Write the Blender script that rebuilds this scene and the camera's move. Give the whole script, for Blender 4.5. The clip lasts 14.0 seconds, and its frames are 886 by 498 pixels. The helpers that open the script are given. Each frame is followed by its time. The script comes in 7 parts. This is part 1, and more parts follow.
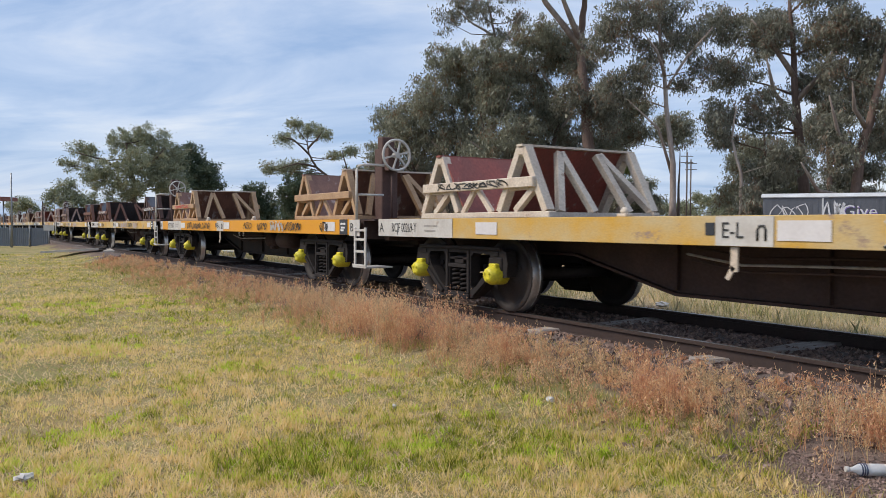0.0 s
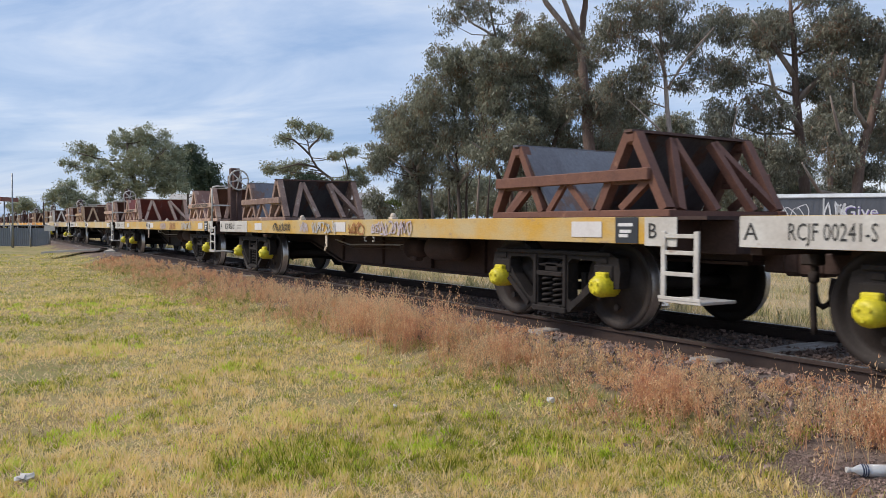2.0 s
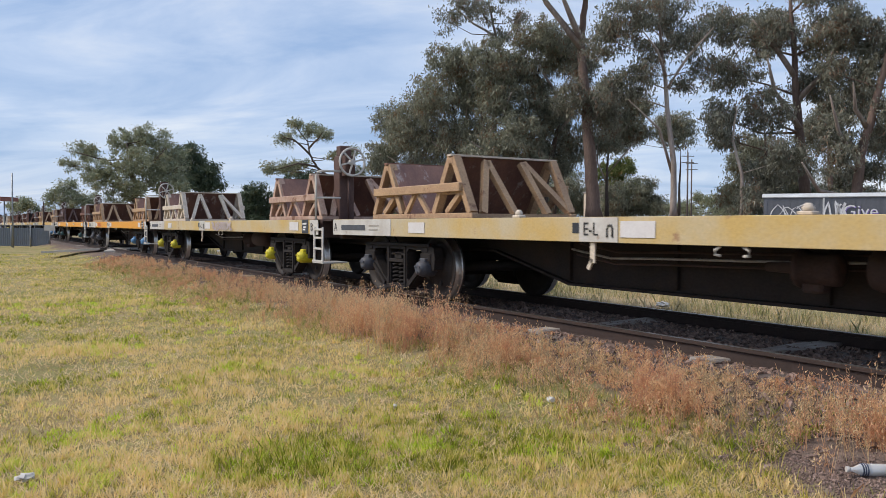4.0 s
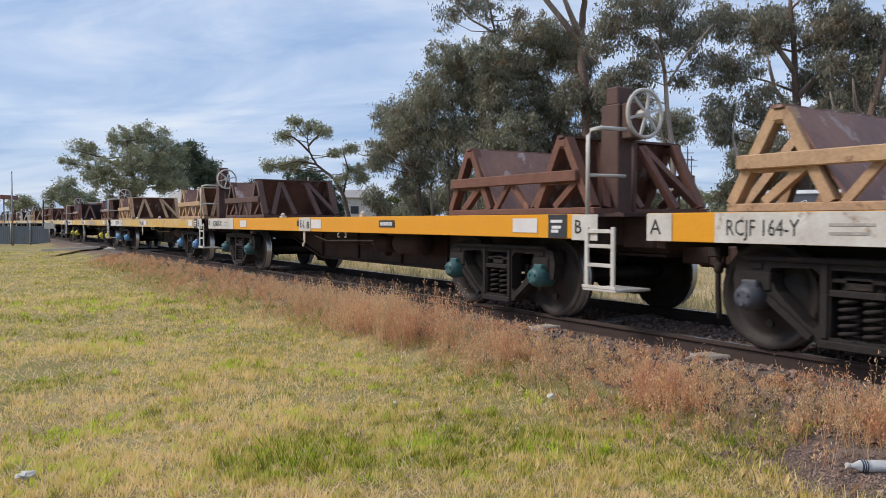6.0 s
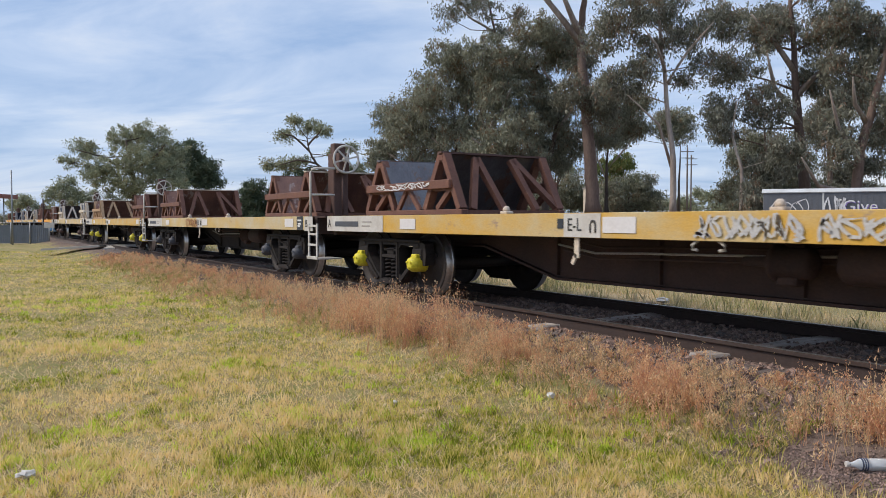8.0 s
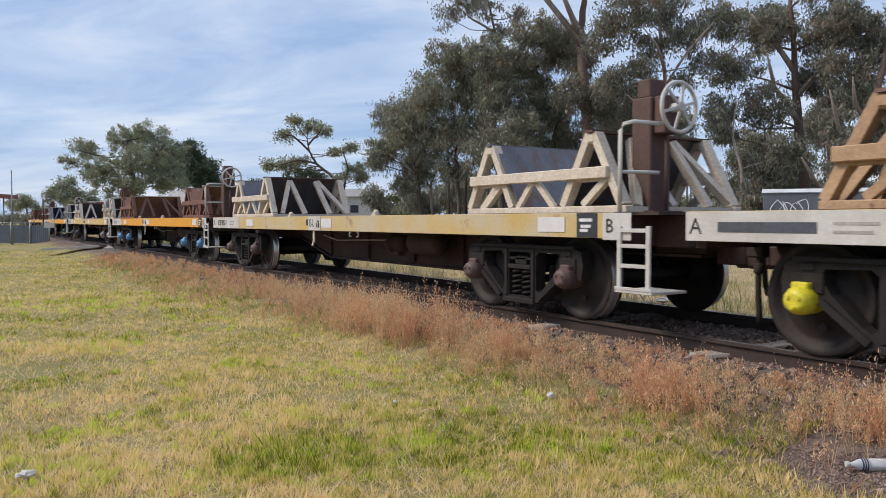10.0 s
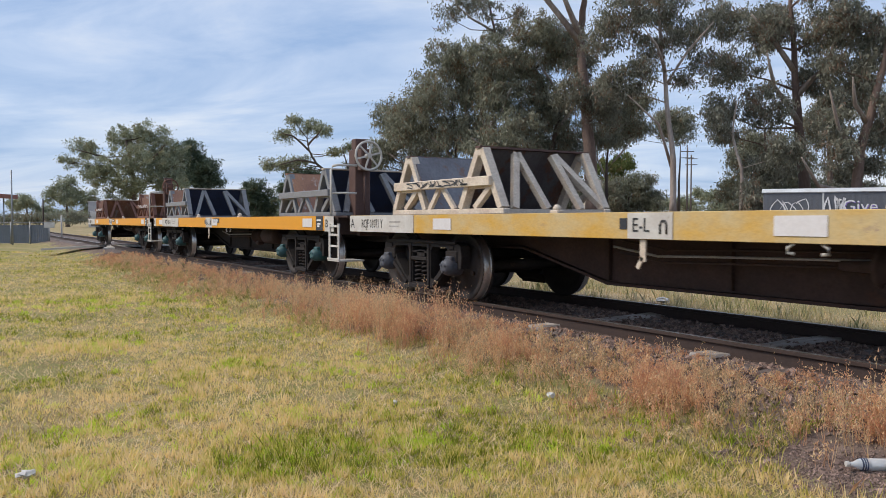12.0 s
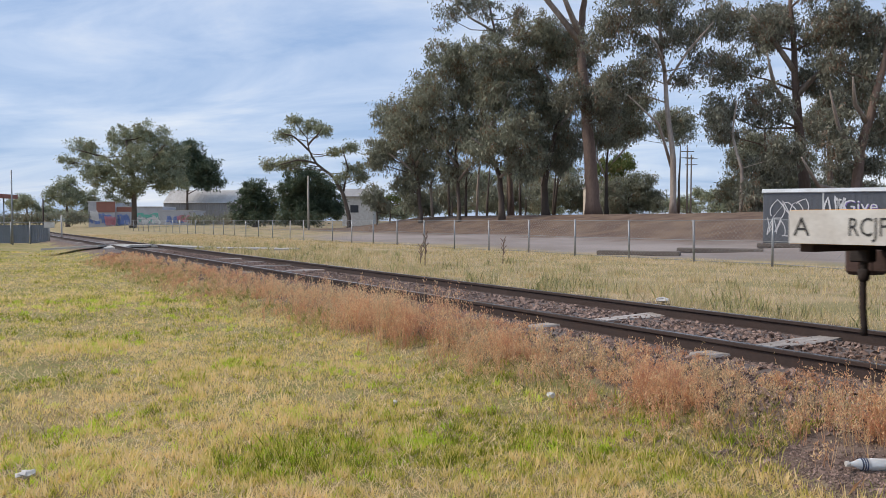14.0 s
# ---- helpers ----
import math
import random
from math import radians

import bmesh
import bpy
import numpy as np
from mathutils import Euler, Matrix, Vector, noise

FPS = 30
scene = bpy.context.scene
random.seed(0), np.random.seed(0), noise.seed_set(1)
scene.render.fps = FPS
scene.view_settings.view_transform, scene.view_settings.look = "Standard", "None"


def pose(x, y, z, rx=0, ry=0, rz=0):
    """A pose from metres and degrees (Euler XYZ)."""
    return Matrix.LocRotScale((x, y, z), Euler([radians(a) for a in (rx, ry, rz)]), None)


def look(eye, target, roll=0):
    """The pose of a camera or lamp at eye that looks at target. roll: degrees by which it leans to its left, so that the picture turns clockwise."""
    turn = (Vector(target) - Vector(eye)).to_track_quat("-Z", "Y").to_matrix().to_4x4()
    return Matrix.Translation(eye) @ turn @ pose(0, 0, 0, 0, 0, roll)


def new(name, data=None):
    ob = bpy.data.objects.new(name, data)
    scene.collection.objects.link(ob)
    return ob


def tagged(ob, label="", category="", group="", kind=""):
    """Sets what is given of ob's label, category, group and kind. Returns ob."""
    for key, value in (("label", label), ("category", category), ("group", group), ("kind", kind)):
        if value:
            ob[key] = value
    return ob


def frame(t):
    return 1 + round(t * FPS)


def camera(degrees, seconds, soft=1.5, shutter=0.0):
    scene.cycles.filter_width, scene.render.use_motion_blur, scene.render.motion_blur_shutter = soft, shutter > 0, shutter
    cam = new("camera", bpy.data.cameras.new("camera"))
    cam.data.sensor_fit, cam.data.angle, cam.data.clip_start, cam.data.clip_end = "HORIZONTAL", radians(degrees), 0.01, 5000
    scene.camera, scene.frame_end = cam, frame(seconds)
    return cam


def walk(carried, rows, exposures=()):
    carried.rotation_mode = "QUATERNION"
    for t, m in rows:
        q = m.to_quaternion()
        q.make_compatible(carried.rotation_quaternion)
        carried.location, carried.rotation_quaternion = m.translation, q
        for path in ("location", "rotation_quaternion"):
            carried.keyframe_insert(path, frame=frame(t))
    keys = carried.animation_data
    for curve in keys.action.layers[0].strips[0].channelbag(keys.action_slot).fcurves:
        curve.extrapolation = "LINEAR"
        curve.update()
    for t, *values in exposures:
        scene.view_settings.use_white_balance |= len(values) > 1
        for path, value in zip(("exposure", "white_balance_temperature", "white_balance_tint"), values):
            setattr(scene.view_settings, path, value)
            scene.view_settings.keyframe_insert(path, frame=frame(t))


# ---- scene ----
# Plan: the railway runs along x, rail tops at z = 0; the train comes from -x and leaves towards +x.
EYE = (0.0, 0.0, 1.028)
HEADING = 0.5609          # angle between the view and the line of the track
PITCH = -2.09
PATH = [
    (0.0, -0.03, 0.28, 0.16), (0.5, 0.0, 0.25, 0.14), (1.0, 0.0, 0.31, 0.17), (2.0, 0.02, 0.31, 0.17), (3.0, 0.02, 0.31, 0.17),
    (5.5, 0.02, 0.14, 0.08), (6.0, 0.01, 0.08, 0.04), (6.5, 0.0, 0.04, 0.02), (7.0, 0.0, 0.01, 0.0), (7.5, 0.0, 0.0, 0.0),
    (10.5, 0.0, 0.0, 0.0), (12.5, 0.0, -0.01, 0.0), (14.0, 0.0, -0.01, 0.0),
]


def view_pose(yaw, tilt, roll):
    ahead = HEADING - radians(yaw)
    down = radians(PITCH + tilt)
    target = (EYE[0] - math.cos(ahead) * math.cos(down), EYE[1] + math.sin(ahead) * math.cos(down), EYE[2] + math.sin(down))
    return look(EYE, target, roll)


cam = camera(59.57, 14.0, soft=0.85, shutter=0.04)
walk(cam, [(t, view_pose(a, b, c)) for t, a, b, c in PATH])

# ---------------------------------------------------------------- light
world = bpy.data.worlds.new("sky")
scene.world = world
world.use_nodes = True
SUN_UP, SUN_ROUND = radians(48), radians(200)


def build_sky():
    nt = world.node_tree
    n, l = nt.nodes, nt.links
    n.clear()
    out = n.new("ShaderNodeOutputWorld")
    bg = n.new("ShaderNodeBackground")
    sky = n.new("ShaderNodeTexSky")
    sky.sky_type = "NISHITA"
    sky.sun_disc = False
    sky.sun_elevation, sky.sun_rotation = SUN_UP, SUN_ROUND
    gain = n.new("ShaderNodeMix")
    gain.data_type, gain.blend_type = "RGBA", "MULTIPLY"
    gain.inputs[0].default_value = 1.0
    gain.inputs[7].default_value = (0.10, 0.10, 0.10, 1)
    l.new(sky.outputs[0], gain.inputs[6])
    co = n.new("ShaderNodeTexCoord")
    # long cloud banks lie across the dome, drawn on a level sheet far overhead
    sep = n.new("ShaderNodeSeparateXYZ")
    l.new(co.outputs["Generated"], sep.inputs[0])
    up = n.new("ShaderNodeMath")
    up.operation = "MAXIMUM"
    up.inputs[1].default_value = 0.0
    l.new(sep.outputs[2], up.inputs[0])
    lift = n.new("ShaderNodeMath")
    lift.operation = "ADD"
    lift.inputs[1].default_value = 0.17
    l.new(up.outputs[0], lift.inputs[0])
    sheet = n.new("ShaderNodeVectorMath")
    sheet.operation = "DIVIDE"
    l.new(co.outputs["Generated"], sheet.inputs[0])
    l.new(lift.outputs[0], sheet.inputs[1])
    turn = n.new("ShaderNodeMapping")
    turn.inputs["Rotation"].default_value = (0, 0, radians(-57.9 + 9))
    l.new(sheet.outputs[0], turn.inputs[0])
    mp = n.new("ShaderNodeMapping")
    mp.inputs["Location"].default_value = (1.7, 0.6, 0.0)
    mp.inputs["Scale"].default_value = (0.62, 1.45, 0.0)
    l.new(turn.outputs[0], mp.inputs[0])
    big = n.new("ShaderNodeTexNoise")
    big.inputs["Scale"].default_value = 1.15
    big.inputs["Detail"].default_value = 8
    big.inputs["Roughness"].default_value = 0.58
    big.inputs["Distortion"].default_value = 0.7
    l.new(mp.outputs[0], big.inputs["Vector"])
    ramp = n.new("ShaderNodeValToRGB")
    e = ramp.color_ramp.elements
    e[0].position, e[0].color = 0.36, (0.27, 0.385, 0.60, 1)
    e[1].position, e[1].color = 0.72, (0.65, 0.685, 0.755, 1)
    mid = ramp.color_ramp.elements.new(0.51)
    mid.color = (0.41, 0.505, 0.685, 1)
    l.new(big.outputs["Fac"], ramp.inputs[0])
    mix = n.new("ShaderNodeMix")
    mix.data_type = "RGBA"
    mix.inputs[0].default_value = 0.82
    l.new(gain.outputs[2], mix.inputs[6])
    l.new(ramp.outputs[0], mix.inputs[7])
    l.new(mix.outputs[2], bg.inputs[0])
    bg.inputs[1].default_value = 1.12
    l.new(bg.outputs[0], out.inputs[0])


build_sky()
sun_data = bpy.data.lights.new("sun", "SUN")
sun_data.energy, sun_data.angle, sun_data.color = 2.7, radians(20), (1.0, 0.89, 0.77)
sun = new("sun", sun_data)
sun.matrix_world = look((-20, -30, 40), (0, 6, 0))
scene.view_settings.exposure = 0.25

# ---------------------------------------------------------------- materials


def paint(name, base, second=None, rough=0.7, metal=0.0, scale=3.0, contrast=0.5, bump=0.15, fine=40.0, third=None,
          third_at=0.62, random_tint=0.0, island=False, grainy=0.5, stretch=(1, 1, 1), third_scale=1.4, gloss=0.5):
    m = bpy.data.materials.new(name)
    m.use_nodes = True
    nt = m.node_tree
    n, l = nt.nodes, nt.links
    b = n["Principled BSDF"]
    b.inputs["Roughness"].default_value = rough
    b.inputs["Metallic"].default_value = metal
    b.inputs["Specular IOR Level"].default_value = gloss
    co = n.new("ShaderNodeTexCoord")
    mp = n.new("ShaderNodeMapping")
    mp.inputs["Scale"].default_value = stretch
    l.new(co.outputs["Object"], mp.inputs[0])
    info = n.new("ShaderNodeObjectInfo")
    shift = n.new("ShaderNodeVectorMath")
    shift.operation = "MULTIPLY_ADD"
    shift.inputs[1].default_value = (37.0, 37.0, 37.0)
    l.new(info.outputs["Random"], shift.inputs[0])
    l.new(mp.outputs[0], shift.inputs[2])
    where = shift.outputs[0]
    n1 = n.new("ShaderNodeTexNoise")
    n1.inputs["Scale"].default_value = scale
    n1.inputs["Detail"].default_value = 6
    n1.inputs["Roughness"].default_value = 0.6
    l.new(where, n1.inputs["Vector"])
    n2 = n.new("ShaderNodeTexNoise")
    n2.inputs["Scale"].default_value = fine
    n2.inputs["Detail"].default_value = 4
    l.new(where, n2.inputs["Vector"])
    second = second or tuple(c * 0.6 for c in base)
    r1 = n.new("ShaderNodeMapRange")
    r1.inputs[1].default_value, r1.inputs[2].default_value = 0.5 - 0.25 / max(contrast, 0.05) * 0.5, 0.5 + 0.25 / max(contrast, 0.05) * 0.5
    l.new(n1.outputs["Fac"], r1.inputs[0])
    mix = n.new("ShaderNodeMix")
    mix.data_type = "RGBA"
    mix.inputs[6].default_value = (*base, 1)
    mix.inputs[7].default_value = (*second, 1)
    l.new(r1.outputs[0], mix.inputs[0])
    col = mix.outputs[2]
    if third:
        n3 = n.new("ShaderNodeTexNoise")
        n3.inputs["Scale"].default_value = third_scale
        n3.inputs["Detail"].default_value = 9
        n3.inputs["Roughness"].default_value = 0.68
        far = n.new("ShaderNodeVectorMath")
        far.inputs[1].default_value = (11, 5, 3)
        l.new(where, far.inputs[0])
        l.new(far.outputs[0], n3.inputs["Vector"])
        r3 = n.new("ShaderNodeMapRange")
        r3.inputs[1].default_value, r3.inputs[2].default_value = third_at, third_at + 0.06
        l.new(n3.outputs["Fac"], r3.inputs[0])
        mx = n.new("ShaderNodeMix")
        mx.data_type = "RGBA"
        mx.inputs[7].default_value = (*third, 1)
        l.new(col, mx.inputs[6])
        l.new(r3.outputs[0], mx.inputs[0])
        col = mx.outputs[2]
    grain = n.new("ShaderNodeMix")
    grain.data_type, grain.blend_type = "RGBA", "MULTIPLY"
    grain.inputs[0].default_value = grainy
    ramp = n.new("ShaderNodeMapRange")
    ramp.inputs[1].default_value, ramp.inputs[2].default_value = 0.3, 0.7
    ramp.inputs[3].default_value, ramp.inputs[4].default_value = 0.6, 1.25
    l.new(n2.outputs["Fac"], ramp.inputs[0])
    l.new(col, grain.inputs[6])
    l.new(ramp.outputs[0], grain.inputs[7])
    col = grain.outputs[2]
    if random_tint or island:
        hsv = n.new("ShaderNodeHueSaturation")
        mr = n.new("ShaderNodeMapRange")
        mr.inputs[3].default_value, mr.inputs[4].default_value = 1 - random_tint, 1 + random_tint
        if island:
            geo = n.new("ShaderNodeNewGeometry")
            l.new(geo.outputs["Random Per Island"], mr.inputs[0])
        else:
            l.new(info.outputs["Random"], mr.inputs[0])
        l.new(mr.outputs[0], hsv.inputs["Value"])
        l.new(col, hsv.inputs["Color"])
        col = hsv.outputs[0]
    l.new(col, b.inputs["Base Color"])
    if bump:
        bp = n.new("ShaderNodeBump")
        bp.inputs["Strength"].default_value = bump
        bp.inputs["Distance"].default_value = 0.02
        l.new(n2.outputs["Fac"], bp.inputs["Height"])
        l.new(bp.outputs[0], b.inputs["Normal"])
    return m


M = {
    "yellow_fresh": paint("yellow_fresh", (0.70, 0.305, 0.004), (0.62, 0.27, 0.006), 0.5, grainy=0.12, scale=2, contrast=0.3, third=(0.35, 0.17, 0.05), third_at=0.74, bump=0.05),
    "yellow_worn": paint("yellow_worn", (0.54, 0.31, 0.04), (0.49, 0.38, 0.20), 0.65, grainy=0.25, scale=1.7, contrast=0.9, third=(0.30, 0.21, 0.15), third_at=0.60, third_scale=2.6, bump=0.08, stretch=(1, 1, 1.6)),
    "yellow_pale": paint("yellow_pale", (0.51, 0.355, 0.125), (0.48, 0.41, 0.28), 0.7, grainy=0.25, scale=1.6, contrast=0.9, third=(0.33, 0.20, 0.11), third_at=0.61, third_scale=2.4, bump=0.08),
    "white": paint("white", (0.56, 0.55, 0.525), (0.44, 0.41, 0.38), 0.6, grainy=0.2, scale=4, contrast=0.7, third=(0.28, 0.20, 0.15), third_at=0.64, third_scale=3.5, bump=0.05),
    "cream": paint("cream", (0.62, 0.55, 0.46), (0.50, 0.41, 0.33), 0.7, scale=4, contrast=0.7, third=(0.22, 0.12, 0.08), third_at=0.64, third_scale=3),
    "tan": paint("tan", (0.45, 0.295, 0.17), (0.34, 0.215, 0.13), 0.7, scale=4, contrast=0.8, third=(0.20, 0.10, 0.06), third_at=0.60, third_scale=3),
    "pinkish": paint("pinkish", (0.47, 0.34, 0.27), (0.34, 0.20, 0.15), 0.75, scale=4, contrast=0.8, third=(0.17, 0.08, 0.05), third_at=0.58, third_scale=3),
    "weathered": paint("weathered", (0.29, 0.195, 0.155), (0.17, 0.105, 0.085), 0.75, scale=4, contrast=0.9, third=(0.42, 0.34, 0.29), third_at=0.58, third_scale=3),
    "brown": paint("brown", (0.17, 0.075, 0.050), (0.12, 0.052, 0.038), 0.75, scale=5, contrast=0.7, third=(0.24, 0.12, 0.08), third_at=0.62, third_scale=3),
    "dark_brown": paint("dark_brown", (0.105, 0.058, 0.048), (0.075, 0.040, 0.035), 0.75, scale=5, contrast=0.7, third=(0.19, 0.10, 0.075), third_at=0.64, third_scale=3),
    "grey_frame": paint("grey_frame", (0.22, 0.23, 0.245), (0.17, 0.17, 0.18), 0.65, scale=5, contrast=0.6, third=(0.20, 0.11, 0.075), third_at=0.66, third_scale=3),
    "navy": paint("navy", (0.035, 0.055, 0.12), (0.03, 0.035, 0.06), 0.6, scale=4),
    "rust_plate": paint("rust_plate", (0.24, 0.12, 0.085), (0.15, 0.075, 0.06), 0.55, scale=2.5, contrast=1.0, third=(0.36, 0.29, 0.265), third_at=0.57, third_scale=4, stretch=(1, 1, 0.35)),
    "orange_plate": paint("orange_plate", (0.36, 0.18, 0.10), (0.25, 0.12, 0.075), 0.55, scale=2.5, contrast=1.0, third=(0.38, 0.30, 0.26), third_at=0.57, third_scale=4, stretch=(1, 1, 0.35)),
    "red_plate": paint("red_plate", (0.30, 0.075, 0.055), (0.22, 0.07, 0.055), 0.55, scale=2.5, contrast=0.9, third=(0.38, 0.25, 0.22), third_at=0.60, third_scale=4, stretch=(1, 1, 0.35)),
    "steel_plate": paint("steel_plate", (0.17, 0.17, 0.185), (0.12, 0.11, 0.12), 0.38, metal=0.5, scale=2.5, contrast=0.9, third=(0.17, 0.10, 0.075), third_at=0.54, third_scale=3, stretch=(1, 1, 0.35)),
    "under": paint("under", (0.028, 0.025, 0.025), (0.044, 0.032, 0.028), 0.85, gloss=0.25, scale=4, contrast=0.7, bump=0.2),
    "under_brown": paint("under_brown", (0.078, 0.047, 0.040), (0.048, 0.031, 0.028), 0.8, gloss=0.3, scale=2, contrast=0.7, third=(0.09, 0.045, 0.032), third_at=0.64),
    "bogie": paint("bogie", (0.030, 0.026, 0.026), (0.020, 0.017, 0.017), 0.8, gloss=0.22, scale=6, contrast=0.6, third=(0.050, 0.034, 0.028), third_at=0.62, third_scale=4),
    "wheel": paint("wheel", (0.036, 0.029, 0.027), (0.024, 0.019, 0.018), 0.65, metal=0.1, gloss=0.3, scale=6, contrast=0.6, third=(0.10, 0.06, 0.045), third_at=0.64),
    "tread": paint("tread", (0.62, 0.62, 0.63), (0.50, 0.49, 0.48), 0.38, metal=1.0, scale=8, contrast=0.4, bump=0.02),
    "cap_yellow": paint("cap_yellow", (0.70, 0.62, 0.02), (0.55, 0.48, 0.04), 0.5, scale=7, third=(0.14, 0.10, 0.04), third_at=0.66, third_scale=6),
    "cap_blue": paint("cap_blue", (0.13, 0.32, 0.60), (0.10, 0.25, 0.46), 0.5, scale=7, third=(0.07, 0.08, 0.1), third_at=0.66, third_scale=6),
    "cap_teal": paint("cap_teal", (0.035, 0.12, 0.13), (0.03, 0.08, 0.09), 0.55, scale=7, third=(0.06, 0.05, 0.05), third_at=0.66, third_scale=6),
    "cap_dark": paint("cap_dark", (0.075, 0.085, 0.11), (0.05, 0.05, 0.06), 0.6, scale=7, third=(0.07, 0.05, 0.04), third_at=0.62, third_scale=6),
    "cap_brown": paint("cap_brown", (0.13, 0.08, 0.075), (0.09, 0.055, 0.05), 0.6, scale=7),
    "cap_grey": paint("cap_grey", (0.40, 0.39, 0.37), (0.25, 0.22, 0.2), 0.6, scale=7),
    "black_ink": paint("black_ink", (0.018, 0.018, 0.02), (0.03, 0.03, 0.03), 0.6, bump=0),
    "red_ink": paint("red_ink", (0.55, 0.05, 0.03), (0.42, 0.05, 0.04), 0.6, bump=0),
    "blue_ink": paint("blue_ink", (0.40, 0.41, 0.45), (0.48, 0.46, 0.42), 0.6, bump=0),
    "mauve_ink": paint("mauve_ink", (0.42, 0.36, 0.44), (0.5, 0.44, 0.44), 0.6, bump=0),
    "white_ink": paint("white_ink", (0.72, 0.72, 0.72), (0.6, 0.6, 0.62), 0.6, bump=0),
    "rust_ink": paint("rust_ink", (0.30, 0.12, 0.05), (0.36, 0.17, 0.06), 0.7, bump=0),
    "dark_plate": paint("dark_plate", (0.022, 0.026, 0.034), (0.03, 0.034, 0.045), 0.5, scale=6, bump=0.03),
    "reflector": paint("reflector", (0.66, 0.65, 0.66), (0.58, 0.55, 0.55), 0.4, grainy=0.15, scale=9, contrast=0.4, bump=0.02),
    "rail": paint("rail", (0.058, 0.036, 0.030), (0.040, 0.027, 0.024), 0.75, metal=0.2, scale=5, contrast=0.6),
    "rail_top": paint("rail_top", (0.40, 0.39, 0.39), (0.30, 0.27, 0.26), 0.3, metal=0.9, scale=3, contrast=0.5, bump=0.02),
    "sleeper": paint("sleeper", (0.45, 0.41, 0.38), (0.30, 0.26, 0.235), 0.9, scale=3, contrast=0.8, stretch=(6, 0.7, 1), random_tint=0.35, bump=0.5),
    "stone": paint("stone", (0.275, 0.19, 0.155), (0.15, 0.105, 0.09), 0.95, scale=9, random_tint=0.55, island=True, bump=0.3),
    "concrete": paint("concrete", (0.44, 0.42, 0.39), (0.36, 0.34, 0.31), 0.9, scale=3, contrast=0.7),
    "galvanised": paint("galvanised", (0.30, 0.31, 0.32), (0.23, 0.24, 0.25), 0.5, metal=0.5, scale=6),
    "bark": paint("bark", (0.135, 0.105, 0.085), (0.075, 0.058, 0.05), 0.95, scale=1.5, contrast=0.8, stretch=(1, 1, 0.25), bump=0.5, fine=12),
    "bark_pale": paint("bark_pale", (0.44, 0.38, 0.33), (0.25, 0.20, 0.17), 0.9, scale=0.9, contrast=0.9, stretch=(1, 1, 0.3), bump=0.3, fine=10),
}

# ---------------------------------------------------------------- building helpers


def mesh_of(name, bm):
    me = bpy.data.meshes.new(name)
    bm.to_mesh(me)
    bm.free()
    return me


def put(name, me, material, parent=None, label="", m=None):
    """Links a mesh (shared or not) as one object with its own material, under a thing or a part."""
    if not me.materials:
        me.materials.append(material)
    ob = new(name, me)
    if me.materials[0] is not material:
        ob.material_slots[0].link = "OBJECT"
        ob.material_slots[0].material = material
    if parent:
        ob.parent = parent
    if m is not None:
        ob.matrix_basis = m
    if label:
        ob["label"] = label
    return ob


def part(name, bm, material, parent=None, label="", m=None):
    return put(name, mesh_of(name, bm), material, parent, label, m)


def box(bm, x0, y0, z0, x1, y1, z1, bevel=0.0):
    r = bmesh.ops.create_cube(bm, size=1.0, matrix=Matrix.Translation(((x0 + x1) / 2, (y0 + y1) / 2, (z0 + z1) / 2)) @ Matrix.Diagonal((abs(x1 - x0), abs(y1 - y0), abs(z1 - z0), 1)))
    if bevel:
        edges = {e for v in r["verts"] for e in v.link_edges}
        bmesh.ops.bevel(bm, geom=list(edges), offset=bevel, segments=1, affect="EDGES")


def bar(bm, a, b, w, h, side=(0, 1, 0)):
    """A straight member of section w by h from a to b; w runs along side."""
    a, b = Vector(a), Vector(b)
    d = (b - a)
    ln = d.length
    d.normalize()
    s = Vector(side)
    s = (s - d * s.dot(d)).normalized()
    u = d.cross(s)
    m = Matrix((d, s, u)).transposed().to_4x4()
    m.translation = (a + b) / 2
    bmesh.ops.create_cube(bm, size=1.0, matrix=m @ Matrix.Diagonal((ln, w, h, 1)))


def rod(bm, pts, radius, sides=8, radii=None, cap=True):
    """A tube through points, with one radius or one for each point."""
    pts = [Vector(p) for p in pts]
    rings = []
    ref = Vector((0.31, 0.22, 0.93)).normalized()
    for i, p in enumerate(pts):
        d = (pts[min(i + 1, len(pts) - 1)] - pts[max(i - 1, 0)]).normalized()
        s = d.cross(ref if abs(d.dot(ref)) < 0.95 else Vector((1, 0, 0))).normalized()
        u = d.cross(s)
        r = radii[i] if radii else radius
        rings.append([bm.verts.new(p + (s * math.cos(a) + u * math.sin(a)) * r) for a in [2 * math.pi * k / sides for k in range(sides)]])
    for r0, r1 in zip(rings, rings[1:]):
        for k in range(sides):
            f = bm.faces.new((r0[k], r0[(k + 1) % sides], r1[(k + 1) % sides], r1[k]))
            f.smooth = True
    if cap:
        bm.faces.new(rings[0][::-1])
        bm.faces.new(rings[-1])


def lathe(bm, profile, sides=28, m=Matrix()):
    """Turns (radius, along-y) pairs round the y axis."""
    rings = []
    for r, y in profile:
        rings.append([bm.verts.new(m @ Vector((r * math.cos(a), y, r * math.sin(a)))) for a in [2 * math.pi * k / sides for k in range(sides)]])
    for r0, r1 in zip(rings, rings[1:]):
        for k in range(sides):
            f = bm.faces.new((r0[k], r0[(k + 1) % sides], r1[(k + 1) % sides], r1[k]))
            f.smooth = True
    bm.faces.new(rings[0][::-1])
    bm.faces.new(rings[-1])


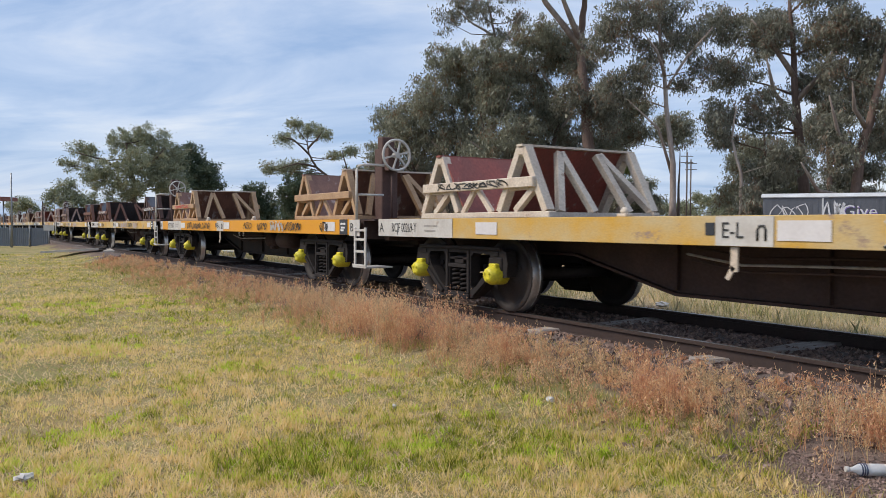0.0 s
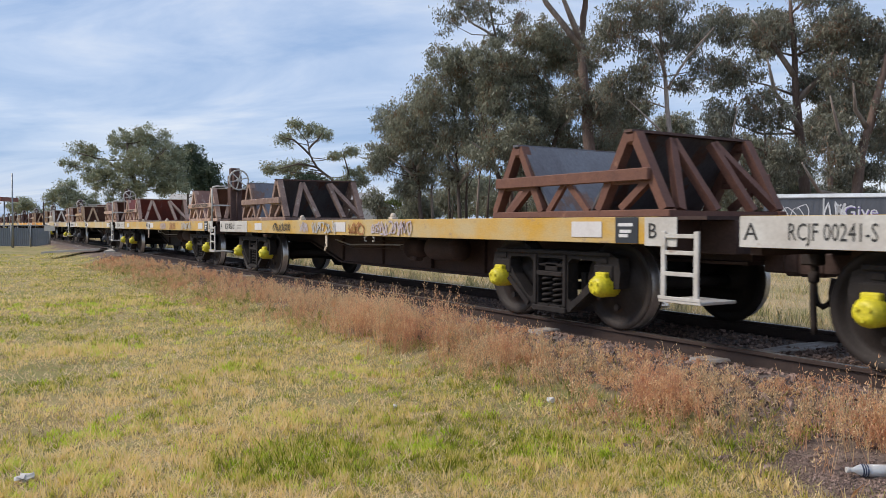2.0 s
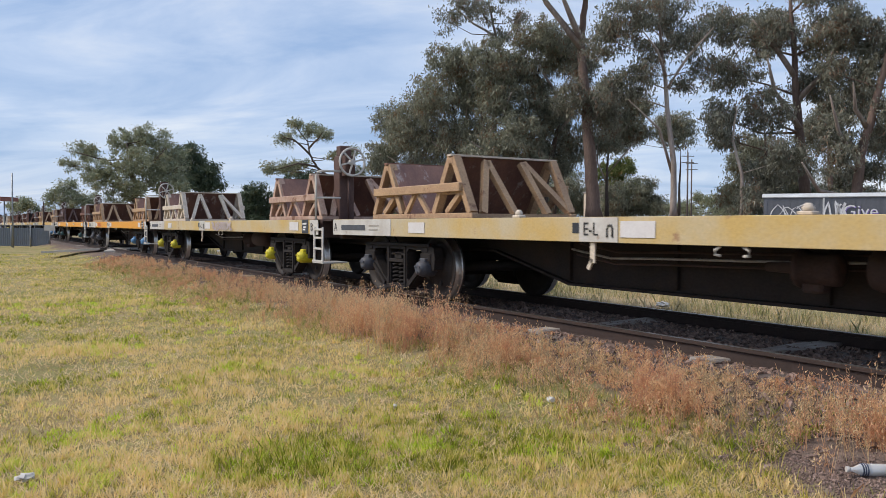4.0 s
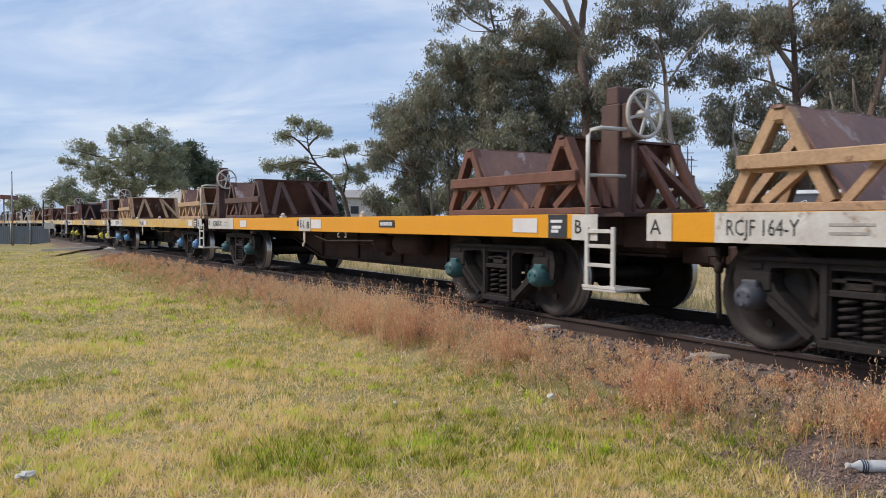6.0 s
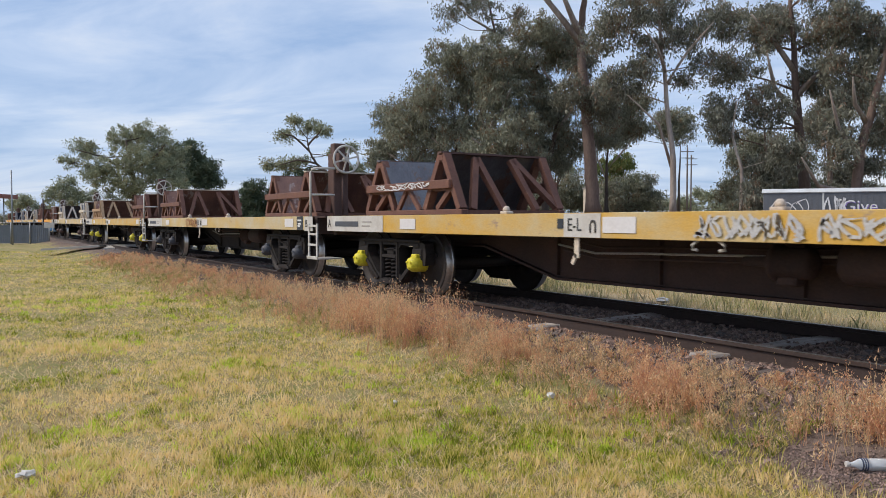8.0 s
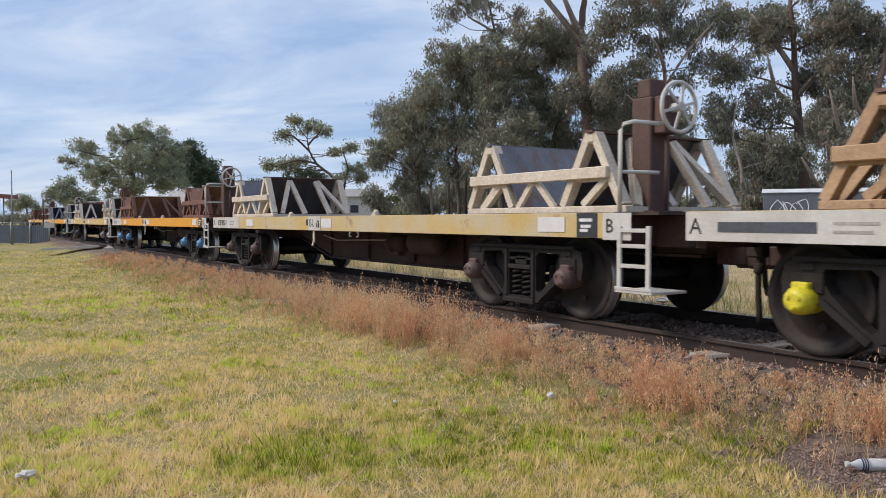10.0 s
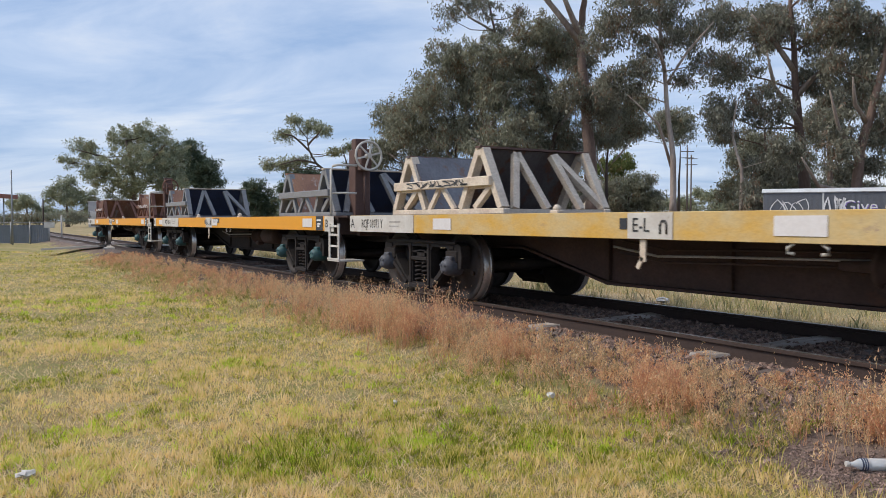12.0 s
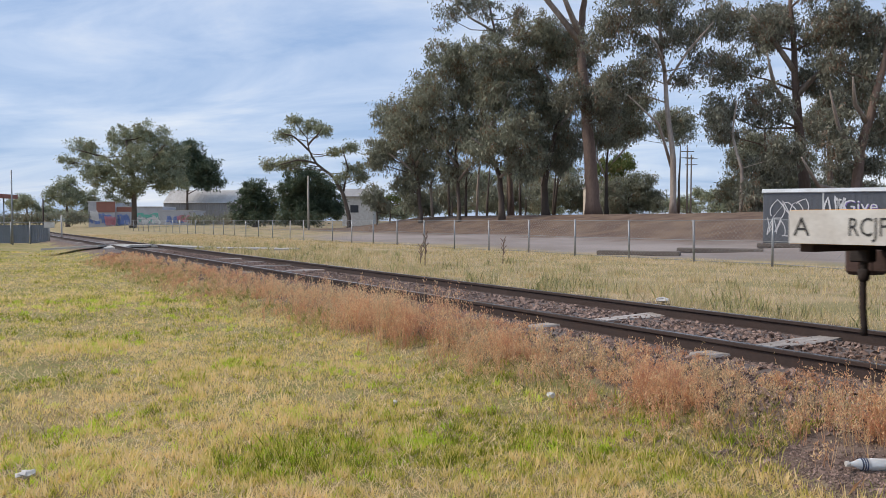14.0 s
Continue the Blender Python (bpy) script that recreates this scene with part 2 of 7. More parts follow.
def plate(bm, outline, holes, y0, y1):
    """A flat plate in the x-z plane with holes, between y0 and y1."""
    edges = []
    for ring in [outline] + holes:
        vs = [bm.verts.new((x, y0, z)) for x, z in ring]
        edges += [bm.edges.new((vs[i], vs[(i + 1) % len(vs)])) for i in range(len(vs))]
    r = bmesh.ops.triangle_fill(bm, use_beauty=True, use_dissolve=False, edges=edges, normal=(0, -1, 0))
    faces = [g for g in r["geom"] if isinstance(g, bmesh.types.BMFace)]
    ext = bmesh.ops.extrude_face_region(bm, geom=faces)
    bmesh.ops.translate(bm, vec=(0, y1 - y0, 0), verts=[g for g in ext["geom"] if isinstance(g, bmesh.types.BMVert)])
    bmesh.ops.recalc_face_normals(bm, faces=bm.faces[:])


def sheet(name, verts, faces, material, smooth=False):
    me = bpy.data.meshes.new(name)
    me.from_pydata(verts, [], faces)
    if smooth:
        me.polygons.foreach_set("use_smooth", [True] * len(me.polygons))
    me.update()
    return put(name, me, material)


def tris(name, v, material, per=3):
    """A mesh of loose triangles or quads from an array (count, per, 3)."""
    v = np.asarray(v, dtype=np.float32)
    k = len(v)
    me = bpy.data.meshes.new(name)
    me.vertices.add(k * per)
    me.vertices.foreach_set("co", v.reshape(-1))
    me.loops.add(k * per)
    me.loops.foreach_set("vertex_index", np.arange(k * per, dtype=np.int32))
    me.polygons.add(k)
    me.polygons.foreach_set("loop_start", np.arange(0, k * per, per, dtype=np.int32))
    me.polygons.foreach_set("loop_total", np.full(k, per, dtype=np.int32))
    me.update(calc_edges=True)
    return put(name, me, material)


def writing(name, text, size, material, parent, m, squeeze=1.0):
    cu = bpy.data.curves.new(name, "FONT")
    cu.body, cu.size, cu.align_x, cu.align_y = text, size, "CENTER", "CENTER"
    cu.extrude = 0.001
    cu.resolution_u = 2
    tmp = new("tmp", cu)
    dg = bpy.context.evaluated_depsgraph_get()
    me = bpy.data.meshes.new_from_object(tmp.evaluated_get(dg))
    bpy.data.objects.remove(tmp)
    me.transform(Matrix.Diagonal((squeeze, 1, 1, 1)))
    me.materials.clear()
    ob = put(name, me, material, parent)
    ob.matrix_basis = m
    return ob


def scribble(name, seed, width, height, thick, material, parent, m, letters=5):
    """A sprayed tag: looping strokes as thin ribbons in the x-z plane."""
    r = random.Random(seed)
    bm = bmesh.new()
    last = None
    for k in range(letters):
        # one letter: a pen path that swings between top and foot of its cell
        x0 = (k + 0.5) / letters * width - width / 2
        w = width / letters * 0.9
        pts = []
        n = r.randint(4, 6)
        up = r.choice((-1, 1))
        key = []
        for j in range(n):
            key.append((x0 + w * (-0.45 + 0.9 * (j % 3) / 2 + r.uniform(-.15, .15)), up * height * r.uniform(0.25, 0.5)))
            up = -up if r.random() < 0.8 else up
        for i in range(len(key) - 1):
            ax, az = key[i]
            bx, bz = key[i + 1]
            bow = r.uniform(-0.5, 0.5) * w
            for j in range(5):
                t = j / 5
                pts.append((ax + (bx - ax) * t + bow * math.sin(math.pi * t), az + (bz - az) * t))
        pts.append(key[-1])
        for i, (x, z) in enumerate(pts):
            x2, z2 = pts[min(i + 1, len(pts) - 1)]
            x1, z1 = pts[max(i - 1, 0)]
            d = Vector((x2 - x1, 0, z2 - z1))
            if d.length < 1e-6:
                continue
            d.normalize()
            q = Vector((-d.z, 0, d.x)) * thick / 2
            pair = (bm.verts.new(Vector((x, -0.0006 * k, z)) + q), bm.verts.new(Vector((x, -0.0006 * k, z)) - q))
            if last:
                bm.faces.new((last[0], last[1], pair[1], pair[0]))
            last = pair
    return part(name, bm, material, parent, "", m)


# ---------------------------------------------------------------- ground
TRACK_Y, GAUGE = 6.408, 1.6


def smooth(a, b, x):
    t = min(1.0, max(0.0, (x - a) / (b - a)))
    return t * t * (3 - 2 * t)


def ground_z(x, y):
    z = -0.42
    z += 0.23 * smooth(3.4, 5.1, y)
    z += -0.06 * smooth(8.2, 10.5, y)
    z += 0.45 * smooth(21.0, 31.0, y)
    z += 1.25 * smooth(28.5, 36.0, y + 2.0 * noise.noise((x * 0.06, 3.1, 0.4))) * smooth(-75.0, -55.0, x)
    near = 1 - smooth(3.8, 4.8, y) * (1 - smooth(8.4, 9.4, y))
    z += near * (0.035 * noise.noise((x * 0.7, y * 0.7, 0)) + 0.05 * noise.noise((x * 0.16, y * 0.16, 7)))
    return z


def axis(lo, hi, fine0, fine1, step, grow):
    vals = list(np.arange(fine0, fine1, step))
    s, v = step, vals[-1]
    while v < hi:
        s *= grow
        v += s
        vals.append(min(v, hi))
    s, v = step, vals[0]
    low = []
    while v > lo:
        s *= grow
        v -= s
        low.append(max(v, lo))
    return low[::-1] + vals


def ground_material():
    m = bpy.data.materials.new("ground_cover")
    m.use_nodes = True
    nt = m.node_tree
    n, l = nt.nodes, nt.links
    b = n["Principled BSDF"]
    b.inputs["Roughness"].default_value = 0.95
    b.inputs["Specular IOR Level"].default_value = 0.15
    co = n.new("ShaderNodeTexCoord")
    pos = co.outputs["Object"]
    sep = n.new("ShaderNodeSeparateXYZ")
    l.new(pos, sep.inputs[0])

    def nz(scale, detail=5, rough=0.6, off=0.0, stretch=(1, 1, 1)):
        mp = n.new("ShaderNodeMapping")
        mp.inputs["Location"].default_value = (off, off * 0.7, 0)
        mp.inputs["Scale"].default_value = stretch
        l.new(pos, mp.inputs[0])
        t = n.new("ShaderNodeTexNoise")
        t.inputs["Scale"].default_value = scale
        t.inputs["Detail"].default_value = detail
        t.inputs["Roughness"].default_value = rough
        l.new(mp.outputs[0], t.inputs["Vector"])
        return t.outputs["Fac"]

    def span(v, a, c, d=0.0, e=1.0):
        r = n.new("ShaderNodeMapRange")
        r.inputs[1].default_value, r.inputs[2].default_value = a, c
        r.inputs[3].default_value, r.inputs[4].default_value = d, e
        l.new(v, r.inputs[0])
        return r.outputs[0]

    def mix(f, a, c):
        x = n.new("ShaderNodeMix")
        x.data_type = "RGBA"
        for sock, val in ((x.inputs[0], f), (x.inputs[6], a), (x.inputs[7], c)):
            if isinstance(val, tuple):
                sock.default_value = (*val, 1)
            else:
                l.new(val, sock)
        return x.outputs[2]

    def calc(op, a, c):
        x = n.new("ShaderNodeMath")
        x.operation = op
        x.use_clamp = op == "MULTIPLY"
        for sock, val in zip(x.inputs, (a, c)):
            if isinstance(val, (int, float)):
                sock.default_value = val
            else:
                l.new(val, sock)
        return x.outputs[0]

    wob = span(nz(1.6, 5), 0.3, 0.7, -0.55, 0.55)
    y = calc("ADD", sep.outputs[1], wob)
    y = calc("ADD", y, span(sep.outputs[0], -3.5, -2.7, 0.0, 0.55))
    y_soft = calc("ADD", sep.outputs[1], span(nz(0.12, 4, off=9), 0.3, 0.7, -1.6, 1.6))
    grass = mix(span(nz(1.3, 7), 0.42, 0.62), (0.17, 0.18, 0.05), (0.36, 0.28, 0.14))
    grass = mix(span(nz(9, 6, 0.7, 3), 0.42, 0.7), grass, (0.24, 0.165, 0.10))
    grass = mix(span(nz(45, 4, 0.7, 5), 0.45, 0.75), grass, (0.40, 0.36, 0.16))
    soil = mix(span(nz(6, 8, 0.75, 2), 0.4, 0.62), (0.17, 0.125, 0.10), (0.27, 0.20, 0.165))
    soil = mix(span(nz(60, 5, 0.7, 4), 0.42, 0.66), soil, (0.09, 0.07, 0.06))
    verge = mix(span(nz(0.7, 6, 0.6, 8), 0.40, 0.60), (0.40, 0.31, 0.19), (0.25, 0.22, 0.11))
    verge = mix(span(nz(20, 5, 0.7, 12), 0.5, 0.75), verge, (0.24, 0.18, 0.10))
    lot = mix(span(nz(0.25, 6, 0.6, 6, (0.5, 1, 1)), 0.40, 0.62), (0.31, 0.27, 0.255), (0.23, 0.195, 0.18))
    bank = mix(span(nz(0.7, 7, 0.65, 15), 0.4, 0.62), (0.115, 0.078, 0.062), (0.19, 0.135, 0.10))
    top = mix(span(nz(0.3, 5, 0.6, 21), 0.42, 0.6), (0.20, 0.17, 0.085), (0.22, 0.16, 0.11))
    col = mix(span(y, 4.05, 4.65), grass, soil)
    col = mix(span(y, 8.35, 8.8), col, verge)
    lot_here = calc("MULTIPLY", span(y_soft, 20.5, 22.5), span(sep.outputs[0], -62, -50))
    col = mix(lot_here, col, lot)
    col = mix(calc("MULTIPLY", span(y_soft, 26.8, 28.6), span(sep.outputs[0], -85, -70)), col, bank)
    col = mix(span(y_soft, 42, 46), col, top)
    l.new(col, b.inputs["Base Color"])
    bp = n.new("ShaderNodeBump")
    bp.inputs["Strength"].default_value = 0.6
    bp.inputs["Distance"].default_value = 0.03
    l.new(nz(38, 8, 0.75, 1), bp.inputs["Height"])
    l.new(bp.outputs[0], b.inputs["Normal"])
    return m


def build_ground():
    xs = axis(-1500, 600, -24, 6, 0.25, 1.09)
    ys = axis(-500, 2000, -1, 12, 0.22, 1.09)
    verts = [(x, y, ground_z(x, y)) for y in ys for x in xs]
    w = len(xs)
    faces = [(j * w + i, j * w + i + 1, (j + 1) * w + i + 1, (j + 1) * w + i) for j in range(len(ys) - 1) for i in range(w - 1)]
    ob = sheet("ground", verts, faces, ground_material(), True)
    tagged(ob, "patchy green and straw-coloured grass beside a bare stony railway verge", "ground", kind="structure")


build_ground()

# ---------------------------------------------------------------- railway track
TRACK_X0, TRACK_X1 = -330.0, 26.0


def build_track():
    base = tagged(new("railway_track"), "single railway track on old timber sleepers", "railway track", kind="structure")
    base.location = (0, TRACK_Y, 0)
    prof = [(-0.07, -0.16), (0.07, -0.16), (0.07, -0.145), (0.012, -0.125), (0.010, -0.04), (0.035, -0.03), (0.035, -0.004), (0.028, 0.0), (-0.028, 0.0), (-0.035, -0.004), (-0.035, -0.03), (-0.010, -0.04), (-0.012, -0.125), (-0.07, -0.145)]
    for side in (-1, 1):
        bm = bmesh.new()
        ends = [[bm.verts.new((x, y, z)) for y, z in prof] for x in (TRACK_X0, TRACK_X1)]
        k = len(prof)
        for i in range(k):
            bm.faces.new((ends[0][i], ends[0][(i + 1) % k], ends[1][(i + 1) % k], ends[1][i]))
        rail = part("rail", bm, M["rail"], base, "rust-brown steel rail with a worn shiny top", pose(0, side * (GAUGE / 2 + 0.035), 0))
        bm = bmesh.new()
        box(bm, TRACK_X0, -0.022, 0.0003, TRACK_X1, 0.024, 0.0015)
        part("running_surface", bm, M["rail_top"], rail, "bright worn strip")
    shapes = []
    rnd = random.Random(5)
    for k in range(4):
        bm = bmesh.new()
        box(bm, -0.12, -1.12, -0.30, 0.12, 1.12, -0.132, 0.012)
        bmesh.ops.subdivide_edges(bm, edges=[e for e in bm.edges if abs(e.verts[0].co.y - e.verts[1].co.y) > 1], cuts=5)
        for v in bm.verts:
            v.co += Vector((rnd.uniform(-.012, .012), rnd.uniform(-.03, .03) if abs(v.co.y) > 1.0 else 0, rnd.uniform(-.012, .008)))
        shapes.append(mesh_of("sleeper", bm))
    x, i = 14.03, 0
    while i < 300:
        # most are buried in the ballast; a few bare tops lie clear
        clear = i in (27, 30) or (i > 36 and rnd.random() < 0.12)
        sunk = rnd.uniform(0.022, 0.034) if clear else rnd.uniform(-0.055, -0.012)
        put("sleeper", shapes[i % 4], M["sleeper"], base, "", pose(x + rnd.uniform(-.12, .12), rnd.uniform(-.04, .04), sunk, 0, 0, rnd.uniform(-1.2, 1.2)))
        x -= 0.685
        i += 1
    bm = bmesh.new()
    while x > TRACK_X0:
        box(bm, x - .12, -1.35, -.30, x + .12, 1.35, -.17)
        x -= 0.685
    tagged(part("far_sleepers", bm, M["sleeper"], base), kind="stuff")


def stone_mesh(rnd):
    pts = []
    for k in range(7):
        a = rnd.uniform(0, 6.28)
        z = rnd.uniform(-1, 1)
        r = math.sqrt(1 - z * z)
        pts.append((r * math.cos(a) * rnd.uniform(.7, 1.2), r * math.sin(a) * rnd.uniform(.7, 1.2), z * rnd.uniform(.5, .8)))
    bm = bmesh.new()
    for p in pts:
        bm.verts.new(p)
    bmesh.ops.convex_hull(bm, input=bm.verts[:])
    bmesh.ops.triangulate(bm, faces=bm.faces[:])
    arr = np.array([[tuple(v.co) for v in f.verts] for f in bm.faces])
    bm.free()
    return arr


def build_ballast():
    rnd = random.Random(8)
    shapes = [stone_mesh(rnd) for _ in range(14)]
    out = []
    for k in range(33000):
        x = 3 - 34 * rnd.random() ** 1.7
        band = rnd.random() if x < 2 else 0.5
        if band < 0.42:
            y = rnd.uniform(5.72, 7.10)
            z = -0.128
        elif band < 0.85:
            y = 4.40 + 1.12 * rnd.random() ** 0.75
            z = max(ground_z(x, y), -0.28 + 0.14 * min(1, (y - 4.7) / 0.65)) + 0.004
        elif band < 0.96:
            y = rnd.uniform(7.28, 8.4)
            z = ground_z(x, y)
        else:
            y = rnd.uniform(3.6, 4.7)
            z = ground_z(x, y)
            if x < -4.5:
                continue
        s = rnd.uniform(0.016, 0.046) * (1.25 if rnd.random() < 0.1 else 1)
        sh = shapes[rnd.randrange(14)]
        a = rnd.uniform(0, 6.28)
        c, q = math.cos(a), math.sin(a)
        rot = np.array([[c, q, 0], [-q, c, 0], [0, 0, 1]])
        out.append(sh @ rot * s + np.array([x, y, z]))
    # fine gravel on the bare patch beside the bottle
    for k in range(3000):
        x, y = -2.35 + rnd.gauss(0, 0.4), 3.98 + rnd.gauss(0, 0.17)
        s = rnd.uniform(0.005, 0.016)
        out.append(shapes[k % 14] * s + np.array([x, y, ground_z(x, y) + 0.002]))
    ob = tagged(tris("ballast_stones", np.concatenate(out), M["stone"]), "brown-grey crushed stone ballast round the rails", "ballast", kind="stuff")
    bm = bmesh.new()
    xs = np.arange(TRACK_X0, TRACK_X1, 4.0)
    rows = []
    for x in xs:
        rows.append([bm.verts.new((x, y, z)) for y, z in ((4.7, -0.285), (5.35, -0.135), (7.45, -0.135), (8.3, -0.26))])
    for r0, r1 in zip(rows, rows[1:]):
        for i in range(3):
            bm.faces.new((r0[i], r1[i], r1[i + 1], r0[i + 1]))
    m = paint("ballast_bed", (0.15, 0.12, 0.11), (0.09, 0.07, 0.065), 0.95, scale=16, contrast=1.0, third=(0.24, 0.20, 0.18), third_at=0.57, third_scale=30, bump=1.0, fine=26)
    tagged(part("ballast_bed", bm, m), "bed of dark brown stone ballast under the track", "ballast", kind="structure")


# ---------------------------------------------------------------- wagons
WHEEL_R = 0.44
PITCH_LEN = 14.0
BODY_LEN = 13.58
HALF_W = 1.25
BOGIES = (1.78, 11.50)
AXLE = 0.832

CACHE = {}


def shared(key, build):
    if key not in CACHE:
        bm = bmesh.new()
        build(bm)
        CACHE[key] = mesh_of(key, bm)
        if key == "wheelset":
            # the running face of the wheels is bare polished steel
            me = CACHE[key]
            me.materials.append(M["wheel"])
            me.materials.append(M["tread"])
            for p in me.polygons:
                rr = [math.hypot(me.vertices[i].co.x, me.vertices[i].co.z) for i in p.vertices]
                if min(rr) > WHEEL_R - 0.001 and max(rr) < WHEEL_R + 0.013:
                    p.material_index = 1
    return CACHE[key]


def b_sill(bm):
    # channel section: web outside, two flanges turned inwards
    box(bm, 0, -0.012, 0.862, BODY_LEN - 0.42, 0.0, 1.105, 0.004)
    box(bm, 0, 0.0, 1.092, BODY_LEN - 0.42, 0.09, 1.104)
    box(bm, 0, 0.0, 0.863, BODY_LEN - 0.42, 0.09, 0.876)
    for k in range(12):
        x = 0.6 + k * 1.08
        box(bm, x, 0.0, 0.876, x + 0.012, 0.085, 1.092)


def b_deck(bm):
    box(bm, 0.02, -HALF_W + 0.09, 1.078, BODY_LEN - 0.5, HALF_W - 0.09, 1.098)
    for k in range(9):
        x = 0.5 + k * 1.5
        box(bm, x, -HALF_W + 0.09, 0.90, x + 0.10, HALF_W - 0.09, 1.078)
    box(bm, 0.02, -HALF_W + 0.09, 0.80, 0.12, HALF_W - 0.09, 1.078)


def girder_line(deep):
    low = 0.35 if deep else 0.62
    return [(0.3, 1.0), (0.3, 0.70), (3.1, 0.70), (4.6, low), (9.3, low), (10.6, 0.70), (BODY_LEN - 0.2, 0.70), (BODY_LEN - 0.2, 1.0)]


def b_girder(deep):
    def build(bm):
        plate(bm, girder_line(deep), [], -0.26, 0.25)
    return build


def b_flange(deep, i):
    def build(bm):
        (xa, za), (xb, zb) = girder_line(deep)[i:i + 2]
        bar(bm, (xa, 0, za - 0.018), (xb, 0, zb - 0.018), 0.64, 0.03)
    return build


def b_stiffener(deep):
    def build(bm):
        box(bm, 0, -0.31, (0.35 if deep else 0.62) + 0.02, 0.014, -0.262, 0.98)
    return build


def b_end_platform(bm):
    box(bm, BODY_LEN - 0.5, -HALF_W + 0.14, 0.80, BODY_LEN - 0.38, HALF_W - 0.14, 1.10, 0.008)
    box(bm, BODY_LEN - 0.38, -0.75, 0.78, BODY_LEN, 0.75, 1.08, 0.008)
    box(bm, BODY_LEN - 0.5, -HALF_W + 0.14, 1.08, BODY_LEN - 0.02, HALF_W - 0.3, 1.11)


def b_side_frame(bm):
    # cast truss side frame, seen from outside; axle centre line at z = 0, springs in the middle
    out = [(-1.03, 0.14), (-1.00, 0.27), (-0.88, 0.31), (-0.5, 0.325), (0.0, 0.33), (0.5, 0.325), (0.88, 0.31), (1.00, 0.27), (1.03, 0.14), (1.01, -0.02),
           (0.92, -0.03), (0.90, 0.06), (0.75, 0.06), (0.71, -0.03), (0.50, -0.20), (0.36, -0.29), (0.22, -0.33), (-0.22, -0.33), (-0.36, -0.29), (-0.50, -0.20), (-0.71, -0.03), (-0.75, 0.06), (-0.90, 0.06), (-0.92, -0.03), (-1.01, -0.02)]
    win_l = [(-0.68, 0.235), (-0.34, 0.245), (-0.285, 0.20), (-0.285, -0.17), (-0.33, -0.20), (-0.40, -0.16), (-0.63, 0.05), (-0.71, 0.18)]
    win_r = [(-x, z) for x, z in win_l][::-1]
    mid = [(-0.20, 0.24), (0.20, 0.24), (0.20, -0.25), (-0.20, -0.25)]
    plate(bm, out, [win_l, win_r, mid], -0.07, 0.07)
    # added sheet behind the springs; it keeps the window dark against the bright verge
    box(bm, -0.23, 0.075, -0.26, 0.23, 0.09, 0.26)
    # raised rims along the top and the tension members
    box(bm, -0.92, -0.10, 0.285, 0.92, -0.065, 0.325, 0.006)
    box(bm, -0.205, -0.09, 0.05, 0.205, -0.02, 0.10, 0.006)
    box(bm, -0.205, -0.06, 0.15, 0.205, 0.03, 0.18, 0.006)
    box(bm, -0.27, -0.10, -0.33, 0.27, 0.10, -0.27, 0.008)
    for s in (-1, 1):
        bar(bm, (s * 0.70, -0.08, 0.0), (s * 0.34, -0.08, -0.265), 0.04, 0.055)
        box(bm, s * 0.24 - 0.025, -0.09, -0.26, s * 0.24 + 0.025, -0.06, 0.28, 0.006)
        box(bm, s * 0.81 - 0.13, -0.09, 0.05, s * 0.81 + 0.13, 0.09, 0.20, 0.012)
        box(bm, s * 0.81 - 0.05, -0.085, 0.22, s * 0.81 + 0.05, -0.068, 0.27, 0.004)


def b_spring(bm):
    pts = []
    turns, n = 5, 45
    for i in range(n + 1):
        a = 2 * math.pi * turns * i / n
        pts.append((0.068 * math.cos(a), 0.068 * math.sin(a), -0.255 + 0.29 * i / n))
    rod(bm, pts, 0.017, 5)
    box(bm, -0.085, -0.085, -0.275, 0.085, 0.085, -0.255)


def b_bolster(bm):
    box(bm, -0.17, -1.02, 0.04, 0.17, 1.02, 0.20, 0.03)
    box(bm, -0.14, -0.45, -0.05, 0.14, 0.45, 0.05, 0.02)
    box(bm, -0.10, -1.06, 0.10, 0.10, -1.02, 0.19, 0.008)
    for s in (-1, 1):
        bar(bm, (s * 0.30, -0.65, -0.10), (s * 0.30, 0.65, -0.10), 0.06, 0.09, (1, 0, 0))
        box(bm, s * 0.28, -0.80 - 0.09, -0.20, s * 0.345, -0.80 + 0.05, 0.10, 0.01)
        box(bm, s * 0.28, 0.80 - 0.05, -0.20, s * 0.345, 0.80 + 0.09, 0.10, 0.01)
    bar(bm, (-0.5, 0.0, 0.02), (0.5, 0.0, 0.02), 0.05, 0.06)
    rod(bm, [(-0.28, -0.3, -0.06), (0.28, -0.3, -0.16)], 0.02, 6)
    lathe(bm, [(0.22, -0.04), (0.22, 0.04)], 16, Matrix.Translation((0, 0, 0.24)) @ Matrix.Rotation(radians(90), 4, "X"))


def b_cap(bm):
    # roller-bearing adapter and its end cover, pointing to -y
    lathe(bm, [(0.05, -0.20), (0.085, -0.19), (0.09, -0.165), (0.105, -0.15), (0.112, -0.11), (0.112, 0.10), (0.10, 0.12)], 16)
    for k in range(3):
        a = 2.1 * k + 0.5
        lathe(bm, [(0.016, -0.215), (0.016, -0.18)], 6, Matrix.Translation((0.05 * math.cos(a), 0, 0.05 * math.sin(a))))
    box(bm, -0.07, -0.13, 0.06, 0.07, 0.08, 0.135, 0.012)


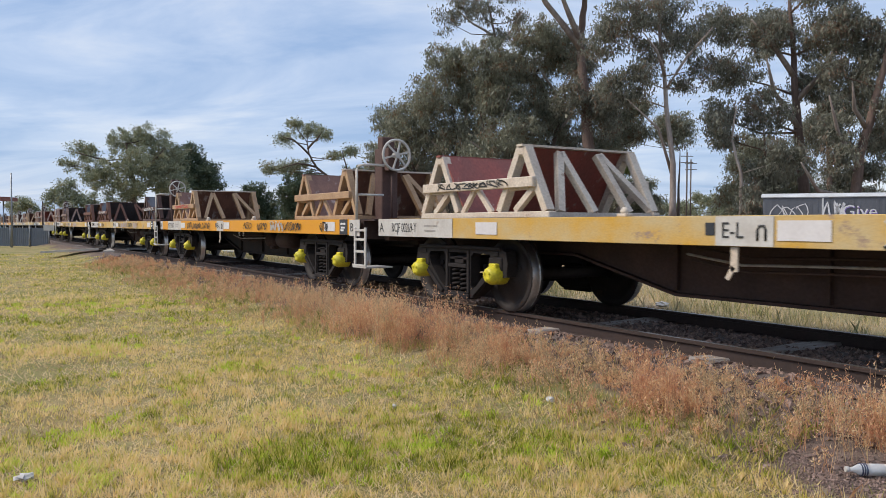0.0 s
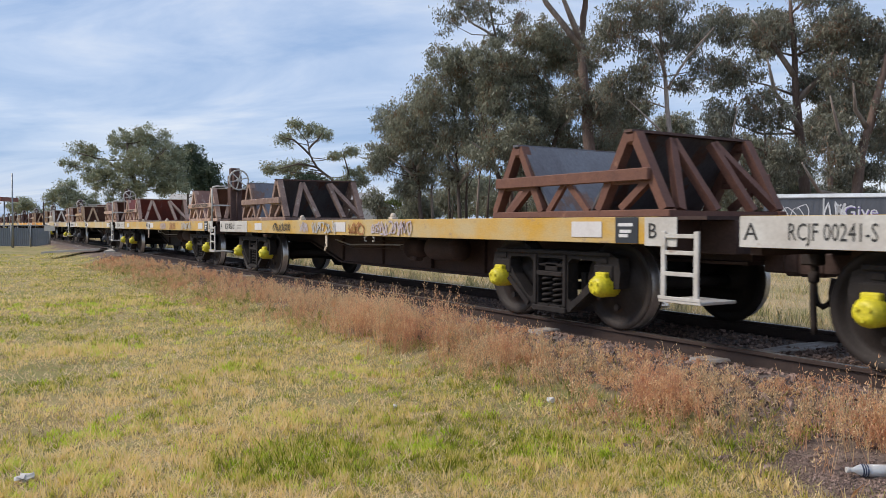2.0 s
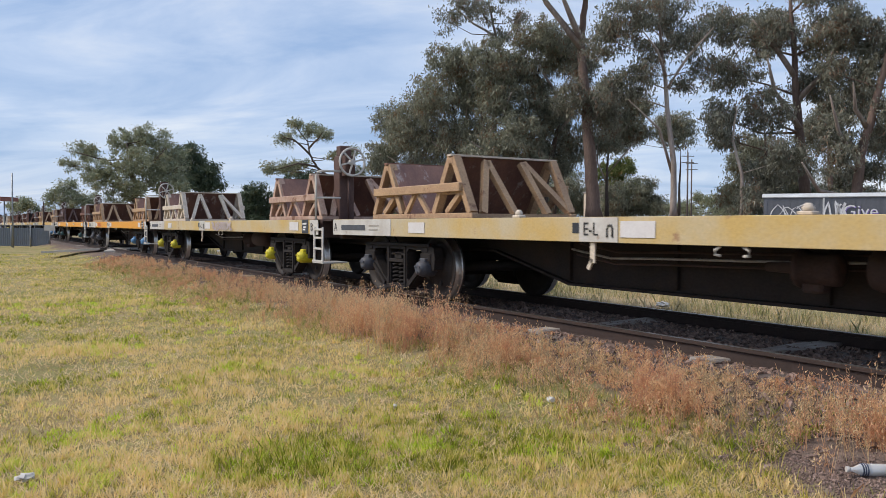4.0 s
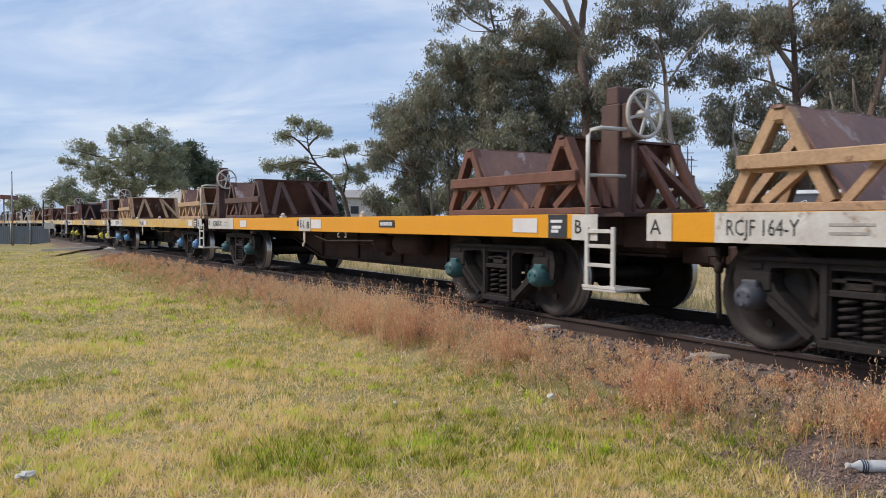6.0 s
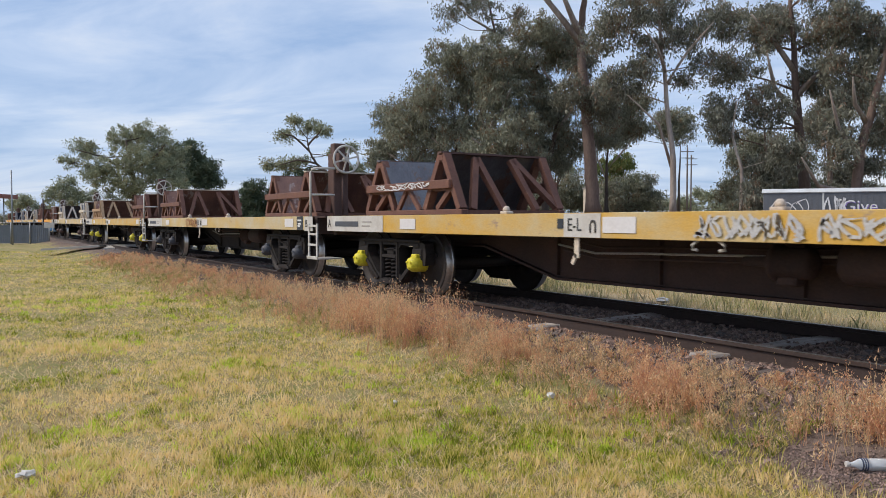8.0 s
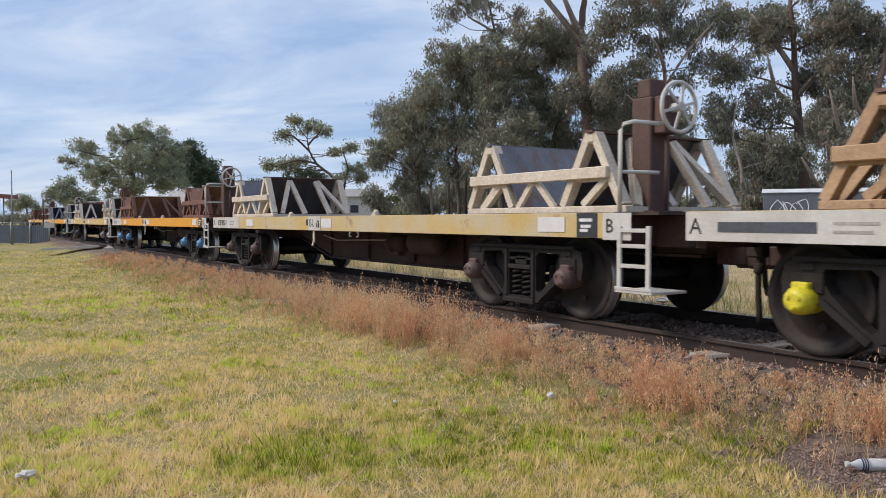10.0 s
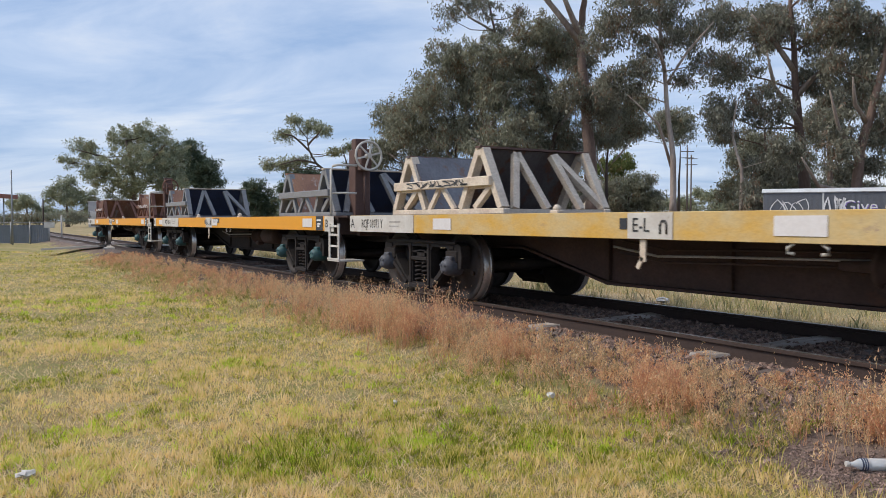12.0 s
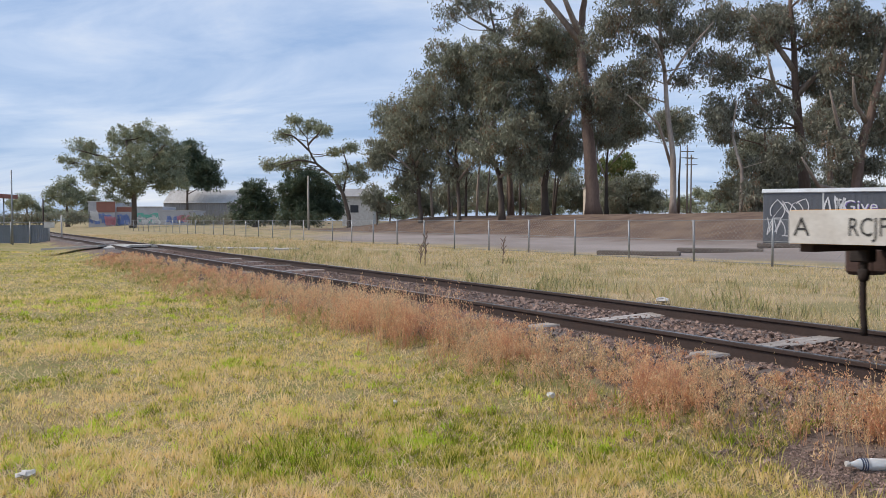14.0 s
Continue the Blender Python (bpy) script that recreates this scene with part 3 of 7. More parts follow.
def b_wheelset(bm):
    prof = [(0.06, -0.30), (0.075, -0.26), (0.11, -0.15), (0.12, -0.10), (0.30, -0.035), (0.355, -0.02), (0.37, -0.065), (0.415, -0.072), (0.43, -0.068)]
    rim = [(WHEEL_R, -0.06), (WHEEL_R + 0.004, 0.03), (WHEEL_R + 0.012, 0.045), (WHEEL_R + 0.028, 0.055), (WHEEL_R + 0.024, 0.072), (WHEEL_R - 0.03, 0.078), (0.36, 0.06), (0.33, 0.02), (0.12, 0.04), (0.10, 0.10), (0.075, 0.12)]
    for s in (-1, 1):
        m = Matrix.Translation((0, s * 0.83, 0)) @ (Matrix() if s < 0 else Matrix.Rotation(math.pi, 4, "Z"))
        lathe(bm, prof + rim, 30, m)
    lathe(bm, [(0.07, -0.78), (0.075, 0.0), (0.07, 0.78)], 14)
    # lettering bumps and bolt heads cast on the plate, so that the turning shows
    for s in (-1, 1):
        for k in range(2):
            a = 3.1 * k + 0.4
            lathe(bm, [(0.035, -0.015), (0.03, 0.015)], 8, Matrix.Translation((0.22 * math.cos(a), s * 0.905, 0.22 * math.sin(a))))


# coil cradle: two three-cornered frames across the deck with sloping plates that face each other
CR_H, CR_W0, CR_W1 = 0.80, -1.09, 0.60
CR_LOW, CR_TALL = 0.46, 2.17     # apex of each frame along the cradle
CR_LEG = 0.42


def b_cradle_base(bm):
    for y in (CR_W0 + 0.05, CR_W1 - 0.05):
        box(bm, 0.0, y - 0.05, 0.0, 2.66, y + 0.05, 0.07, 0.008)
    for x in (0.06, 0.9, 1.8, 2.58):
        box(bm, x - 0.05, CR_W0 + 0.10, 0.0, x + 0.05, CR_W1 - 0.10, 0.06)


def b_end_frame(apex):
    def build(bm):
        for s in (-1, 1):
            bar(bm, (apex + s * CR_LEG, 0, 0.07), (apex + s * 0.035, 0, CR_H - 0.02), 0.11, 0.085)
        box(bm, apex - 0.075, -0.060, CR_H - 0.12, apex + 0.075, 0.060, CR_H - 0.004, 0.025)
        bar(bm, (apex - CR_LEG * 0.55, 0, 0.34), (apex + CR_LEG * 0.55, 0, 0.34), 0.08, 0.06)
        bar(bm, (apex + CR_LEG * 0.50, -0.01, 0.34), (apex - CR_LEG * 0.3, -0.01, 0.08), 0.07, 0.07)
    return build


def b_slope(apex, s):
    def build(bm):
        a = (apex + s * 0.02, 0, CR_H - 0.005)
        b = (apex + s * (CR_LEG + 0.10), 0, 0.07)
        y = (CR_W0 + CR_W1) / 2
        bar(bm, (a[0] + s * 0.03, y, a[2]), (b[0] + s * 0.03, y, b[2]), CR_W1 - CR_W0 - 0.08, 0.02)
    return build


def b_top_lip(apex, s):
    def build(bm):
        y0, y1 = CR_W0 - 0.02, CR_W1 + 0.02
        bar(bm, (apex, y0, CR_H + 0.005), (apex, y1, CR_H + 0.005), 0.10, 0.025, (1, 0, 0))
    return build


def b_brace(apex, s, i):
    """One strut on the open sloping side of a frame."""
    def build(bm):
        def at(y, h):
            return (apex + s * (0.035 + (CR_LEG - 0.035) * (1 - h)), y, 0.06 + (CR_H - 0.10) * h)
        w = CR_W1 - CR_W0
        if i == 4:
            bar(bm, at(CR_W0 + w * 0.05, 0.5), at(CR_W0 + w * 0.95, 0.5), 0.02, 0.05)
            return
        ya, ha, yb, hb = ((0.13, 0.0, 0.30, 0.97), (0.31, 0.97, 0.42, 0.0), (0.64, 0.97, 0.74, 0.0), (0.66, 0.97, 0.97, 0.02))[i]
        bar(bm, at(CR_W0 + w * ya, ha), at(CR_W0 + w * yb, hb), 0.085, 0.075)
    return build


def b_ridge(apex):
    def build(bm):
        bar(bm, (apex, CR_W0 + 0.05, CR_H - 0.05), (apex, CR_W1 - 0.05, CR_H - 0.05), 0.09, 0.09)
    return build


def b_side_beam(bm):
    box(bm, 0.12, -0.03, 0.335, 2.44, 0.03, 0.450, 0.008)


def b_side_strut(i):
    def build(bm):
        xa, xb = ((0.98, 1.24), (1.60, 1.30))[i]
        bar(bm, (xa, 0, 0.06), (xb, 0, 0.35), 0.045, 0.065)
    return build


def b_ladder_step(bm):
    box(bm, -0.03, -0.03, 0.375, 0.42, 0.42, 0.40, 0.004)
    box(bm, -0.03, -0.035, 0.40, 0.42, -0.023, 0.43, 0.003)


def b_stile(bm):
    box(bm, -0.025, -0.012, 0.41, 0.025, 0.012, 0.98, 0.004)


def b_rung(bm):
    box(bm, 0.025, -0.012, -0.018, 0.325, 0.012, 0.018, 0.003)


def b_handrail(bm):
    rod(bm, [(0, 0, 1.10), (0, 0, 1.86), (0.02, 0.02, 1.915), (0.08, 0.09, 1.935), (0.10, 0.42, 1.935)], 0.021, 8)
    rod(bm, [(0, 0, 1.48), (0.05, 0.25, 1.48), (0.08, 0.42, 1.48)], 0.018, 8)


def b_brake_post(bm):
    box(bm, -0.15, -0.14, 1.10, 0.10, 0.14, 2.22, 0.012)
    box(bm, -0.11, -0.11, 2.22, 0.06, 0.11, 2.40, 0.012)
    box(bm, 0.10, -0.10, 1.86, 0.24, 0.10, 2.22, 0.012)
    rod(bm, [(0.17, 0, 1.86), (0.17, 0, 1.12)], 0.018, 6)
    box(bm, -0.2, -0.2, 1.10, 0.2, 0.2, 1.125)


def b_brake_wheel(bm):
    ring = [(0, 0.235 * math.cos(a), 0.235 * math.sin(a)) for a in [2 * math.pi * k / 28 for k in range(29)]]
    rod(bm, ring, 0.020, 7, cap=False)


def b_spoke(bm):
    bar(bm, (0.02, 0.03, 0), (0, 0.225, 0), 0.016, 0.028, (1, 0, 0))


def b_hub(bm):
    rod(bm, [(-0.16, 0, 0), (0.04, 0, 0)], 0.045, 10)


def b_coupler(bm):
    box(bm, 0.0, -0.09, 0.60, 0.36, 0.09, 0.80, 0.02)
    box(bm, 0.22, -0.14, 0.58, 0.40, 0.10, 0.82, 0.04)
    box(bm, 0.30, 0.06, 0.58, 0.46, 0.16, 0.82, 0.03)


def b_hose(bm):
    rod(bm, [(0, 0, 0.80), (0.02, 0, 0.62), (0.03, 0.0, 0.40), (0.06, 0, 0.31), (0.11, 0, 0.28), (0.16, 0, 0.31), (0.19, 0, 0.40), (0.21, 0, 0.55)], 0.028, 7)
    box(bm, -0.05, -0.05, 0.74, 0.06, 0.05, 0.86, 0.01)


def b_hose_loose(bm):
    rod(bm, [(0, 0, 0.80), (0.01, 0, 0.66), (0.015, 0, 0.52), (0.012, 0, 0.34), (0.0, 0, 0.20), (-0.005, 0, 0.12)], 0.027, 8)
    lathe(bm, [(0.03, -0.05), (0.045, -0.03), (0.045, 0.03), (0.03, 0.05)], 10, Matrix.Translation((0.01, 0, 0.60)) @ Matrix.Rotation(radians(90), 4, "X"))
    box(bm, -0.06, -0.06, 0.70, 0.10, 0.06, 0.86, 0.012)


def b_plate(w, h):
    def build(bm):
        box(bm, 0, -0.006, -h / 2, w, 0, h / 2)
    return build


def b_reservoir(bm):
    lathe(bm, [(0.05, -0.42), (0.15, -0.38), (0.17, -0.33), (0.17, 0.33), (0.15, 0.38), (0.05, 0.42)], 16, Matrix.Rotation(radians(90), 4, "Z"))


def b_cylinder(bm):
    lathe(bm, [(0.06, -0.20), (0.13, -0.18), (0.13, 0.10), (0.16, 0.10), (0.16, 0.14), (0.05, 0.16), (0.04, 0.45)], 14, Matrix.Rotation(radians(90), 4, "Z"))
    box(bm, -0.10, -0.07, -0.19, 0.08, 0.07, -0.10, 0.02)


def b_bracket(i):
    def build(bm):
        x, s = 0.22 * i, -1 + 2 * i
        rod(bm, [(x, 0, 0), (x + 0.05 * s, 0, -0.03), (x + 0.05 * s, 0, -0.07), (x, 0, -0.075)], 0.014, 6)
    return build


def b_lock(bm):
    box(bm, -0.06, -0.05, 0, 0.06, 0.05, 0.03, 0.006)
    lathe(bm, [(0.04, -0.03), (0.045, 0.0), (0.02, 0.035)], 10, Matrix.Translation((0, 0, 0.055)) @ Matrix.Rotation(radians(90), 4, "X"))


def b_handle(bm):
    box(bm, 0, -0.02, -0.20, 0.07, 0.0, 0.0, 0.004)
    bar(bm, (0.03, -0.01, -0.16), (-0.03, -0.01, -0.26), 0.02, 0.04)


def b_pipe(i):
    def build(bm):
        y, z = ((-0.62, 0.70), (-0.55, 0.64), (-0.5, 0.76))[i]
        rod(bm, [(5.0, y, z + 0.06), (5.6, y, z - 0.02), (6.3, y, z), (7.6, y + 0.1, z + 0.02), (8.6, y + 0.2, z + 0.05)], 0.013, 5)
    return build


# what sets each wagon apart, from the last one forwards
KINDS = [
    # sill, cradle A, cradle B, plate A, plate B, caps, wheel, wordmark, girder deep, girder paint, tags
    dict(sill="yellow_fresh", a="brown", b="brown", pa="orange_plate", pb="orange_plate", cap="cap_teal", wheel="rust", word="RCJF297 U", deep=False, hull="under", tags=()),
    dict(sill="yellow_fresh", a="grey_frame", b="grey_frame", pa="orange_plate", pb="orange_plate", cap="cap_teal", wheel="white", word="RCJF 103 U", deep=True, hull="under", tags=(), inner="navy"),
    dict(sill="yellow_worn", a="cream", b="cream", pa="steel_plate", pb="steel_plate", cap="cap_grey", capa="cap_dark", wheel="rust", word="RCJF 01071 Y", deep=True, hull="under_brown", tags=()),
    dict(sill="yellow_fresh", a="brown", b="brown", pa="orange_plate", pb="orange_plate", cap="cap_blue", wheel="white", word="RCJF 330-T", deep=True, hull="under", tags=()),
    dict(sill="yellow_pale", a="cream", b="cream", pa="steel_plate", pb="steel_plate", cap="cap_brown", wheel="white", word="RCJF 00265-Y", deep=True, hull="under_brown", tags=()),
    dict(sill="yellow_worn", a="tan", b="brown", pa="rust_plate", pb="rust_plate", cap="cap_yellow", wheel="white", word="", deep=True, hull="under", tags=()),
    dict(sill="yellow_pale", a="brown", b="brown", pa="rust_plate", pb="rust_plate", cap="cap_dark", wheel="white", word="", deep=True, hull="under", tags=((5.4, "rust_ink", 1.2),)),
    dict(sill="yellow_worn", a="brown", b="brown", pa="steel_plate", pb="steel_plate", cap="cap_yellow", wheel="white", word="", deep=True, hull="under_brown", tags=((7.95, "blue_ink", 1.0), (9.0, "blue_ink", 0.9), (9.8, "mauve_ink", 0.6))),
    dict(sill="yellow_worn", a="tan", b="tan", pa="rust_plate", pb="rust_plate", cap="cap_blue", wheel="white", word="RCJF 259-G", deep=True, hull="under", tags=()),
    dict(sill="yellow_fresh", a="dark_brown", b="brown", pa="rust_plate", pb="rust_plate", cap="cap_teal", wheel="white", word="RCJF00205-W", deep=True, hull="under_brown", tags=()),
    dict(sill="yellow_fresh", a="tan", b="tan", pa="rust_plate", pb="rust_plate", cap="cap_blue", capa="cap_dark", wheel="white", word="RCJF 164-Y", deep=True, hull="under", tags=((3.85, "red_ink", 0.8),)),
    dict(sill="yellow_pale", a="cream", b="pinkish", pa="rust_plate", pb="rust_plate", cap="cap_yellow", wheel="white", word="", deep=True, hull="under", tags=((7.8, "mauve_ink", 1.6),)),
    dict(sill="yellow_pale", a="tan", b="pinkish", pa="rust_plate", pb="rust_plate", cap="cap_dark", wheel="white", word="", deep=True, hull="under", tags=()),
    dict(sill="yellow_worn", a="pinkish", b="pinkish", pa="red_plate", pb="rust_plate", cap="cap_yellow", wheel="white", word="RCJF 0024", deep=True, hull="under", tags=((8.15, "mauve_ink", 0.8), (9.3, "rust_ink", 0.7), (10.85, "blue_ink", 1.0))),
    dict(sill="yellow_worn", a="weathered", b="brown", pa="steel_plate", pb="steel_plate", cap="cap_yellow", wheel="none", word="RCJF 00362-U", deep=True, hull="under_brown", tags=((4.0, "black_ink", 0.9), (5.1, "mauve_ink", 0.4), (5.95, "blue_ink", 1.0), (7.2, "rust_ink", 0.5), (8.3, "mauve_ink", 1.2)), bare=True),
    dict(sill="yellow_worn", a="brown", b="dark_brown", pa="steel_plate", pb="steel_plate", cap="cap_yellow", wheel="white", word="RCJF 00241-S", deep=True, hull="under_brown", tags=((2.2, "black_ink", 0.65), (3.3, "black_ink", 0.5), (7.15, "black_ink", 0.42), (8.05, "mauve_ink", 1.2), (9.2, "black_ink", 0.75), (10.2, "mauve_ink", 0.8))),
    dict(sill="yellow_fresh", a="tan", b="tan", pa="rust_plate", pb="rust_plate", cap="cap_yellow", wheel="white", word="RCJF 232-T", deep=True, hull="under", tags=((4.2, "black_ink", 2.2), (8.1, "black_ink", 0.5), (9.0, "black_ink", 0.6), (9.8, "blue_ink", 0.75), (10.65, "black_ink", 0.85), (12.05, "black_ink", 0.3))),
    dict(sill="yellow_worn", a="cream", b="cream", pa="red_plate", pb="rust_plate", cap="cap_yellow", wheel="white", word="RCJF 00269-Y", deep=True, hull="under_brown", tags=((7.6, "blue_ink", 0.9), (8.7, "blue_ink", 0.8))),
]
WORDS = {"yellow_fresh": "bright yellow", "yellow_worn": "worn yellow", "yellow_pale": "faded yellow", "cream": "cream", "tan": "tan", "pinkish": "pale rust-streaked", "weathered": "weathered brown",
         "brown": "rust-brown", "dark_brown": "dark brown", "grey_frame": "grey", "cap_yellow": "yellow", "cap_blue": "blue", "cap_teal": "dark green", "cap_dark": "dark", "cap_brown": "brown", "cap_grey": "pale grey"}

WAGONS, WHEELSETS = [], []
# cradles sit a little differently along each wagon
CRADLE_A = {16: -0.25, 17: -0.15, 10: -0.36, 9: -0.25, 8: -0.33, 4: -0.13, 3: -0.30, 1: -0.17}
# where the number panel starts, the number's middle and the first reflector
PANELS = {1: (1.12, 1.85, 0.69), 8: (0.0, 1.52, 0.66), 10: (0.72, 1.14, 2.75), 16: (0.94, 1.32, 2.45)}
CRADLE_B = {16: -0.20, 10: -0.20, 8: -0.20, 3: -0.15, 1: -0.07}


def build_bogie(wagon, x, cap):
    bog = put("bogie", shared("bolster", b_bolster), M["bogie"], wagon, "dark cast steel bogie", pose(x, 0, WHEEL_R))
    for s in (-1, 1):
        turn = 0 if s < 0 else 180
        put("side_frame", shared("side_frame", b_side_frame), M["bogie"], bog, "", pose(0, s * 1.00, 0, 0, 0, turn))
        for k in (-0.09, 0.09):
            put("spring", shared("spring", b_spring), M["bogie"], bog, "", pose(k, s * 1.0, 0))
        for a in (-AXLE, AXLE):
            put("axle_cap", shared("axle_cap", b_cap), M[cap], bog, WORDS[cap] + " painted bearing cap", pose(a, s * 1.02, 0, 0, 0, turn))
    for a in (-AXLE, AXLE):
        ws = put("wheelset", shared("wheelset", b_wheelset), M["wheel"], bog, "worn steel wheels on an axle", pose(a, 0, 0))
        WHEELSETS.append((ws, a))
    return bog


def build_cradle(wagon, x, frame_m, plate_m, inner, seed, lip):
    base = put("coil_cradle", shared("cradle_base", b_cradle_base), M[frame_m], wagon, WORDS[frame_m] + " steel coil cradle with sloping plates", pose(x, 0, 1.105))
    for key, apex, s in (("low", CR_LOW, 1), ("tall", CR_TALL, -1)):
        for y in (CR_W0 + 0.055, CR_W1 - 0.055):
            put("end_frame", shared("end_frame_" + key, b_end_frame(apex)), M[frame_m], base, "", pose(0, y, 0))
        put("ridge", shared("ridge_" + key, b_ridge(apex)), M[frame_m], base)
        put("sloping_plate", shared("slope_" + key, b_slope(apex, s)), M[plate_m if key == "low" else (inner or plate_m)], base, "scuffed sloping plate")
        for i in range(5):
            put("brace", shared("brace_%s_%d" % (key, i), b_brace(apex, -s, i)), M[frame_m], base)
        put("top_lip", shared("lip_" + key, b_top_lip(apex, s)), M[lip if key == "tall" else plate_m], base)
    for y in (CR_W0 - 0.02, CR_W1 + 0.02):
        put("side_beam", shared("side_beam", b_side_beam), M[frame_m], base, "", pose(0, y, 0))
        for i in range(2):
            put("strut", shared("strut_%d" % i, b_side_strut(i)), M[frame_m], base, "", pose(0, y + (0.05 if y < 0 else -0.05), 0))
    return base


def build_wagon(k, spec):
    w = new("flat_wagon")
    tagged(w, WORDS[spec["sill"]] + " flat railway wagon with two " + WORDS[spec["a"]] + " coil cradles", "railway wagon", "wagons of the train")
    WAGONS.append(w)
    y0 = -HALF_W
    fresh = spec["sill"]
    put("side_sill", shared("side_sill", b_sill), M[fresh], w, WORDS[fresh] + " side sill", pose(0, y0, 0))
    put("side_sill", shared("side_sill", b_sill), M[fresh], w, WORDS[fresh] + " side sill", Matrix.Translation((BODY_LEN - 0.42, HALF_W, 0)) @ Matrix.Rotation(math.pi, 4, "Z"))
    put("deck", shared("deck", b_deck), M["under_brown"], w, "dark rusty steel deck")
    deep = spec["deep"]
    hull = M[spec["hull"]]
    girder = put("centre_girder", shared("girder_%d" % deep, b_girder(deep)), hull, w, "dark fish-bellied centre girder")
    for i in range(1, 6):
        put("flange", shared("flange_%d_%d" % (deep, i), b_flange(deep, i)), hull, girder)
    for x in (4.6, 6.2, 7.8, 9.2):
        put("stiffener", shared("stiffener_%d" % deep, b_stiffener(deep)), hull, girder, "", pose(x, 0, 0))
    put("end_platform", shared("end_platform", b_end_platform), M["under_brown"], w, "dark end platform")
    build_bogie(w, BOGIES[0], spec.get("capa", spec["cap"]))
    build_bogie(w, BOGIES[1], spec["cap"])
    lip = "cream" if spec["a"] in ("cream", "pinkish", "tan", "grey_frame", "brown") and k not in (14, 15, 7, 2, 4) else "dark_brown"
    build_cradle(w, 1.05 + CRADLE_A.get(k, 0.0), spec["a"], spec["pa"], spec.get("inner"), k, lip)
    build_cradle(w, 10.48 + CRADLE_B.get(k, 0.0), spec["b"], spec["pb"], spec.get("inner"), k + 50, lip)
    f = y0 - 0.014
    # painted panels on the near side sill
    start, centre, shine = PANELS.get(k, (0.0, 0.74, 2.45))
    put("number_panel", shared("panel_number_%d" % (k if k in (8, 16) else 0), b_plate(2.55 if k == 8 else 1.95 if k != 16 else 1.5, 0.238)), M["white"], w, "white panel with the wagon's number", pose(start, f, 0.983))
    if start:
        put("letter_panel", shared("panel_letter", b_plate(0.28, 0.238)), M["white"], w, "white end panel lettered A", pose(0.0, f, 0.983))
    if spec["word"]:
        writing("number", spec["word"], 0.18, M["black_ink"], w, pose(centre, f - 0.008, 0.978, 90), 0.74 if len(spec["word"]) < 11 else 0.66)
    else:
        bm = bmesh.new()
        box(bm, -0.42, -0.002, -0.04, 0.42, 0, 0.04)
        part("number", bm, M["cap_dark"], w, "unreadable number", pose(centre, f - 0.008, 0.978))
    bm = bmesh.new()
    box(bm, -0.16, -0.002, 0.02, 0.16, 0, 0.04)
    small = part("small_lettering", bm, M["cap_grey"], w, "small unreadable lettering", pose(centre + 0.70, f - 0.008, 0.98))
    bm = bmesh.new()
    box(bm, -0.16, -0.002, -0.04, 0.12, 0, -0.02)
    part("small_line", bm, M["cap_grey"], small)
    writing("end_letter", "A", 0.19, M["black_ink"], w, pose(0.10, f - 0.008, 0.978, 90))
    put("reflector", shared("panel_refl", b_plate(0.42, 0.14)), M["reflector"], w, "pale reflector", pose(shine, f - (0.008 if k == 8 else 0.0), 0.985))
    if not spec.get("bare"):
        ep = put("load_panel", shared("panel_el", b_plate(0.52, 0.232)), M["white"], w, "white panel lettered E-L", pose(5.83, f, 0.983))
        writing("load_letters", "E-L", 0.18, M["black_ink"], ep, pose(0.16, -0.010, 0, 90), 0.9)
        bm = bmesh.new()
        rod(bm, [(-0.035, 0, -0.06), (-0.035, 0, 0.02), (-0.02, 0, 0.05), (0.02, 0, 0.05), (0.035, 0, 0.02), (0.035, 0, -0.06)], 0.012, 5)
        part("load_mark", bm, M["black_ink"], ep, "", pose(0.42, -0.006, -0.01))
    put("grey_patch", shared("panel_small", b_plate(0.09, 0.10)), M["dark_plate"], w, "", pose(5.73, f, 1.0))
    if k in (0, 1, 9):
        dp = put("data_plate", shared("panel_data", b_plate(0.46, 0.10)), M["dark_plate"], w, "black data plate", pose(6.5 if k < 9 else 8.9, f, 1.03 if k < 9 else 1.0))
        bm = bmesh.new()
        for i in range(6):
            box(bm, 0.05 + i * 0.06, -0.002, -0.025, 0.09 + i * 0.06, 0, 0.025)
        part("data_marks", bm, M["white_ink"], dp, "", pose(0, -0.008, 0))
    put("reflector", shared("panel_refl2", b_plate(0.42, 0.15)), M["reflector"], w, "pale reflector", pose(7.31 if k in (0, 2) else 6.38, f, 0.99))
    put("reflector", shared("panel_refl2", b_plate(0.42, 0.15)), M["reflector"], w, "pale reflector", pose(12.06, f, 0.99))
    bp = put("brake_plate", shared("panel_dark", b_plate(0.28, 0.236)), M["dark_plate"], w, "black brake instruction plate", pose(12.66, f, 0.985))
    bm = bmesh.new()
    for z, a, b in ((0.05, 0.04, 0.22), (-0.01, 0.06, 0.2), (-0.05, 0.05, 0.16)):
        box(bm, a, -0.002, z - 0.015, b, 0, z + 0.015)
    part("plate_marks", bm, M["white_ink"], bp, "", pose(0, -0.008, 0))
    ep = put("end_panel", shared("panel_end", b_plate(0.36, 0.25)), M["white"], w, "white end panel lettered B", pose(13.02, f, 0.975))
    writing("end_letter", "B", 0.19, M["black_ink"], ep, pose(0.09, -0.010, 0, 90))
    # ladder, hand rail and hand brake at the B end
    white = M["white"]
    ladder = put("ladder", shared("ladder_step", b_ladder_step), white, w, "white steel ladder and step", pose(13.25, y0 - 0.03, 0))
    for x in (0.0, 0.35):
        put("stile", shared("stile", b_stile), white, ladder, "", pose(x, 0, 0))
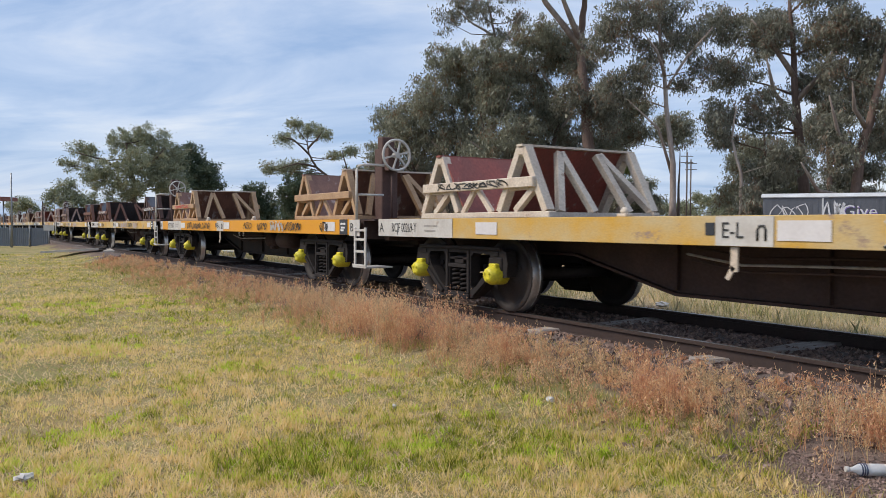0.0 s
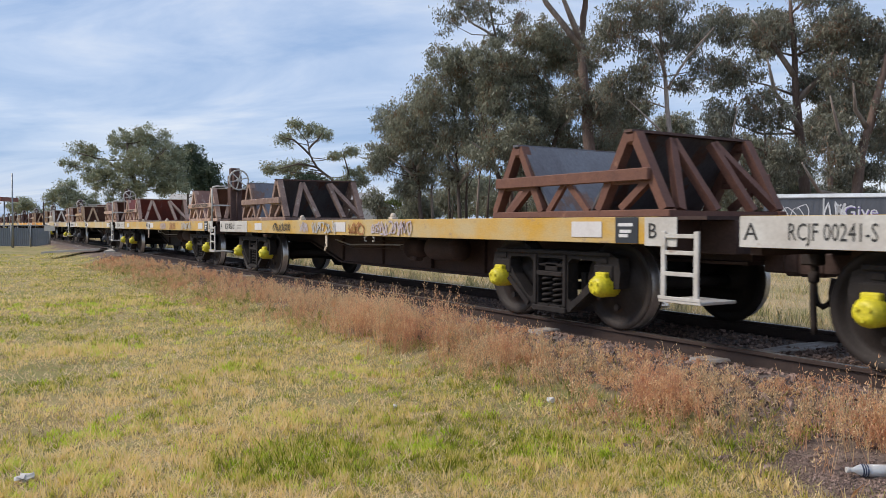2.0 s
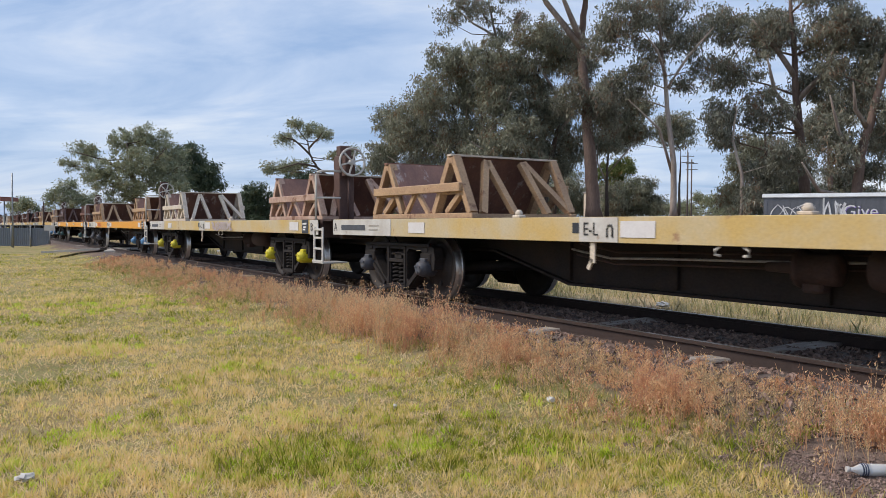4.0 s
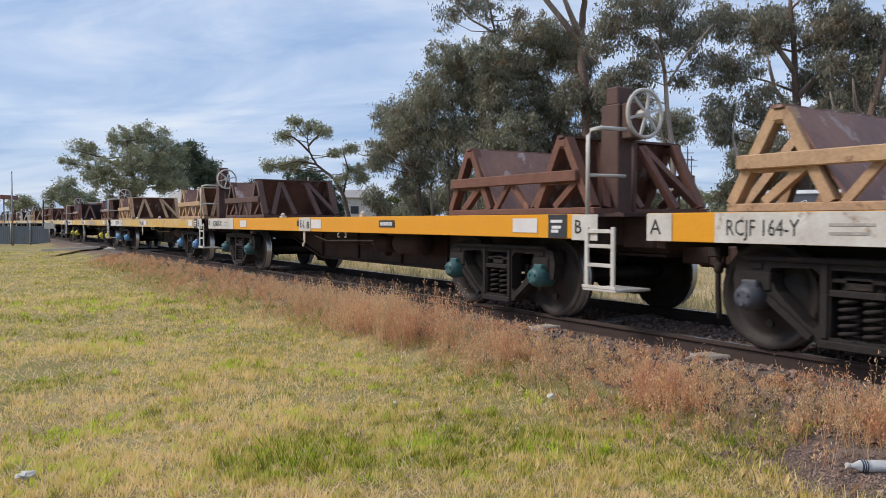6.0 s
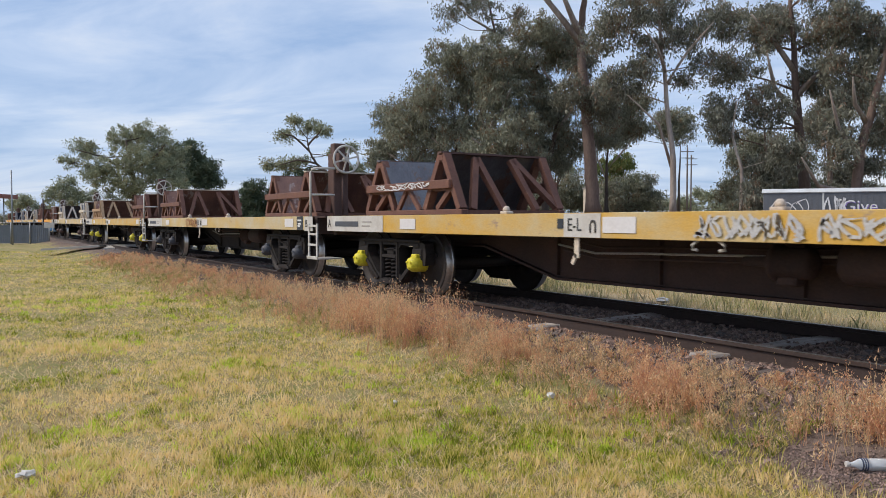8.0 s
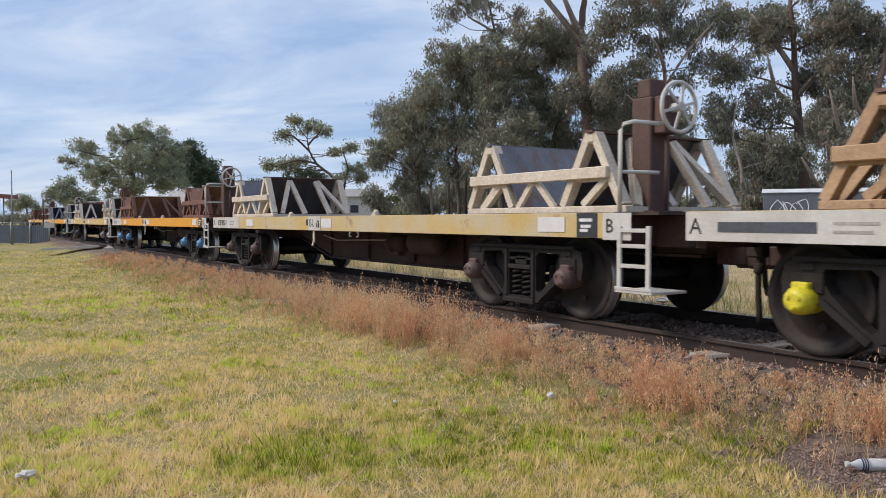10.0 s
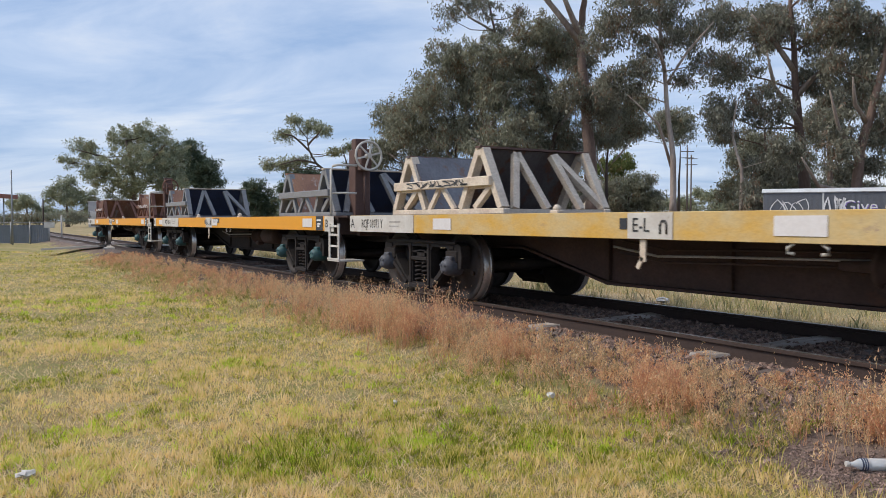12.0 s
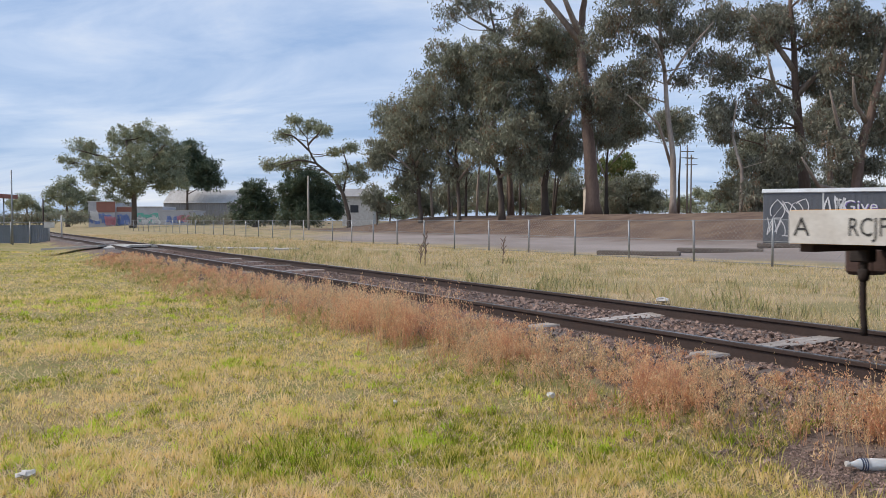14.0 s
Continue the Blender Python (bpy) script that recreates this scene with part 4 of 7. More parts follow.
    for z in (0.62, 0.80, 0.94):
        put("rung", shared("rung", b_rung), white, ladder, "", pose(0, 0, z))
    if k != 14:
        put("handrail", shared("handrail", b_handrail), white, w, "white tubular hand rail", pose(13.20, y0 + 0.02, 0))
    if spec["wheel"] != "none":
        put("brake_post", shared("brake_post", b_brake_post), M["dark_brown"], w, "rusty brake post", pose(13.03, -0.62, 0))
        coat = white if spec["wheel"] == "white" else M["brown"]
        wheel = put("brake_wheel", shared("brake_wheel", b_brake_wheel), coat, w, "spoked hand brake wheel", pose(13.35, -0.62, 2.10))
        put("hub", shared("wheel_hub", b_hub), coat, wheel)
        for i in range(6):
            put("spoke", shared("wheel_spoke", b_spoke), coat, wheel, "", pose(0, 0, 0, 60 * i + 15, 0, 0))
    # couplers and hoses at both ends
    put("coupler", shared("coupler", b_coupler), M["under_brown"], w, "rusty knuckle coupler", pose(13.37, 0, 0))
    put("coupler", shared("coupler", b_coupler), M["under_brown"], w, "rusty knuckle coupler", Matrix.Translation((0.22, 0, 0)) @ Matrix.Rotation(math.pi, 4, "Z"))
    put("hose", shared("hose", b_hose), M["under"], w, "black air hose", pose(BODY_LEN + 0.0, 0.35, 0))
    put("hose", shared("hose_loose", b_hose_loose), M["under"], w, "black air hose hanging loose", Matrix.Translation((0.05, -0.35, 0)) @ Matrix.Rotation(math.pi, 4, "Z"))
    # brake gear under the deck
    put("reservoir", shared("reservoir", b_reservoir), M["under_brown"], w, "brake air reservoir", pose(8.75, -0.62, 0.70))
    put("brake_cylinder", shared("cylinder", b_cylinder), M["under_brown"], w, "brake cylinder", pose(7.9, -0.62, 0.68))
    for i in range(3):
        put("brake_pipe", shared("pipe_%d" % i, b_pipe(i)), M["under_brown"] if i else M["cap_grey"], w, "loose brake pipe")
    for i in (0, 1):
        put("bracket", shared("bracket_%d" % i, b_bracket(i)), white, w, "white pipe bracket", pose(7.45, y0 + 0.02, 0.86))
    for x in (4.72, 8.15):
        put("twist_lock", shared("twist_lock", b_lock), M["cream"], w, "pale container lock", pose(x, y0 + 0.10, 1.104))
    put("release_handle", shared("handle", b_handle), M["cream"], w, "pale release handle", pose(5.95, y0 + 0.03, 0.86))
    for i, (x, ink, width) in enumerate(spec["tags"]):
        scribble("graffiti", k * 31 + i, width, 0.20 if ink != "black_ink" else 0.17, 0.026 if ink in ("blue_ink", "mauve_ink", "rust_ink") else 0.017, M[ink], w, pose(x, f - 0.012, 0.98), max(3, int(width / 0.13)))
    if k in (17, 7, 13, 16, 2, 0, 15):
        ink = {17: "black_ink", 7: "white_ink", 13: "black_ink", 16: "red_ink", 2: "dark_plate", 0: "white_ink", 15: "white_ink"}[k]
        for x in ((1.05,) if k == 16 else (1.05, 10.48)):
            scribble("graffiti", k * 7 + int(x), 1.5, 0.09, 0.014, M[ink], w, pose(x + 1.25 + (CRADLE_A if x < 2 else CRADLE_B).get(k, 0.0), CR_W0 - 0.055, 1.105 + 0.395), 8)
    return w


def train_s(t):
    q = t - 14.0
    return -3.438 + 17.6534 * q - 0.04487 * q ** 2 - 0.00684 * q ** 3 - 0.00019 * q ** 4


build_track()
build_ballast()
for index, spec in enumerate(KINDS):
    build_wagon(index, spec)
TREES = (
    dict(name='eucalyptus_tree', ahead=64, kind='gum', trunk=[(-1.82, 1.54), (-2.15, 4.81), (-2.99, 8.08)], thick=0.23,
         lobes=[(-4.3, 9.72, 1.68, 1.4), (-4.86, 7.06, 1.59, 1.96), (-2.76, 8.78, 2.1, 2.57), (-2.15, 5.51, 1.78, 1.96), (-5.56, 5.98, 0.84, 0.84), (-3.36, 4.11, 1.03, 0.93)],
         limbs=[[(-2.1, 4.6), (-3.3, 5.8), (-4.4, 6.4)], [(-2.3, 5.4), (-1.6, 6.8), (-1.4, 8.0)]], leafy=0.9),
    dict(name='eucalyptus_tree', ahead=61, kind='gum', trunk=[(1.25, 1.52), (1.16, 5.08), (0.71, 10.42)], thick=0.22,
         lobes=[(-1.07, 10.65, 2.14, 2.0), (0.49, 13.45, 1.87, 1.69), (2.14, 11.76, 2.32, 2.32), (-0.4, 7.53, 2.23, 2.14), (2.05, 7.98, 2.32, 2.0), (0.71, 5.08, 1.78, 1.11)],
         limbs=[[(1.2, 4.2), (2.4, 5.6), (3.2, 7.0)], [(1.15, 5.2), (0.1, 6.6), (-0.9, 7.4)], [(0.95, 7.6), (1.7, 9.2), (1.9, 11.0)]], leafy=0.85),
    dict(name='eucalyptus_tree', ahead=58, kind='gum', trunk=[(4.4, 1.33), (4.28, 4.25), (3.56, 6.07), (2.79, 9.12)], thick=0.25,
         lobes=[(3.43, 13.35, 2.03, 1.52), (4.06, 10.6, 2.33, 2.03), (5.12, 7.63, 2.54, 1.91), (3.01, 6.07, 1.78, 1.35), (6.18, 5.31, 1.61, 1.44)],
         limbs=[[(4.28, 4.25), (5.55, 5.52), (6.18, 6.36)], [(4.0, 5.0), (3.0, 6.4), (2.0, 7.0)], [(3.2, 7.5), (4.3, 9.0), (4.9, 10.6)]], leafy=0.9),
    dict(name='eucalyptus_tree', ahead=60, kind='gum', trunk=[(7.93, 1.6), (7.8, 3.7), (8.8, 8.74), (7.05, 12.68)], thick=0.31,
         lobes=[(7.27, 15.0, 2.28, 1.49), (6.18, 12.55, 2.1, 1.84), (9.02, 14.12, 2.01, 1.75), (7.71, 9.83, 2.54, 2.1), (9.46, 7.21, 2.19, 2.28), (7.49, 6.11, 1.97, 1.66)],
         limbs=[[(9.37, 9.75), (8.15, 11.58), (7.05, 12.99)], [(8.2, 5.6), (7.0, 7.2), (6.4, 8.6)], [(8.6, 7.6), (9.6, 9.2), (9.9, 10.8)]], leafy=0.95),
    dict(name='eucalyptus_tree', ahead=56, kind='red', trunk=[(10.87, 1.28), (10.55, 5.16), (10.22, 9.65), (9.85, 14.15), (10.06, 16.6), (10.22, 19.47)], thick=0.53,
         lobes=[(10.06, 12.72, 1.23, 1.64), (11.36, 9.25, 1.47, 1.72), (9.32, 10.06, 1.31, 1.47), (7.19, 18.85, 3.27, 1.64), (10.46, 19.87, 3.27, 1.84)],
         limbs=[[(9.85, 14.15), (8.83, 15.79), (7.6, 17.83)], [(9.85, 13.74), (7.19, 16.6), (5.97, 18.24)]], leafy=1.0),
    dict(name='eucalyptus_tree', ahead=66, kind='red', trunk=[(5.83, 1.46), (5.59, 7.82), (4.62, 16.01), (3.76, 20.11)], thick=0.24,
         lobes=[(3.18, 19.14, 2.22, 1.16), (0.53, 18.52, 1.35, 1.16), (4.87, 16.98, 0.96, 0.67), (6.31, 18.66, 1.06, 0.67), (1.73, 20.35, 2.41, 0.96), (5.83, 20.83, 1.93, 0.96)],
         limbs=[[(4.24, 16.98), (2.46, 17.7), (1.25, 18.42)], [(4.62, 16.01), (5.83, 17.46), (6.55, 18.66)]], leafy=0.42),
    dict(name='eucalyptus_tree', ahead=50, kind='pale', trunk=[(14.82, 1.14), (14.64, 4.9), (14.38, 9.83), (13.91, 13.11), (13.72, 16.76)], thick=0.22,
         lobes=[(10.44, 13.29, 1.53, 1.68), (11.97, 14.39, 1.68, 1.53), (14.16, 14.75, 1.68, 1.46), (15.29, 13.04, 1.53, 1.53), (12.55, 10.48, 1.53, 1.17), (11.09, 9.83, 1.31, 1.31), (16.64, 11.36, 0.95, 0.88), (15.73, 10.37, 0.95, 0.66), (13.36, 12.2, 1.09, 1.09)],
         limbs=[[(14.74, 4.35), (13.54, 7.09), (11.35, 8.73)], [(14.38, 9.83), (15.36, 11.65), (16.46, 13.11)], [(14.27, 10.56), (13.36, 12.02), (12.45, 13.11)]], leafy=0.75),
    dict(name='eucalyptus_tree', ahead=62, kind='gum', trunk=[(13.1, 1.4), (13.0, 4.6), (13.3, 8.2)], thick=0.18,
         lobes=[(12.9, 11.4, 1.5, 1.5), (14.2, 9.2, 1.6, 1.6), (15.6, 10.6, 1.2, 1.3), (12.8, 7.6, 1.4, 1.0), (15.9, 8.4, 0.9, 0.8)],
         limbs=[[(13.05, 5.0), (14.1, 6.4), (15.0, 7.6)], [(13.0, 4.4), (12.2, 5.9), (11.8, 7.2)]], leafy=0.95),
    dict(name='eucalyptus_tree', ahead=74, kind='gum', trunk=[(22.47, 1.52), (22.52, 8.11)], thick=0.16,
         lobes=[(22.47, 10.16, 1.94, 1.84), (21.28, 10.54, 1.08, 1.19), (16.26, 9.46, 1.62, 1.89), (17.61, 10.54, 1.62, 1.62)],
         limbs=[], leafy=1.0),
    dict(name='eucalyptus_tree', ahead=52, kind='red', trunk=[(24.44, 1.3), (23.99, 6.0), (23.46, 10.94), (23.08, 16.63)], thick=0.42,
         lobes=[(19.21, 14.81, 1.82, 1.59), (20.91, 13.52, 1.82, 1.75), (19.59, 11.24, 1.75, 1.52), (18.52, 8.47, 1.21, 1.29), (20.91, 8.47, 1.59, 1.75), (22.7, 14.54, 1.9, 1.67), (24.9, 13.52, 1.9, 1.67), (25.35, 10.86, 1.67, 1.44), (24.14, 16.25, 2.28, 1.37), (18.9, 6.95, 1.06, 0.76)],
         limbs=[[(23.84, 7.52), (21.86, 9.8), (20.72, 11.7)], [(23.68, 9.42), (25.28, 11.32), (25.66, 12.83)], [(23.46, 10.94), (21.48, 13.21), (19.96, 14.35)]], leafy=0.8),
    dict(name='eucalyptus_tree', ahead=49, kind='pale', trunk=[(18.88, 1.28), (18.67, 4.28), (18.31, 6.43), (18.46, 8.58)], thick=0.14,
         lobes=[(20.24, 4.28, 1.29, 1.07), (20.96, 5.36, 1.43, 1.43), (20.06, 3.03, 1.22, 1.22), (19.24, 2.68, 1.0, 1.07), (17.2, 7.32, 0.79, 1.07)],
         limbs=[], leafy=1.0),
    dict(name='eucalyptus_tree', ahead=48, kind='red', trunk=[(25.51, 1.28), (25.86, 5.44), (26.7, 9.47), (27.61, 13.33), (28.24, 16.83)], thick=0.35,
         lobes=[(25.09, 13.75, 1.82, 1.61), (27.05, 12.56, 1.75, 1.96), (26.21, 10.45, 1.61, 1.4), (24.53, 10.81, 1.26, 1.19), (24.46, 7.02, 1.4, 1.4), (26.77, 4.5, 1.26, 1.05), (27.36, 8.07, 1.4, 1.4), (24.04, 5.09, 1.05, 1.05), (28.94, 9.82, 1.58, 2.1), (28.59, 14.03, 1.75, 1.75)],
         limbs=[[(25.79, 4.57), (24.04, 6.67), (22.98, 8.77)], [(25.26, 2.64), (22.98, 3.17), (21.06, 4.74)], [(26.14, 7.02), (24.91, 8.07), (24.21, 9.47)]], leafy=0.8),
    dict(name='eucalyptus_tree', ahead=47, kind='red', trunk=[(29.37, 1.13), (29.37, 5.87), (29.02, 11.01), (28.85, 14.44)], thick=0.34,
         lobes=[(29.37, 12.39, 2.06, 2.06), (30.74, 9.64, 2.06, 2.06), (28.68, 6.55, 1.54, 1.54), (30.05, 4.15, 1.72, 1.72)],
         limbs=[], leafy=0.7),
    dict(name='eucalyptus_tree', ahead=125, kind='olive', trunk=[(-50.0, 0.39), (-49.64, 6.14), (-50.36, 10.7), (-51.0, 13.89)], thick=0.55,
         lobes=[(-57.85, 12.53, 3.1, 1.64), (-59.49, 10.43, 1.64, 1.09), (-51.92, 14.53, 3.83, 2.19), (-48.27, 15.17, 3.83, 2.01), (-54.01, 8.6, 3.28, 3.28), (-48.72, 9.52, 4.38, 4.2), (-44.89, 9.33, 3.47, 4.2), (-51.28, 5.68, 3.1, 2.01), (-44.89, 12.25, 2.92, 2.74), (-43.07, 7.33, 2.92, 2.01), (-56.48, 9.33, 1.82, 1.28)],
         limbs=[[(-49.82, 8.42), (-54.2, 11.16), (-57.85, 12.25)], [(-49.64, 9.33), (-45.99, 11.16), (-44.16, 12.98)]], leafy=0.74),
    dict(name='pine_tree', ahead=165, kind='pine', trunk=[(-54.44, 1.15), (-54.44, 11.99)], thick=0.48,
         lobes=[(-54.08, 15.36, 3.85, 2.89), (-50.34, 11.99, 3.85, 3.13), (-57.33, 13.19, 2.65, 2.17), (-48.66, 9.34, 2.41, 1.93), (-52.87, 9.58, 3.61, 1.93)],
         limbs=[], leafy=1.0),
    dict(name='broadleaf_tree', ahead=160, kind='olive', trunk=[(-77.55, 0.91), (-77.78, 7.57)], thick=0.47,
         lobes=[(-78.13, 8.39, 3.04, 1.87), (-76.15, 5.82, 3.27, 2.1), (-80.47, 6.4, 1.64, 1.4), (-72.88, 4.65, 2.34, 2.8)],
         limbs=[], leafy=1.0),
    dict(name='broadleaf_tree', ahead=190, kind='olive', trunk=[(-101.8, 0.89), (-102.07, 5.33)], thick=0.42,
         lobes=[(-102.49, 5.88, 4.16, 1.66), (-106.23, 5.05, 3.33, 1.39), (-97.64, 4.22, 2.77, 1.39)],
         limbs=[], leafy=1.0),
    dict(name='eucalyptus_tree', ahead=72, kind='olive', trunk=[(-8.72, 1.19), (-9.25, 3.45), (-10.09, 5.02), (-11.77, 6.34), (-12.4, 7.49), (-12.67, 8.7)], thick=0.22,
         lobes=[(-12.82, 9.91, 2.21, 0.58), (-14.61, 8.97, 1.21, 0.53), (-11.14, 9.39, 0.95, 0.47), (-13.87, 10.44, 1.31, 0.42), (-14.93, 6.34, 1.47, 0.58), (-13.45, 6.71, 1.16, 0.47), (-16.08, 6.18, 0.63, 0.47), (-9.93, 7.39, 1.05, 0.37), (-8.51, 7.81, 0.63, 0.32), (-8.2, 5.81, 1.16, 0.68), (-9.46, 5.18, 0.95, 0.53), (-7.57, 5.02, 0.63, 0.53)],
         limbs=[[(-9.25, 3.71), (-8.72, 5.81), (-9.04, 7.65)], [(-11.77, 6.34), (-13.35, 6.6), (-14.93, 6.08)], [(-12.4, 7.49), (-13.61, 8.7), (-14.66, 8.97)], [(-12.51, 8.02), (-11.51, 8.86), (-10.98, 9.39)]], leafy=0.8),
    dict(name='conifer', ahead=95, kind='pine', trunk=[(-23.02, 1.24), (-23.02, 4.57)], thick=0.28,
         lobes=[(-23.16, 4.71, 2.08, 1.39), (-23.85, 2.9, 2.22, 1.39), (-21.77, 3.04, 1.66, 1.39), (-23.02, 1.52, 2.64, 0.97)],
         limbs=[], leafy=1.0),
    dict(name='conifer', ahead=90, kind='pine', trunk=[(-15.7, 1.23), (-15.7, 5.69)], thick=0.26,
         lobes=[(-15.7, 5.69, 2.63, 1.45), (-17.34, 4.05, 2.5, 1.97), (-13.93, 4.05, 2.1, 1.97), (-15.7, 2.54, 3.42, 1.31), (-12.74, 2.41, 1.45, 1.18), (-15.7, 1.36, 3.42, 0.79)],
         limbs=[], leafy=1.0),
    dict(name='bush', ahead=76, kind='bright', trunk=[(17.81, 1.36), (17.81, 4.41)], thick=0.17,
         lobes=[(16.6, 6.1, 1.9, 1.3), (18.0, 6.9, 1.4, 1.1), (16.4, 4.5, 1.8, 1.3), (18.2, 4.6, 1.3, 1.1)],
         limbs=[], leafy=1.0),
    dict(name='bush', ahead=70, kind='gum', trunk=[(16.66, 1.34), (16.66, 3.12)], thick=0.15,
         lobes=[(15.23, 3.38, 1.64, 1.53), (17.78, 3.89, 1.53, 1.64), (16.66, 2.51, 2.25, 0.82), (18.8, 3.02, 1.12, 1.12)],
         limbs=[], leafy=1.0),
    dict(name='bush', ahead=68, kind='gum', trunk=[(-5.76, 1.33), (-5.76, 3.07)], thick=0.1,
         lobes=[(-6.06, 3.31, 0.89, 0.99), (-5.41, 2.32, 1.09, 0.6), (-2.43, 2.82, 1.19, 1.09), (-1.19, 2.32, 0.89, 0.69)],
         limbs=[], leafy=1.0),
    dict(name='bush', ahead=80, kind='bright', trunk=[(-5.49, 1.38), (-5.49, 2.55)], thick=0.12,
         lobes=[(-5.49, 3.31, 1.17, 0.7), (-3.74, 4.01, 0.93, 0.82)],
         limbs=[], leafy=1.0),
    dict(name='bush', ahead=150, kind='olive', trunk=[(47.74, 1.69), (47.74, 4.97)], thick=0.33,
         lobes=[(46.09, 4.64, 3.28, 1.09), (51.57, 5.52, 2.85, 1.53), (55.4, 6.83, 1.53, 2.19), (42.26, 4.42, 2.19, 1.31), (49.38, 6.61, 1.09, 0.88)],
         limbs=[], leafy=1.0),
    dict(name='bush', ahead=52, kind='gum', trunk=[(20.91, 1.26), (20.91, 2.59)], thick=0.08,
         lobes=[(20.72, 2.51, 0.99, 0.91), (21.86, 3.72, 1.14, 1.14), (19.96, 2.13, 0.68, 0.68)],
         limbs=[], leafy=1.0),
    dict(name='bush', ahead=88, kind='gum', trunk=[(1.03, 1.42), (1.03, 3.66)], thick=0.19,
         lobes=[(0.06, 3.98, 2.57, 1.67), (2.95, 4.63, 2.57, 2.18), (5.52, 3.66, 2.31, 1.54), (-1.54, 3.34, 1.67, 1.16)],
         limbs=[], leafy=1.0),
    dict(name='bush', ahead=86, kind='gum', trunk=[(9.16, 1.41), (9.16, 3.6)], thick=0.19,
         lobes=[(8.22, 4.23, 2.51, 2.01), (11.05, 3.92, 2.51, 1.88), (13.87, 4.55, 2.26, 2.26), (15.44, 3.29, 1.88, 1.26)],
         limbs=[], leafy=1.0),
    dict(name='bush', ahead=92, kind='olive', trunk=[(6.45, 1.43), (6.45, 3.45)], thick=0.13,
         lobes=[(4.43, 5.93, 2.01, 1.21), (7.79, 6.47, 2.28, 1.34), (11.15, 6.34, 2.01, 1.21), (13.83, 7.14, 1.75, 1.07)],
         limbs=[], leafy=1.0),
    dict(name='bush', ahead=84, kind='gum', trunk=[(37.77, 1.4), (37.77, 3.54)], thick=0.18,
         lobes=[(36.85, 3.85, 2.08, 1.59), (40.22, 3.54, 2.21, 1.47), (43.29, 3.85, 2.21, 1.72), (46.66, 3.54, 2.08, 1.47)],
         limbs=[], leafy=1.0),
    dict(name='bush', ahead=230, kind='olive', trunk=[(-67.82, 0.86), (-67.82, 3.72)], thick=0.5,
         lobes=[(-114.83, 3.21, 10.07, 1.34), (-94.69, 3.55, 10.07, 1.51), (-64.47, 4.22, 8.39, 1.68), (-52.72, 3.88, 8.39, 1.51)],
         limbs=[], leafy=1.0),
    dict(name='bush', ahead=230, kind='olive', trunk=[(-24.18, 0.86), (-24.18, 3.72)], thick=0.5,
         lobes=[(-30.89, 4.22, 10.07, 1.68), (-14.1, 4.56, 11.75, 1.85), (6.04, 4.89, 11.75, 2.01), (26.19, 4.89, 11.75, 2.01)],
         limbs=[], leafy=1.0),
    dict(name='bush', ahead=230, kind='olive', trunk=[(69.84, 0.86), (69.84, 3.72)], thick=0.5,
         lobes=[(46.34, 5.23, 11.75, 2.18), (66.48, 5.23, 10.07, 1.85), (84.95, 5.23, 10.07, 2.01), (106.77, 5.23, 13.43, 2.01), (126.92, 5.23, 11.75, 2.01)],
         limbs=[], leafy=1.0),
    dict(name='eucalyptus_tree', ahead=60, kind='gum', trunk=[(25.23, 1.34), (25.01, 5.02), (24.57, 8.52)], thick=0.22,
         lobes=[(23.04, 5.45, 1.49, 1.31), (24.57, 6.99, 1.75, 1.75), (26.76, 5.02, 1.75, 1.58), (22.6, 3.26, 1.14, 1.31), (28.07, 3.7, 1.58, 1.31), (25.45, 3.04, 1.75, 1.14)],
         limbs=[], leafy=1.0),
    dict(name='eucalyptus_tree', ahead=62, kind='red', trunk=[(31.05, 1.35), (30.95, 6.05), (30.59, 11.48)], thick=0.27,
         lobes=[(30.37, 10.13, 1.72, 1.63), (32.4, 11.03, 1.81, 1.63), (29.24, 8.32, 1.63, 1.63), (32.4, 4.7, 1.81, 1.63), (30.59, 3.11, 1.81, 1.18), (34.21, 3.11, 1.81, 1.27), (34.67, 7.86, 1.63, 1.63)],
         limbs=[], leafy=1.0),
    dict(name='bush', ahead=142, kind='gum', trunk=[(-74.01, 0.51), (-74.01, 1.34)], thick=0.21,
         lobes=[(-79.19, 1.55, 3.52, 0.83), (-73.49, 1.76, 3.52, 0.93), (-67.79, 1.76, 3.52, 1.04)],
         limbs=[], leafy=1.0),
    dict(name='bush', ahead=142, kind='gum', trunk=[(-39.8, 0.51), (-39.8, 1.34)], thick=0.21,
         lobes=[(-43.95, 1.34, 3.52, 0.83), (-37.73, 1.55, 3.73, 0.93), (-31.51, 1.55, 3.52, 0.93), (-25.29, 1.55, 3.73, 0.93)],
         limbs=[], leafy=1.0),
    dict(name='bush', ahead=120, kind='olive', trunk=[(-11.74, 0.77), (-11.74, 1.99)], thick=0.18,
         lobes=[(-15.24, 1.99, 2.63, 0.88), (-10.86, 2.17, 2.98, 1.05), (-5.61, 2.34, 2.98, 1.23)],
         limbs=[], leafy=1.0),
)

# ---------------------------------------------------------------- trees and the far side
AHEAD = Vector((-math.cos(HEADING), math.sin(HEADING), 0))
RIGHT = Vector((math.sin(HEADING), math.cos(HEADING), 0))


def spot(right, ahead, z=0.0):
    """A place of the plan by its distance along the line of sight and to the right of it."""
    p = AHEAD * ahead + RIGHT * right
    return Vector((p.x, p.y, z))


